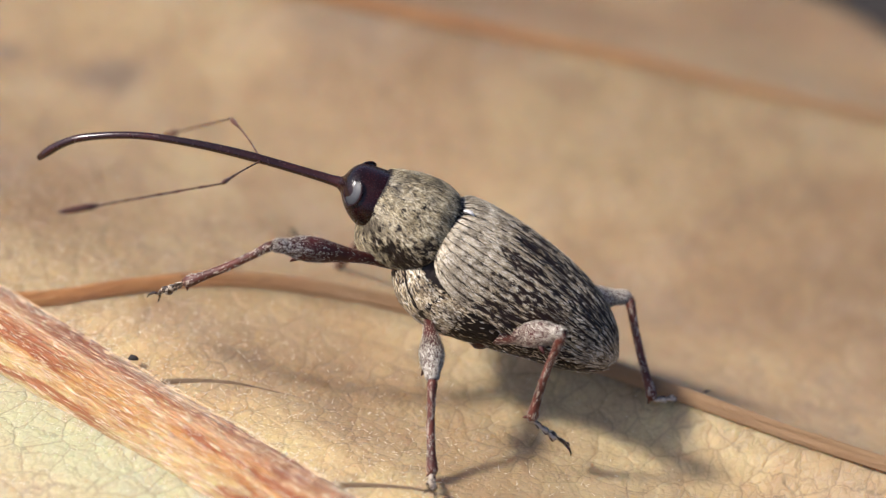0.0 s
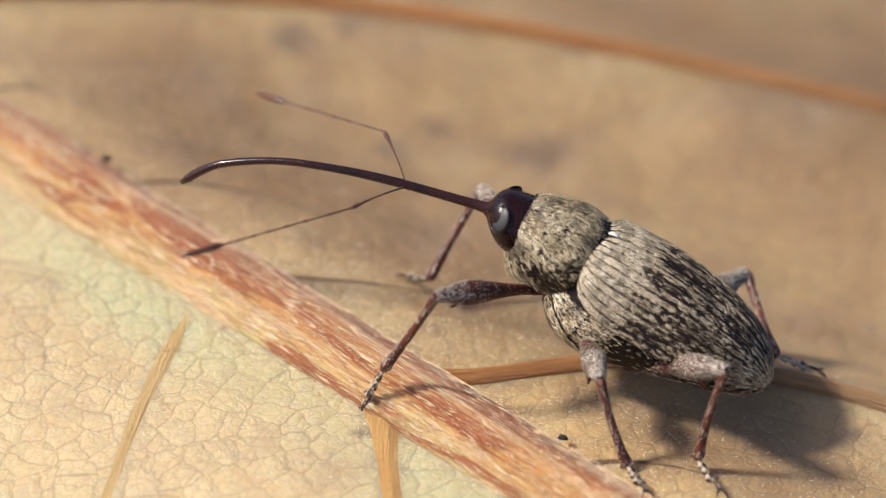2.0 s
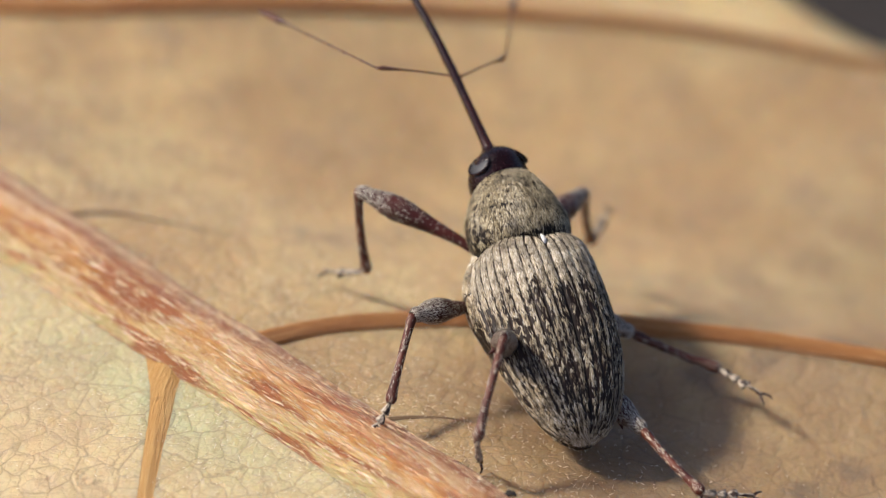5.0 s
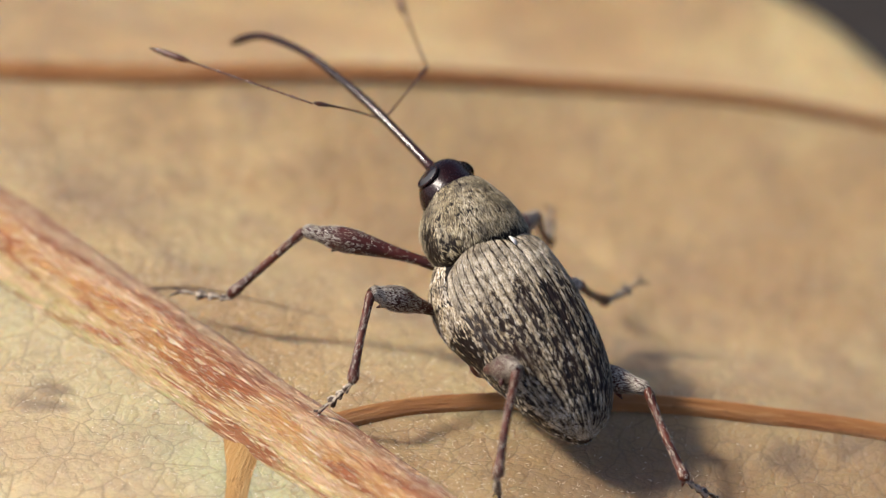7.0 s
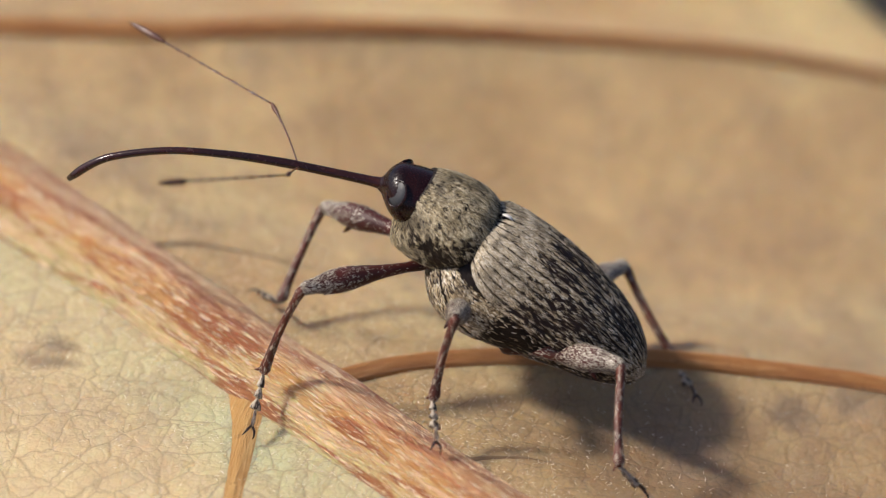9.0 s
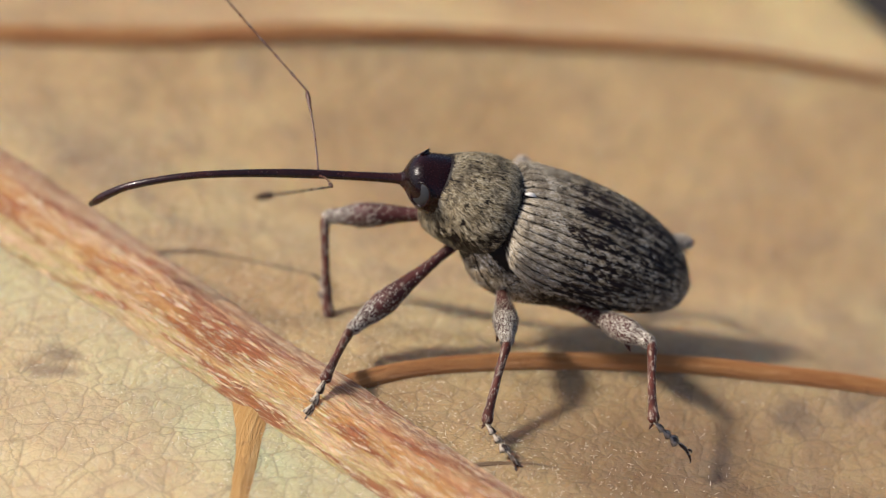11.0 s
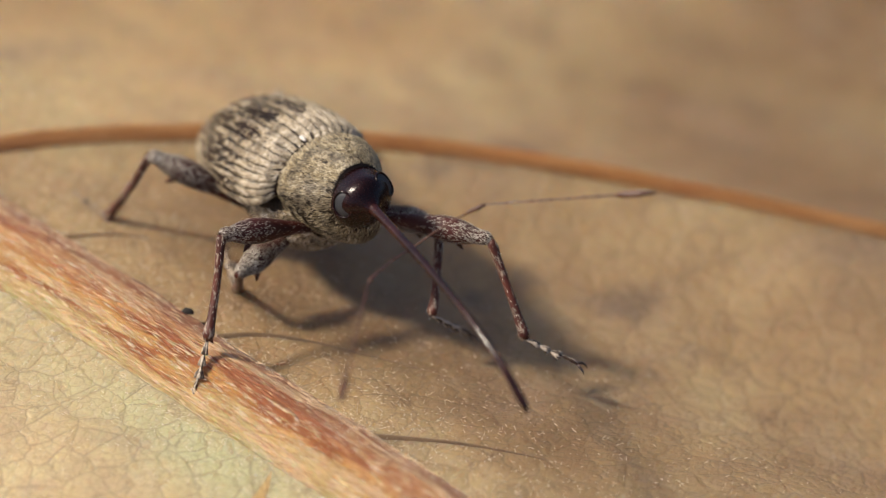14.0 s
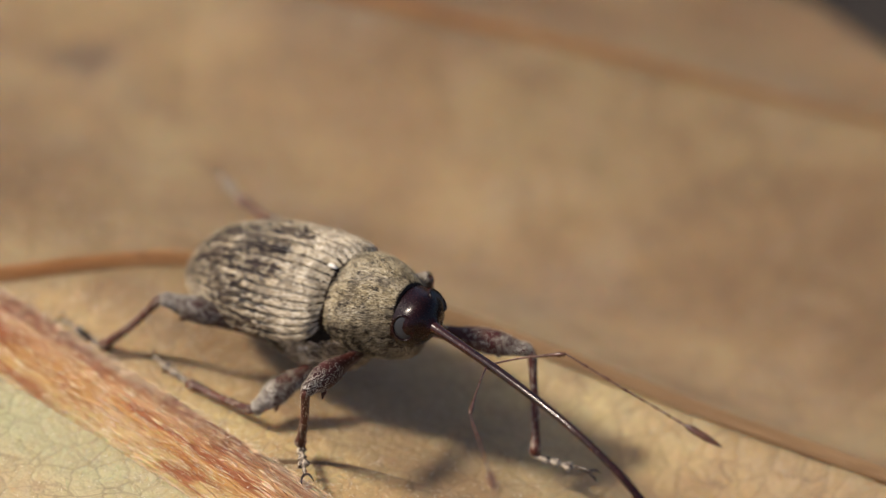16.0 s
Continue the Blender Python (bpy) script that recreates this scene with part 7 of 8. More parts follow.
    walk(legs["fore", "right"][2], [
        (0.00, aim(0.88, -3.85, -5.12, 2.40, -3.78, -4.65)),
        (0.25, aim(1.89, -4.16, -4.03, 3.18, -5.10, -4.18)),
        (0.50, aim(2.74, -3.93, -2.66, 3.03, -5.36, -3.33)),
        (0.75, aim(1.65, -4.25, -2.92, 1.99, -5.77, -3.29)),
        (1.00, aim(0.56, -4.43, -2.89, 0.92, -5.98, -2.95)),
        (1.25, aim(2.27, -2.95, -3.60, 2.80, -4.37, -4.10)),
        (1.50, aim(3.77, -1.16, -3.57, 4.43, -2.32, -4.44)),
        (1.75, aim(3.34, -1.00, -3.62, 3.98, -2.09, -4.61)),
        (2.00, aim(2.89, -0.92, -3.57, 3.52, -1.92, -4.66)),
        (2.25, aim(2.81, -1.04, -3.57, 3.48, -2.06, -4.60)),
        (2.50, aim(2.76, -1.17, -3.57, 3.46, -2.23, -4.54)),
        (2.75, aim(2.80, -1.20, -3.56, 3.50, -2.25, -4.53)),
        (3.00, aim(2.80, -1.20, -3.56, 3.51, -2.25, -4.53)),
        (3.25, aim(1.97, -0.53, -4.03, 2.53, -1.38, -5.27)),
        (3.50, aim(1.07, 0.23, -3.96, 1.46, -0.36, -5.40)),
        (3.75, aim(1.12, -1.90, -4.54, 1.71, -3.06, -5.47)),
        (4.00, aim(1.68, -3.82, -4.12, 2.35, -5.25, -4.32)),
        (4.25, aim(1.99, -4.03, -4.01, 2.47, -5.55, -4.06)),
        (4.50, aim(2.18, -4.29, -3.84, 2.41, -5.88, -3.72)),
        (4.75, aim(1.96, -4.18, -3.88, 2.68, -5.60, -4.02)),
        (5.00, aim(1.90, -4.08, -3.86, 3.01, -5.17, -4.23)),
        (5.20, aim(1.35, -4.67, -3.00, 2.55, -5.65, -3.38)),
        (5.72, aim(1.52, -4.84, -3.00, 2.74, -5.81, -3.33)),
        (6.25, aim(1.59, -4.95, -3.03, 2.82, -5.94, -3.34)),
        (6.78, aim(1.62, -5.02, -3.12, 2.83, -6.01, -3.42)),
        (7.30, aim(1.63, -5.05, -3.21, 2.84, -6.06, -3.51)),
        (7.50, aim(1.51, -4.85, -3.56, 2.71, -5.85, -3.93)),
        (7.75, aim(1.73, -5.06, -3.35, 2.13, -6.55, -3.77)),
        (8.00, aim(2.11, -4.95, -3.35, 1.59, -6.41, -3.77)),
        (8.25, aim(2.43, -2.82, -4.85, 2.43, -4.20, -5.65)),
        (8.50, aim(2.41, -0.52, -4.73, 2.88, -1.67, -5.73)),
        (8.70, aim(2.36, -0.61, -4.75, 2.80, -1.77, -5.75)),
        (9.22, aim(2.29, -0.30, -4.77, 2.70, -1.60, -5.61)),
        (9.75, aim(2.20, 0.03, -4.75, 2.51, -1.37, -5.44)),
        (10.28, aim(2.11, 0.42, -4.68, 2.34, -1.06, -5.20)),
        (10.80, aim(2.08, 0.92, -4.51, 2.28, -0.63, -4.85)),
        (11.00, aim(2.13, 1.04, -4.44, 2.36, -0.51, -4.80)),
        (11.25, aim(2.15, 1.00, -4.46, 2.37, -0.55, -4.79)),
        (11.50, aim(2.20, 0.93, -4.46, 2.40, -0.62, -4.77)),
        (11.75, aim(2.26, 0.31, -4.67, 2.39, -1.27, -4.85)),
        (12.00, aim(2.17, -0.28, -4.60, 2.21, -1.88, -4.68)),
        (12.25, aim(3.16, 0.18, -4.44, 4.06, -0.68, -5.43)),
        (12.50, aim(3.95, 0.57, -4.18, 4.96, 1.12, -5.29)),
        (12.75, aim(4.25, -0.33, -4.05, 5.54, -0.25, -4.99)),
        (13.00, aim(4.36, -1.18, -3.81, 5.78, -1.54, -4.45)),
        (13.25, aim(3.87, -2.53, -3.00, 4.17, -3.51, -4.23)),
        (13.50, aim(3.03, -3.61, -1.88, 2.03, -4.46, -2.79)),
        (13.75, aim(2.48, -4.04, -1.68, 2.12, -5.07, -2.85)),
        (14.00, aim(1.84, -4.46, -1.40, 2.15, -5.51, -2.57)),
        (14.25, aim(1.05, -4.77, -1.28, 1.33, -5.86, -2.40)),
        (14.50, aim(0.21, -4.87, -1.24, 0.44, -6.01, -2.34)),
        (14.75, aim(0.94, -4.85, -1.94, 1.89, -5.90, -2.70)),
        (15.00, aim(1.62, -4.66, -2.65, 3.03, -5.37, -2.88)),
        (15.25, aim(1.50, -4.82, -1.99, 2.01, -5.64, -3.26)),
        (15.50, aim(1.40, -4.85, -1.23, 0.64, -5.24, -2.58)),
        (15.75, aim(0.79, -4.12, -1.81, 1.16, -5.35, -2.77)),
        (16.00, aim(0.20, -3.06, -1.79, 1.36, -4.15, -1.63)),
    ])
    walk(legs["middle", "right"][0], [
        (0.00, aim(-0.50, -0.60, -1.42, -0.40, -2.95, -1.37)),
        (0.25, aim(-0.50, -0.60, -1.42, -0.44, -2.95, -1.39)),
        (0.50, aim(-0.50, -0.60, -1.42, -0.49, -2.95, -1.38)),
        (0.75, aim(-0.50, -0.60, -1.42, -0.08, -2.91, -1.44)),
        (1.00, aim(-0.50, -0.60, -1.42, 0.30, -2.81, -1.40)),
        (1.25, aim(-0.50, -0.60, -1.42, 0.30, -2.81, -1.34)),
        (1.50, aim(-0.50, -0.60, -1.42, 0.27, -2.81, -1.27)),
        (1.75, aim(-0.50, -0.60, -1.42, -0.10, -2.91, -1.22)),
        (2.00, aim(-0.50, -0.60, -1.42, -0.47, -2.93, -1.15)),
        (2.25, aim(-0.50, -0.60, -1.42, -0.51, -2.95, -1.28)),
        (2.50, aim(-0.50, -0.60, -1.42, -0.51, -2.95, -1.41)),
        (2.75, aim(-0.50, -0.60, -1.42, -0.46, -2.95, -1.45)),
        (3.00, aim(-0.50, -0.60, -1.42, -0.45, -2.95, -1.48)),
        (3.25, aim(-0.50, -0.60, -1.42, -0.59, -2.95, -1.42)),
        (3.50, aim(-0.50, -0.60, -1.42, -0.72, -2.94, -1.34)),
        (3.75, aim(-0.50, -0.60, -1.42, -0.70, -2.94, -1.36)),
        (4.00, aim(-0.50, -0.60, -1.42, -0.42, -2.95, -1.39)),
        (4.25, aim(-0.50, -0.60, -1.42, -0.87, -2.92, -1.44)),
        (4.50, aim(-0.50, -0.60, -1.42, -1.43, -2.76, -1.45)),
        (4.75, aim(-0.50, -0.60, -1.42, -1.86, -2.51, -1.25)),
        (5.00, aim(-0.50, -0.60, -1.42, -1.72, -2.58, -1.06)),
        (5.20, aim(-0.50, -0.60, -1.42, -1.13, -2.85, -1.17)),
        (5.72, aim(-0.50, -0.60, -1.42, -1.24, -2.83, -1.38)),
        (6.25, aim(-0.50, -0.60, -1.42, -0.91, -2.91, -1.38)),
        (6.78, aim(-0.50, -0.60, -1.42, -0.64, -2.92, -1.09)),
        (7.30, aim(-0.50, -0.60, -1.42, -0.56, -2.87, -0.81)),
        (7.50, aim(-0.50, -0.60, -1.42, -0.58, -2.90, -0.93)),
        (7.75, aim(-0.50, -0.60, -1.42, -0.68, -2.93, -1.20)),
        (8.00, aim(-0.50, -0.60, -1.42, -0.76, -2.93, -1.55)),
        (8.25, aim(-0.50, -0.60, -1.42, -0.39, -2.91, -1.82)),
        (8.50, aim(-0.50, -0.60, -1.42, -0.15, -2.89, -1.80)),
        (8.70, aim(-0.50, -0.60, -1.42, -0.24, -2.92, -1.66)),
        (9.22, aim(-0.50, -0.60, -1.42, -0.43, -2.94, -1.59)),
        (9.75, aim(-0.50, -0.60, -1.42, -0.69, -2.94, -1.55)),
        (10.28, aim(-0.50, -0.60, -1.42, -0.94, -2.91, -1.52)),
        (10.80, aim(-0.50, -0.60, -1.42, -1.05, -2.88, -1.52)),
        (11.00, aim(-0.50, -0.60, -1.42, -1.02, -2.89, -1.50)),
        (11.25, aim(-0.50, -0.60, -1.42, -1.02, -2.89, -1.52)),
        (11.50, aim(-0.50, -0.60, -1.42, -0.99, -2.90, -1.52)),
        (11.75, aim(-0.50, -0.60, -1.42, -0.17, -2.72, -2.38)),
        (12.00, aim(-0.50, -0.60, -1.42, 0.55, -1.98, -3.01)),
        (12.25, aim(-0.50, -0.60, -1.42, 1.43, -1.19, -2.63)),
        (12.50, aim(-0.50, -0.60, -1.42, 1.77, -0.27, -1.93)),
        (12.75, aim(-0.50, -0.60, -1.42, 1.68, -1.33, -1.91)),
        (13.00, aim(-0.50, -0.60, -1.42, 1.14, -2.26, -1.74)),
        (13.25, aim(-0.50, -0.60, -1.42, 0.64, -2.61, -1.86)),
        (13.50, aim(-0.50, -0.60, -1.42, 0.23, -2.78, -1.89)),
        (13.75, aim(-0.50, -0.60, -1.42, 0.37, -2.78, -1.50)),
        (14.00, aim(-0.50, -0.60, -1.42, 0.45, -2.71, -1.04)),
        (14.25, aim(-0.50, -0.60, -1.42, 0.24, -2.79, -1.00)),
        (14.50, aim(-0.50, -0.60, -1.42, -0.06, -2.87, -1.00)),
        (14.75, aim(-0.50, -0.60, -1.42, -0.40, -2.94, -1.30)),
        (15.00, aim(-0.50, -0.60, -1.42, -0.79, -2.93, -1.55)),
        (15.25, aim(-0.50, -0.60, -1.42, -0.31, -2.94, -1.40)),
        (15.50, aim(-0.50, -0.60, -1.42, 0.17, -2.84, -1.19)),
        (15.75, aim(-0.50, -0.60, -1.42, -0.44, -2.94, -1.18)),
        (16.00, aim(-0.50, -0.60, -1.42, -1.11, -2.87, -1.27)),
    ])
    walk(legs["middle", "right"][1], [
        (0.00, aim(-0.40, -2.95, -1.37, 0.00, -3.51, -3.35)),
        (0.25, aim(-0.44, -2.95, -1.39, 0.19, -3.66, -3.26)),
        (0.50, aim(-0.49, -2.95, -1.38, 0.34, -3.79, -3.12)),
        (0.75, aim(-0.08, -2.91, -1.44, -0.08, -4.31, -3.01)),
        (1.00, aim(0.30, -2.81, -1.40, -0.45, -4.43, -2.51)),
        (1.25, aim(0.30, -2.81, -1.34, -0.39, -4.31, -2.64)),
        (1.50, aim(0.27, -2.81, -1.27, -0.34, -4.21, -2.72)),
        (1.75, aim(-0.10, -2.91, -1.22, -0.15, -4.19, -2.88)),
        (2.00, aim(-0.47, -2.93, -1.15, 0.07, -4.04, -2.85)),
        (2.25, aim(-0.51, -2.95, -1.28, 0.29, -3.99, -2.92)),
        (2.50, aim(-0.51, -2.95, -1.41, 0.52, -3.91, -2.97)),
        (2.75, aim(-0.46, -2.95, -1.45, 0.66, -3.81, -3.00)),
        (3.00, aim(-0.45, -2.95, -1.48, 0.77, -3.69, -3.02)),
        (3.25, aim(-0.59, -2.95, -1.42, 0.32, -4.19, -2.84)),
        (3.50, aim(-0.72, -2.94, -1.34, -0.14, -4.56, -2.54)),
        (3.75, aim(-0.70, -2.94, -1.36, -1.47, -4.51, -2.53)),
        (4.00, aim(-0.42, -2.95, -1.39, -2.29, -3.72, -1.95)),
        (4.25, aim(-0.87, -2.92, -1.44, -2.74, -3.82, -1.76)),
        (4.50, aim(-1.43, -2.76, -1.45, -3.26, -3.78, -1.53)),
        (4.75, aim(-1.86, -2.51, -1.25, -3.22, -4.10, -1.12)),
        (5.00, aim(-1.72, -2.58, -1.06, -2.96, -4.24, -0.75)),
        (5.20, aim(-1.13, -2.85, -1.17, -2.54, -4.41, -1.17)),
        (5.72, aim(-1.24, -2.83, -1.38, -2.13, -4.73, -1.52)),
        (6.25, aim(-0.91, -2.91, -1.38, -1.56, -4.84, -1.91)),
        (6.78, aim(-0.64, -2.92, -1.09, -0.90, -4.71, -2.16)),
        (7.30, aim(-0.56, -2.87, -0.81, -0.35, -4.44, -2.20)),
        (7.50, aim(-0.58, -2.90, -0.93, -0.42, -4.31, -2.48)),
        (7.75, aim(-0.68, -2.93, -1.20, -0.53, -4.59, -2.48)),
        (8.00, aim(-0.76, -2.93, -1.55, -0.53, -4.66, -2.72)),
        (8.25, aim(-0.39, -2.91, -1.82, -0.49, -4.63, -3.03)),
        (8.50, aim(-0.15, -2.89, -1.80, -0.60, -4.56, -3.00)),
        (8.70, aim(-0.24, -2.92, -1.66, -0.17, -4.09, -3.40)),
        (9.22, aim(-0.43, -2.94, -1.59, -0.36, -3.97, -3.42)),
        (9.75, aim(-0.69, -2.94, -1.55, -0.64, -3.80, -3.46)),
        (10.28, aim(-0.94, -2.91, -1.52, -0.88, -3.59, -3.50)),
        (10.80, aim(-1.05, -2.88, -1.52, -0.90, -3.37, -3.55)),
        (11.00, aim(-1.02, -2.89, -1.50, -0.90, -3.35, -3.54)),
        (11.25, aim(-1.02, -2.89, -1.52, -0.83, -3.28, -3.57)),
        (11.50, aim(-0.99, -2.90, -1.52, -0.72, -3.25, -3.57)),
        (11.75, aim(-0.17, -2.72, -2.38, 0.10, -1.75, -4.23)),
        (12.00, aim(0.55, -1.98, -3.01, 0.73, -0.09, -3.91)),
        (12.25, aim(1.43, -1.19, -2.63, 0.41, -0.21, -4.18)),
        (12.50, aim(1.77, -0.27, -1.93, 0.29, -0.90, -3.27)),
        (12.75, aim(1.68, -1.33, -1.91, -0.00, -1.74, -3.09)),
        (13.00, aim(1.14, -2.26, -1.74, -0.71, -2.34, -2.75)),
        (13.25, aim(0.64, -2.61, -1.86, -1.25, -2.16, -2.65)),
        (13.50, aim(0.23, -2.78, -1.89, -1.57, -1.96, -2.58)),
        (13.75, aim(0.37, -2.78, -1.50, -1.36, -2.09, -2.47)),
        (14.00, aim(0.45, -2.71, -1.04, -1.21, -2.29, -2.24)),
        (14.25, aim(0.24, -2.79, -1.00, -1.39, -2.30, -2.23)),
        (14.50, aim(-0.06, -2.87, -1.00, -1.63, -2.21, -2.23)),
        (14.75, aim(-0.40, -2.94, -1.30, -2.42, -2.69, -1.81)),
        (15.00, aim(-0.79, -2.93, -1.55, -2.85, -3.16, -1.25)),
        (15.25, aim(-0.31, -2.94, -1.40, -2.37, -2.80, -1.74)),
        (15.50, aim(0.17, -2.84, -1.19, -1.63, -2.38, -2.19)),
        (15.75, aim(-0.44, -2.94, -1.18, -2.47, -2.65, -1.66)),
        (16.00, aim(-1.11, -2.87, -1.27, -3.20, -2.69, -1.17)),
    ])
    walk(legs["middle", "right"][2], [
        (0.00, aim(0.00, -3.51, -3.35, 0.59, -4.87, -3.60)),
        (0.25, aim(0.19, -3.66, -3.26, 0.62, -5.09, -3.37)),
        (0.50, aim(0.34, -3.79, -3.12, 0.60, -5.27, -3.10)),
        (0.75, aim(-0.08, -4.31, -3.01, -0.82, -5.57, -2.65)),
        (1.00, aim(-0.45, -4.43, -2.51, -1.81, -4.82, -2.03)),
        (1.25, aim(-0.39, -4.31, -2.64, -1.79, -4.59, -2.16)),
        (1.50, aim(-0.34, -4.21, -2.72, -1.76, -4.36, -2.22)),
        (1.75, aim(-0.15, -4.19, -2.88, -1.55, -4.29, -2.37)),
        (2.00, aim(0.07, -4.04, -2.85, -1.35, -4.10, -2.32)),
        (2.25, aim(0.29, -3.99, -2.92, -1.09, -4.24, -2.38)),
        (2.50, aim(0.52, -3.91, -2.97, -0.81, -4.35, -2.43)),
        (2.75, aim(0.66, -3.81, -3.00, -0.59, -4.45, -2.47)),
        (3.00, aim(0.77, -3.69, -3.02, -0.37, -4.51, -2.52)),
        (3.25, aim(0.32, -4.19, -2.84, -1.05, -3.92, -2.29)),
        (3.50, aim(-0.14, -4.56, -2.54, -1.03, -3.37, -2.30)),
        (3.75, aim(-1.47, -4.51, -2.53, -2.67, -3.74, -2.04)),
        (4.00, aim(-2.29, -3.72, -1.95, -3.65, -3.51, -1.34)),
        (4.25, aim(-2.74, -3.82, -1.76, -4.16, -3.83, -1.27)),
        (4.50, aim(-3.26, -3.78, -1.53, -4.70, -3.98, -1.15)),
        (4.75, aim(-3.22, -4.10, -1.12, -4.58, -4.47, -0.58)),
        (5.00, aim(-2.96, -4.24, -0.75, -4.34, -4.92, -0.06)),
        (5.20, aim(-2.54, -4.41, -1.17, -3.90, -4.63, -0.56)),
        (5.72, aim(-2.13, -4.73, -1.52, -3.33, -5.42, -0.93)),
        (6.25, aim(-1.56, -4.84, -1.91, -2.24, -6.10, -1.44)),
        (6.78, aim(-0.90, -4.71, -2.16, -0.88, -6.19, -1.92)),
        (7.30, aim(-0.35, -4.44, -2.20, 0.14, -5.85, -2.13)),
        (7.50, aim(-0.42, -4.31, -2.48, 0.07, -5.72, -2.51)),
        (7.75, aim(-0.53, -4.59, -2.48, -0.52, -6.07, -2.23)),
        (8.00, aim(-0.53, -4.66, -2.72, -0.97, -6.04, -2.30)),
        (8.25, aim(-0.49, -4.63, -3.03, -1.16, -5.87, -2.52)),
        (8.50, aim(-0.60, -4.56, -3.00, -1.49, -5.58, -2.37)),
        (8.70, aim(-0.17, -4.09, -3.40, -0.97, -5.20, -2.80)),
        (9.22, aim(-0.36, -3.97, -3.42, -1.10, -5.25, -3.20)),
        (9.75, aim(-0.64, -3.80, -3.46, -1.20, -5.15, -3.78)),
        (10.28, aim(-0.88, -3.59, -3.50, -1.15, -4.81, -4.33)),
        (10.80, aim(-0.90, -3.37, -3.55, -0.89, -4.40, -4.64)),
        (11.00, aim(-0.90, -3.35, -3.54, -0.73, -4.32, -4.67)),
        (11.25, aim(-0.83, -3.28, -3.57, -0.80, -4.36, -4.61)),
        (11.50, aim(-0.72, -3.25, -3.57, -0.82, -4.42, -4.51)),
        (11.75, aim(0.10, -1.75, -4.23, -0.29, -3.14, -4.63)),
        (12.00, aim(0.73, -0.09, -3.91, 0.10, -1.45, -3.72)),
        (12.25, aim(0.41, -0.21, -4.18, -0.41, -1.45, -3.94)),
        (12.50, aim(0.29, -0.90, -3.27, -0.71, -1.97, -2.92)),
        (12.75, aim(-0.00, -1.74, -3.09, -1.22, -2.46, -2.61)),
        (13.00, aim(-0.71, -2.34, -2.75, -2.06, -2.64, -2.19)),
        (13.25, aim(-1.25, -2.16, -2.65, -2.62, -2.24, -2.07)),
        (13.50, aim(-1.57, -1.96, -2.58, -2.97, -1.81, -2.05)),
        (13.75, aim(-1.36, -2.09, -2.47, -2.72, -1.76, -1.95)),
        (14.00, aim(-1.21, -2.29, -2.24, -2.51, -1.75, -1.71)),
        (14.25, aim(-1.39, -2.30, -2.23, -2.64, -1.65, -1.74)),
        (14.50, aim(-1.63, -2.21, -2.23, -2.84, -1.46, -1.75)),
        (14.75, aim(-2.42, -2.69, -1.81, -3.76, -2.18, -1.37)),
        (15.00, aim(-2.85, -3.16, -1.25, -4.28, -2.90, -0.86)),
        (15.25, aim(-2.37, -2.80, -1.74, -3.77, -2.52, -1.27)),
        (15.50, aim(-1.63, -2.38, -2.19, -2.99, -2.08, -1.67)),
        (15.75, aim(-2.47, -2.65, -1.66, -3.89, -2.33, -1.28)),
        (16.00, aim(-3.20, -2.69, -1.17, -4.64, -2.35, -0.92)),
    ])
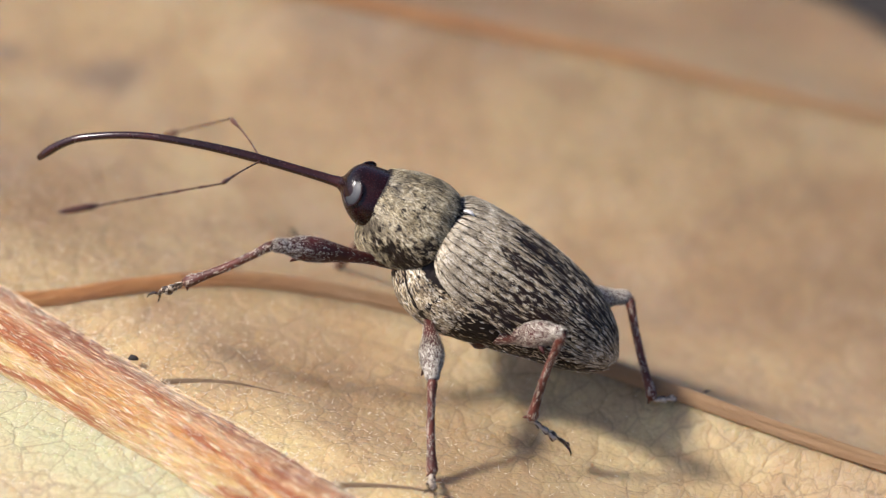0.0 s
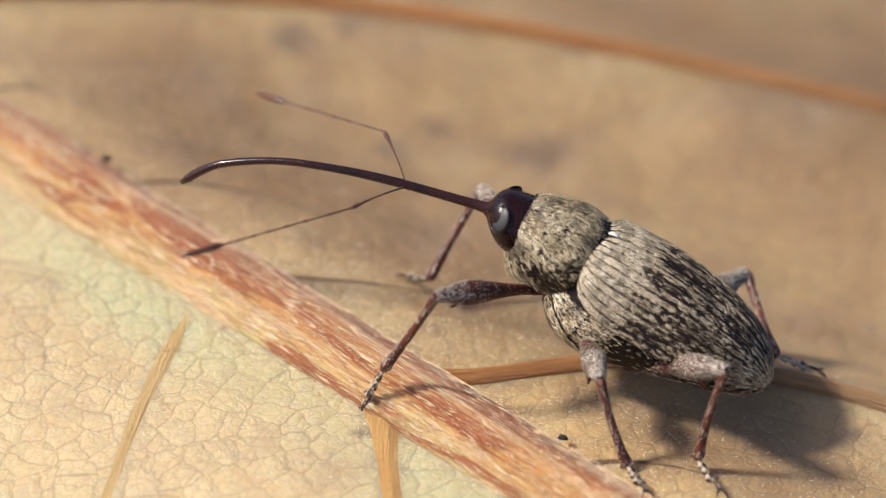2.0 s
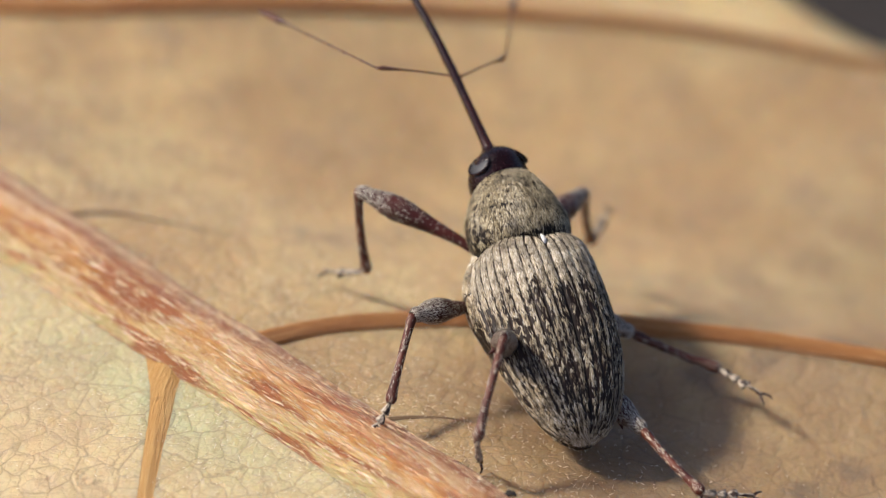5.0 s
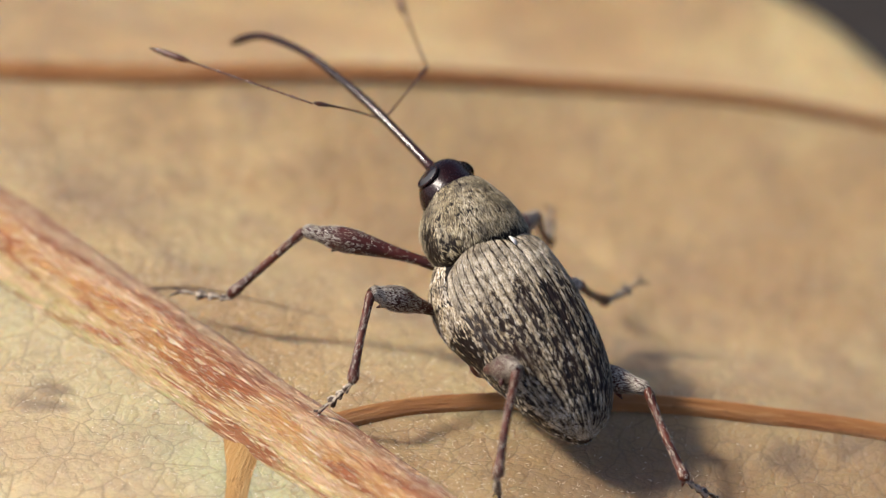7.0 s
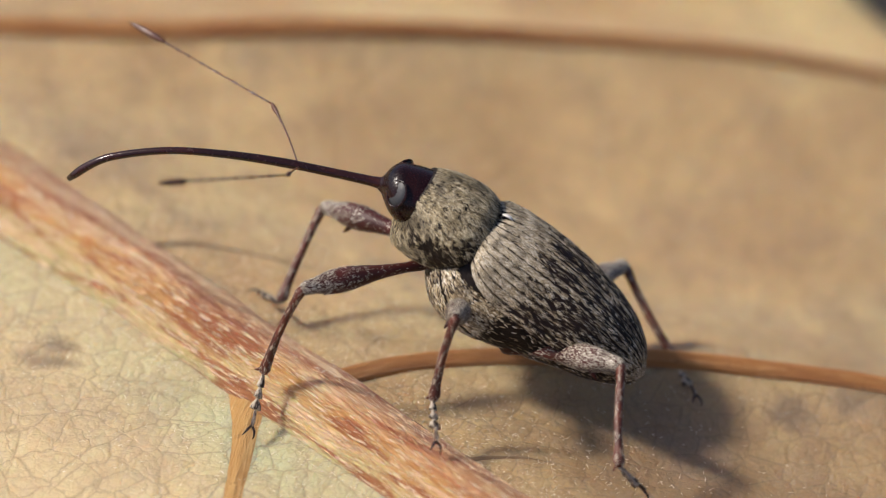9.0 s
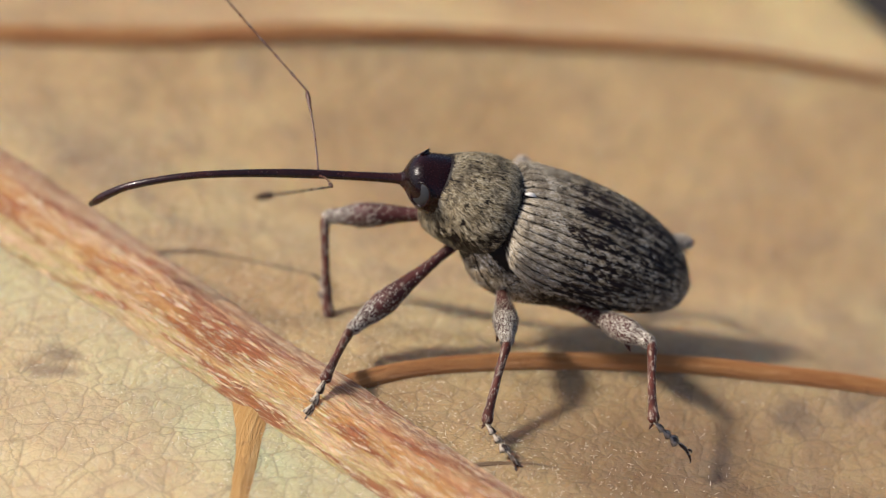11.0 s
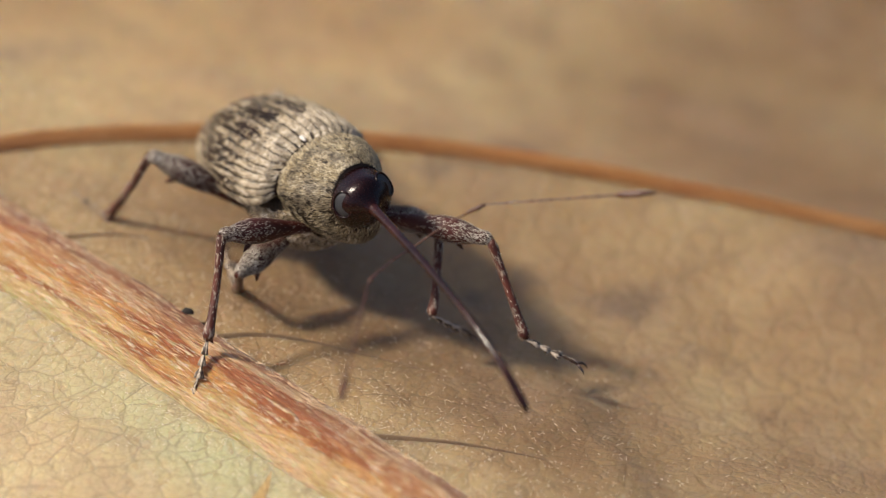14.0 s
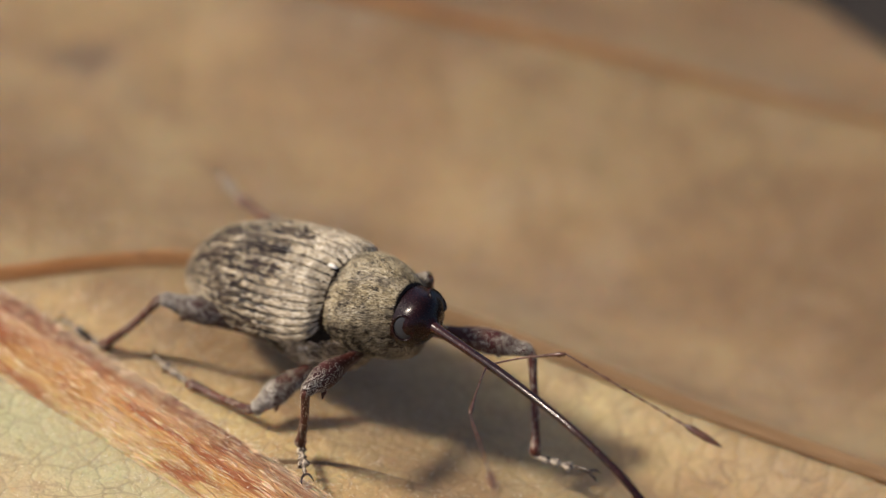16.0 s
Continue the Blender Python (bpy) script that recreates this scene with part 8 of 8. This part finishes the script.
    walk(legs["hind", "right"][0], [
        (0.00, aim(-1.90, -0.74, -1.42, -4.34, -1.70, 0.23)),
        (0.25, aim(-1.90, -0.74, -1.42, -4.23, -1.32, 0.54)),
        (0.50, aim(-1.90, -0.74, -1.42, -4.07, -0.88, 0.79)),
        (0.75, aim(-1.90, -0.74, -1.42, -3.99, -1.02, 0.85)),
        (1.00, aim(-1.90, -0.74, -1.42, -3.94, -1.15, 0.88)),
        (1.25, aim(-1.90, -0.74, -1.42, -3.43, -1.17, 1.24)),
        (1.50, aim(-1.90, -0.74, -1.42, -2.84, -1.23, 1.49)),
        (1.75, aim(-1.90, -0.74, -1.42, -3.14, -2.58, 0.75)),
        (2.00, aim(-1.90, -0.74, -1.42, -3.04, -3.50, -0.58)),
        (2.25, aim(-1.90, -0.74, -1.42, -3.04, -3.46, -0.47)),
        (2.50, aim(-1.90, -0.74, -1.42, -3.02, -3.44, -0.38)),
        (2.75, aim(-1.90, -0.74, -1.42, -2.95, -3.47, -0.40)),
        (3.00, aim(-1.90, -0.74, -1.42, -2.88, -3.50, -0.41)),
        (3.25, aim(-1.90, -0.74, -1.42, -3.59, -2.43, 0.56)),
        (3.50, aim(-1.90, -0.74, -1.42, -3.69, -1.05, 1.09)),
        (3.75, aim(-1.90, -0.74, -1.42, -3.70, -0.97, 1.09)),
        (4.00, aim(-1.90, -0.74, -1.42, -3.76, -1.00, 1.05)),
        (4.25, aim(-1.90, -0.74, -1.42, -3.79, -1.20, 1.00)),
        (4.50, aim(-1.90, -0.74, -1.42, -3.82, -1.34, 0.94)),
        (4.75, aim(-1.90, -0.74, -1.42, -4.30, -1.61, 0.34)),
        (5.00, aim(-1.90, -0.74, -1.42, -4.57, -1.34, 0.03)),
        (5.20, aim(-1.90, -0.74, -1.42, -3.81, -2.00, 0.67)),
        (5.72, aim(-1.90, -0.74, -1.42, -3.89, -1.95, 0.63)),
        (6.25, aim(-1.90, -0.74, -1.42, -4.00, -1.81, 0.59)),
        (6.78, aim(-1.90, -0.74, -1.42, -4.11, -1.65, 0.56)),
        (7.30, aim(-1.90, -0.74, -1.42, -4.22, -1.49, 0.50)),
        (7.50, aim(-1.90, -0.74, -1.42, -4.22, -1.51, 0.48)),
        (7.75, aim(-1.90, -0.74, -1.42, -4.10, -1.10, 0.74)),
        (8.00, aim(-1.90, -0.74, -1.42, -3.89, -0.88, 0.95)),
        (8.25, aim(-1.90, -0.74, -1.42, -3.71, -2.41, 0.46)),
        (8.50, aim(-1.90, -0.74, -1.42, -3.05, -3.37, -0.25)),
        (8.70, aim(-1.90, -0.74, -1.42, -3.11, -3.31, -0.17)),
        (9.22, aim(-1.90, -0.74, -1.42, -3.64, -2.96, -0.14)),
        (9.75, aim(-1.90, -0.74, -1.42, -4.16, -2.42, -0.12)),
        (10.28, aim(-1.90, -0.74, -1.42, -4.53, -1.77, -0.15)),
        (10.80, aim(-1.90, -0.74, -1.42, -4.72, -1.26, -0.25)),
        (11.00, aim(-1.90, -0.74, -1.42, -4.74, -1.29, -0.29)),
        (11.25, aim(-1.90, -0.74, -1.42, -4.75, -1.23, -0.29)),
        (11.50, aim(-1.90, -0.74, -1.42, -4.76, -1.22, -0.33)),
        (11.75, aim(-1.90, -0.74, -1.42, -4.76, -1.02, -0.27)),
        (12.00, aim(-1.90, -0.74, -1.42, -4.75, -0.81, -0.21)),
        (12.25, aim(-1.90, -0.74, -1.42, -4.58, -2.17, -0.82)),
        (12.50, aim(-1.90, -0.74, -1.42, -3.78, -3.20, -1.46)),
        (12.75, aim(-1.90, -0.74, -1.42, -4.14, -2.83, -0.94)),
        (13.00, aim(-1.90, -0.74, -1.42, -4.45, -2.23, -0.46)),
        (13.25, aim(-1.90, -0.74, -1.42, -3.84, -2.44, 0.30)),
        (13.50, aim(-1.90, -0.74, -1.42, -3.09, -2.67, 0.70)),
        (13.75, aim(-1.90, -0.74, -1.42, -3.01, -2.62, 0.78)),
        (14.00, aim(-1.90, -0.74, -1.42, -2.84, -2.50, 0.95)),
        (14.25, aim(-1.90, -0.74, -1.42, -3.26, -2.14, 0.99)),
        (14.50, aim(-1.90, -0.74, -1.42, -3.68, -1.71, 0.93)),
        (14.75, aim(-1.90, -0.74, -1.42, -3.39, -2.14, 0.91)),
        (15.00, aim(-1.90, -0.74, -1.42, -3.07, -2.53, 0.82)),
        (15.25, aim(-1.90, -0.74, -1.42, -3.30, -2.47, 0.74)),
        (15.50, aim(-1.90, -0.74, -1.42, -3.54, -2.39, 0.62)),
        (15.75, aim(-1.90, -0.74, -1.42, -3.58, -2.23, 0.72)),
        (16.00, aim(-1.90, -0.74, -1.42, -3.59, -2.08, 0.80)),
    ])
    walk(legs["hind", "right"][1], [
        (0.00, aim(-4.34, -1.70, 0.23, -5.97, -0.26, -0.77)),
        (0.25, aim(-4.23, -1.32, 0.54, -6.15, -0.62, -0.71)),
        (0.50, aim(-4.07, -0.88, 0.79, -6.05, -1.02, -0.56)),
        (0.75, aim(-3.99, -1.02, 0.85, -5.75, -1.06, -0.78)),
        (1.00, aim(-3.94, -1.15, 0.88, -5.40, -1.09, -1.03)),
        (1.25, aim(-3.43, -1.17, 1.24, -4.55, -1.54, -0.85)),
        (1.50, aim(-2.84, -1.23, 1.49, -3.56, -1.98, -0.67)),
        (1.75, aim(-3.14, -2.58, 0.75, -4.75, -1.81, -0.86)),
        (2.00, aim(-3.04, -3.50, -0.58, -4.55, -1.64, -0.76)),
        (2.25, aim(-3.04, -3.46, -0.47, -4.49, -1.57, -0.66)),
        (2.50, aim(-3.02, -3.44, -0.38, -4.43, -1.50, -0.56)),
        (2.75, aim(-2.95, -3.47, -0.40, -4.42, -1.59, -0.60)),
        (3.00, aim(-2.88, -3.50, -0.41, -4.43, -1.69, -0.62)),
        (3.25, aim(-3.59, -2.43, 0.56, -5.74, -1.64, -0.14)),
        (3.50, aim(-3.69, -1.05, 1.09, -5.95, -1.61, 0.54)),
        (3.75, aim(-3.70, -0.97, 1.09, -5.84, -1.15, 0.01)),
        (4.00, aim(-3.76, -1.00, 1.05, -5.52, -0.75, -0.56)),
        (4.25, aim(-3.79, -1.20, 1.00, -5.11, -1.50, -0.99)),
        (4.50, aim(-3.82, -1.34, 0.94, -4.63, -2.16, -1.16)),
        (4.75, aim(-4.30, -1.61, 0.34, -6.58, -2.14, -0.16)),
        (5.00, aim(-4.57, -1.34, 0.03, -6.70, -1.61, 1.10)),
        (5.20, aim(-3.81, -2.00, 0.67, -5.65, -0.47, 0.52)),
        (5.72, aim(-3.89, -1.95, 0.63, -5.94, -0.72, 0.44)),
        (6.25, aim(-4.00, -1.81, 0.59, -6.23, -0.94, 0.44)),
        (6.78, aim(-4.11, -1.65, 0.56, -6.45, -1.11, 0.47)),
        (7.30, aim(-4.22, -1.49, 0.50, -6.60, -1.23, 0.47)),
        (7.50, aim(-4.22, -1.51, 0.48, -6.61, -1.24, 0.44)),
        (7.75, aim(-4.10, -1.10, 0.74, -6.40, -0.71, 0.20)),
        (8.00, aim(-3.89, -0.88, 0.95, -5.96, -0.28, -0.11)),
        (8.25, aim(-3.71, -2.41, 0.46, -5.79, -1.46, -0.29)),
        (8.50, aim(-3.05, -3.37, -0.25, -5.17, -2.27, -0.53)),
        (8.70, aim(-3.11, -3.31, -0.17, -5.28, -2.32, -0.49)),
        (9.22, aim(-3.64, -2.96, -0.14, -5.58, -2.06, -1.24)),
        (9.75, aim(-4.16, -2.42, -0.12, -5.29, -2.17, -2.23)),
        (10.28, aim(-4.53, -1.77, -0.15, -4.63, -2.46, -2.44)),
        (10.80, aim(-4.72, -1.26, -0.25, -4.26, -2.44, -2.28)),
        (11.00, aim(-4.74, -1.29, -0.29, -4.19, -2.43, -2.33)),
        (11.25, aim(-4.75, -1.23, -0.29, -4.23, -2.44, -2.30)),
        (11.50, aim(-4.76, -1.22, -0.33, -4.24, -2.50, -2.29)),
        (11.75, aim(-4.76, -1.02, -0.27, -4.38, -2.54, -2.08)),
        (12.00, aim(-4.75, -0.81, -0.21, -4.52, -2.52, -1.88)),
        (12.25, aim(-4.58, -2.17, -0.82, -5.71, -1.62, -2.86)),
        (12.50, aim(-3.78, -3.20, -1.46, -5.03, -1.15, -1.36)),
        (12.75, aim(-4.14, -2.83, -0.94, -3.25, -0.79, -1.85)),
        (13.00, aim(-4.45, -2.23, -0.46, -2.29, -2.25, -1.51)),
        (13.25, aim(-3.84, -2.44, 0.30, -2.78, -2.81, -1.82)),
        (13.50, aim(-3.09, -2.67, 0.70, -3.33, -3.05, -1.66)),
        (13.75, aim(-3.01, -2.62, 0.78, -3.85, -3.31, -1.36)),
        (14.00, aim(-2.84, -2.50, 0.95, -4.31, -3.53, -0.65)),
        (14.25, aim(-3.26, -2.14, 0.99, -4.16, -3.53, -0.76)),
        (14.50, aim(-3.68, -1.71, 0.93, -3.92, -3.34, -0.81)),
        (14.75, aim(-3.39, -2.14, 0.91, -4.35, -3.56, -0.77)),
        (15.00, aim(-3.07, -2.53, 0.82, -4.67, -3.60, -0.61)),
        (15.25, aim(-3.30, -2.47, 0.74, -5.02, -3.50, -0.58)),
        (15.50, aim(-3.54, -2.39, 0.62, -5.35, -3.40, -0.60)),
        (15.75, aim(-3.58, -2.23, 0.72, -5.38, -3.17, -0.54)),
        (16.00, aim(-3.59, -2.08, 0.80, -5.42, -2.86, -0.54)),
    ])
    walk(legs["hind", "right"][2], [
        (0.00, aim(-5.97, -0.26, -0.77, -7.14, -1.02, -0.22)),
        (0.25, aim(-6.15, -0.62, -0.71, -6.96, -1.75, -0.15)),
        (0.50, aim(-6.05, -1.02, -0.56, -6.41, -2.39, -0.05)),
        (0.75, aim(-5.75, -1.06, -0.78, -6.59, -2.30, -0.59)),
        (1.00, aim(-5.40, -1.09, -1.03, -6.57, -2.00, -1.22)),
        (1.25, aim(-4.55, -1.54, -0.85, -5.48, -2.64, -1.30)),
        (1.50, aim(-3.56, -1.98, -0.67, -4.16, -3.17, -1.33)),
        (1.75, aim(-4.75, -1.81, -0.86, -5.72, -2.86, -1.34)),
        (2.00, aim(-4.55, -1.64, -0.76, -5.79, -2.45, -1.02)),
        (2.25, aim(-4.49, -1.57, -0.66, -5.76, -2.35, -0.87)),
        (2.50, aim(-4.43, -1.50, -0.56, -5.71, -2.26, -0.74)),
        (2.75, aim(-4.42, -1.59, -0.60, -5.77, -2.25, -0.79)),
        (3.00, aim(-4.43, -1.69, -0.62, -5.82, -2.24, -0.80)),
        (3.25, aim(-5.74, -1.64, -0.14, -7.01, -2.43, -0.18)),
        (3.50, aim(-5.95, -1.61, 0.54, -7.04, -2.64, 0.67)),
        (3.75, aim(-5.84, -1.15, 0.01, -7.04, -1.92, 0.44)),
        (4.00, aim(-5.52, -0.75, -0.56, -6.77, -1.22, 0.12)),
        (4.25, aim(-5.11, -1.50, -0.99, -6.14, -2.50, -0.56)),
        (4.50, aim(-4.63, -2.16, -1.16, -5.28, -3.51, -1.02)),
        (4.75, aim(-6.58, -2.14, -0.16, -6.97, -3.60, -0.11)),
        (5.00, aim(-6.70, -1.61, 1.10, -7.04, -3.14, 1.18)),
        (5.20, aim(-5.65, -0.47, 0.52, -6.47, -1.68, 0.15)),
        (5.72, aim(-5.94, -0.72, 0.44, -6.67, -1.96, -0.02)),
        (6.25, aim(-6.23, -0.94, 0.44, -6.84, -2.19, -0.10)),
        (6.78, aim(-6.45, -1.11, 0.47, -6.96, -2.37, -0.15)),
        (7.30, aim(-6.60, -1.23, 0.47, -7.01, -2.50, -0.23)),
        (7.50, aim(-6.61, -1.24, 0.44, -7.06, -2.44, -0.32)),
        (7.75, aim(-6.40, -0.71, 0.20, -7.74, -1.35, -0.06)),
        (8.00, aim(-5.96, -0.28, -0.11, -7.35, -0.11, 0.43)),
        (8.25, aim(-5.79, -1.46, -0.29, -7.03, -0.70, 0.10)),
        (8.50, aim(-5.17, -2.27, -0.53, -5.98, -1.03, -0.34)),
        (8.70, aim(-5.28, -2.32, -0.49, -6.01, -1.02, -0.32)),
        (9.22, aim(-5.58, -2.06, -1.24, -6.51, -0.93, -0.93)),
        (9.75, aim(-5.29, -2.17, -2.23, -6.42, -1.32, -1.75)),
        (10.28, aim(-4.63, -2.46, -2.44, -5.89, -1.92, -1.83)),
        (10.80, aim(-4.26, -2.44, -2.28, -5.59, -2.25, -1.62)),
        (11.00, aim(-4.19, -2.43, -2.33, -5.53, -2.25, -1.69)),
        (11.25, aim(-4.23, -2.44, -2.30, -5.54, -2.15, -1.64)),
        (11.50, aim(-4.24, -2.50, -2.29, -5.51, -2.09, -1.62)),
        (11.75, aim(-4.38, -2.54, -2.08, -5.58, -1.89, -1.44)),
        (12.00, aim(-4.52, -2.52, -1.88, -5.59, -1.65, -1.29)),
        (12.25, aim(-5.71, -1.62, -2.86, -6.95, -0.96, -2.34)),
        (12.50, aim(-5.03, -1.15, -1.36, -6.41, -0.72, -0.94)),
        (12.75, aim(-3.25, -0.79, -1.85, -4.67, -0.30, -1.71)),
        (13.00, aim(-2.29, -2.25, -1.51, -3.68, -1.73, -1.62)),
        (13.25, aim(-2.78, -2.81, -1.82, -4.26, -2.91, -1.59)),
        (13.50, aim(-3.33, -3.05, -1.66, -4.59, -3.76, -1.25)),
        (13.75, aim(-3.85, -3.31, -1.36, -5.21, -3.74, -0.92)),
        (14.00, aim(-4.31, -3.53, -0.65, -5.72, -3.66, -0.15)),
        (14.25, aim(-4.16, -3.53, -0.76, -5.52, -3.66, -0.16)),
        (14.50, aim(-3.92, -3.34, -0.81, -5.25, -3.46, -0.11)),
        (14.75, aim(-4.35, -3.56, -0.77, -5.65, -3.80, -0.07)),
        (15.00, aim(-4.67, -3.60, -0.61, -5.93, -3.94, 0.13)),
        (15.25, aim(-5.02, -3.50, -0.58, -6.35, -3.74, 0.09)),
        (15.50, aim(-5.35, -3.40, -0.60, -6.71, -3.55, 0.00)),
        (15.75, aim(-5.38, -3.17, -0.54, -6.79, -3.15, -0.01)),
        (16.00, aim(-5.42, -2.86, -0.54, -6.84, -2.64, -0.07)),
    ])
    walk(antenna_right[0], [
        (0.00, aim(4.30, -0.06, -1.09, 5.18, -1.79, -1.74)),
        (0.50, aim(4.21, 0.18, -1.28, 5.24, -1.54, -1.72)),
        (1.00, aim(4.33, 0.28, -0.99, 5.52, -1.19, -1.76)),
        (1.50, aim(4.29, 0.60, -1.01, 5.52, -1.02, -0.82)),
        (2.00, aim(4.39, 0.36, -0.79, 5.48, -1.35, -1.08)),
        (2.50, aim(4.37, 0.29, -0.87, 5.44, -1.44, -1.13)),
        (3.00, aim(4.37, 0.29, -0.86, 5.45, -1.43, -1.08)),
        (3.50, aim(4.43, 0.41, -0.61, 5.46, -1.35, -0.86)),
        (4.00, aim(4.42, 0.35, -0.75, 5.38, -1.27, -1.56)),
        (4.50, aim(4.46, 0.19, -0.66, 5.61, -1.46, -1.07)),
        (5.00, aim(4.49, 0.22, 0.03, 5.23, -1.54, -0.72)),
        (5.20, aim(4.42, -0.29, -0.63, 5.42, -1.98, -0.01)),
        (7.30, aim(4.37, -0.06, -0.90, 5.30, -1.88, -0.82)),
        (7.50, aim(4.35, 0.05, -0.97, 5.24, -1.79, -1.05)),
        (8.00, aim(4.23, 0.82, -1.05, 5.48, -0.73, -1.51)),
        (8.50, aim(4.20, 0.51, -1.18, 5.41, -1.15, -1.31)),
        (8.70, aim(4.20, 0.43, -1.21, 5.39, -1.24, -1.33)),
        (10.80, aim(4.29, -0.01, -1.05, 4.84, -1.99, -0.90)),
        (11.00, aim(4.29, 0.03, -1.03, 4.87, -1.92, -0.74)),
        (11.50, aim(4.28, -0.04, -1.03, 4.92, -1.97, -0.73)),
        (12.00, aim(4.19, 1.02, -0.64, 6.01, 0.32, -0.03)),
        (12.50, aim(4.33, 0.85, -0.40, 6.23, 0.06, -0.51)),
        (13.00, aim(4.47, 0.20, -0.38, 5.93, -1.13, 0.16)),
        (13.50, aim(4.46, -0.22, -0.41, 5.54, -1.93, -0.09)),
        (14.00, aim(4.43, -0.21, -0.58, 5.61, -1.83, -0.14)),
        (14.50, aim(4.33, -0.84, -0.32, 5.02, -2.70, 0.23)),
        (15.00, aim(4.41, -0.64, -0.17, 5.30, -2.38, 0.44)),
        (15.50, aim(4.42, -0.64, -0.02, 5.43, -2.35, 0.49)),
        (16.00, aim(4.41, -0.56, -0.44, 5.41, -2.30, -0.02)),
    ])
    walk(antenna_right[1], [
        (0.00, aim(5.18, -1.79, -1.74, 5.80, -4.31, -4.78)),
        (0.50, aim(5.24, -1.54, -1.72, 7.86, -3.49, -4.15)),
        (1.00, aim(5.52, -1.19, -1.76, 5.82, -3.89, -4.62)),
        (1.50, aim(5.52, -1.02, -0.82, 8.89, -2.56, -2.35)),
        (2.00, aim(5.48, -1.35, -1.08, 8.40, -3.04, -3.27)),
        (2.50, aim(5.44, -1.44, -1.13, 8.53, -3.05, -3.14)),
        (3.00, aim(5.45, -1.43, -1.08, 8.62, -2.96, -3.06)),
        (3.50, aim(5.46, -1.35, -0.86, 7.44, -4.03, -3.44)),
        (4.00, aim(5.38, -1.27, -1.56, 7.95, -2.78, -4.53)),
        (4.50, aim(5.61, -1.46, -1.07, 8.48, -3.48, -3.33)),
        (5.00, aim(5.23, -1.54, -0.72, 7.97, -3.80, -3.05)),
        (5.20, aim(5.42, -1.98, -0.01, 7.92, -4.33, -2.12)),
        (7.30, aim(5.30, -1.88, -0.82, 8.19, -4.04, -2.60)),
        (7.50, aim(5.24, -1.79, -1.05, 8.08, -3.91, -3.04)),
        (8.00, aim(5.48, -0.73, -1.51, 7.41, -3.18, -4.27)),
        (8.50, aim(5.41, -1.15, -1.31, 8.88, -2.56, -2.80)),
        (8.70, aim(5.39, -1.24, -1.33, 8.79, -2.74, -2.89)),
        (10.80, aim(4.84, -1.99, -0.90, 7.53, -4.92, -1.92)),
        (11.00, aim(4.87, -1.92, -0.74, 7.61, -4.90, -1.42)),
        (11.50, aim(4.92, -1.97, -0.73, 7.63, -4.96, -1.29)),
        (12.00, aim(6.01, 0.32, -0.03, 10.10, 0.23, -0.64)),
        (12.50, aim(6.23, 0.06, -0.51, 9.43, 0.44, -2.91)),
        (13.00, aim(5.93, -1.13, 0.16, 9.35, -3.30, -0.18)),
        (13.50, aim(5.54, -1.93, -0.09, 8.35, -4.61, -0.87)),
        (14.00, aim(5.61, -1.83, -0.14, 8.57, -4.54, -0.81)),
        (14.50, aim(5.02, -2.70, 0.23, 7.25, -6.08, -0.13)),
        (15.00, aim(5.30, -2.38, 0.44, 8.03, -5.64, 0.46)),
        (15.50, aim(5.43, -2.35, 0.49, 8.08, -5.28, 0.37)),
        (16.00, aim(5.41, -2.30, -0.02, 8.59, -4.92, 0.95)),
    ])


motions()
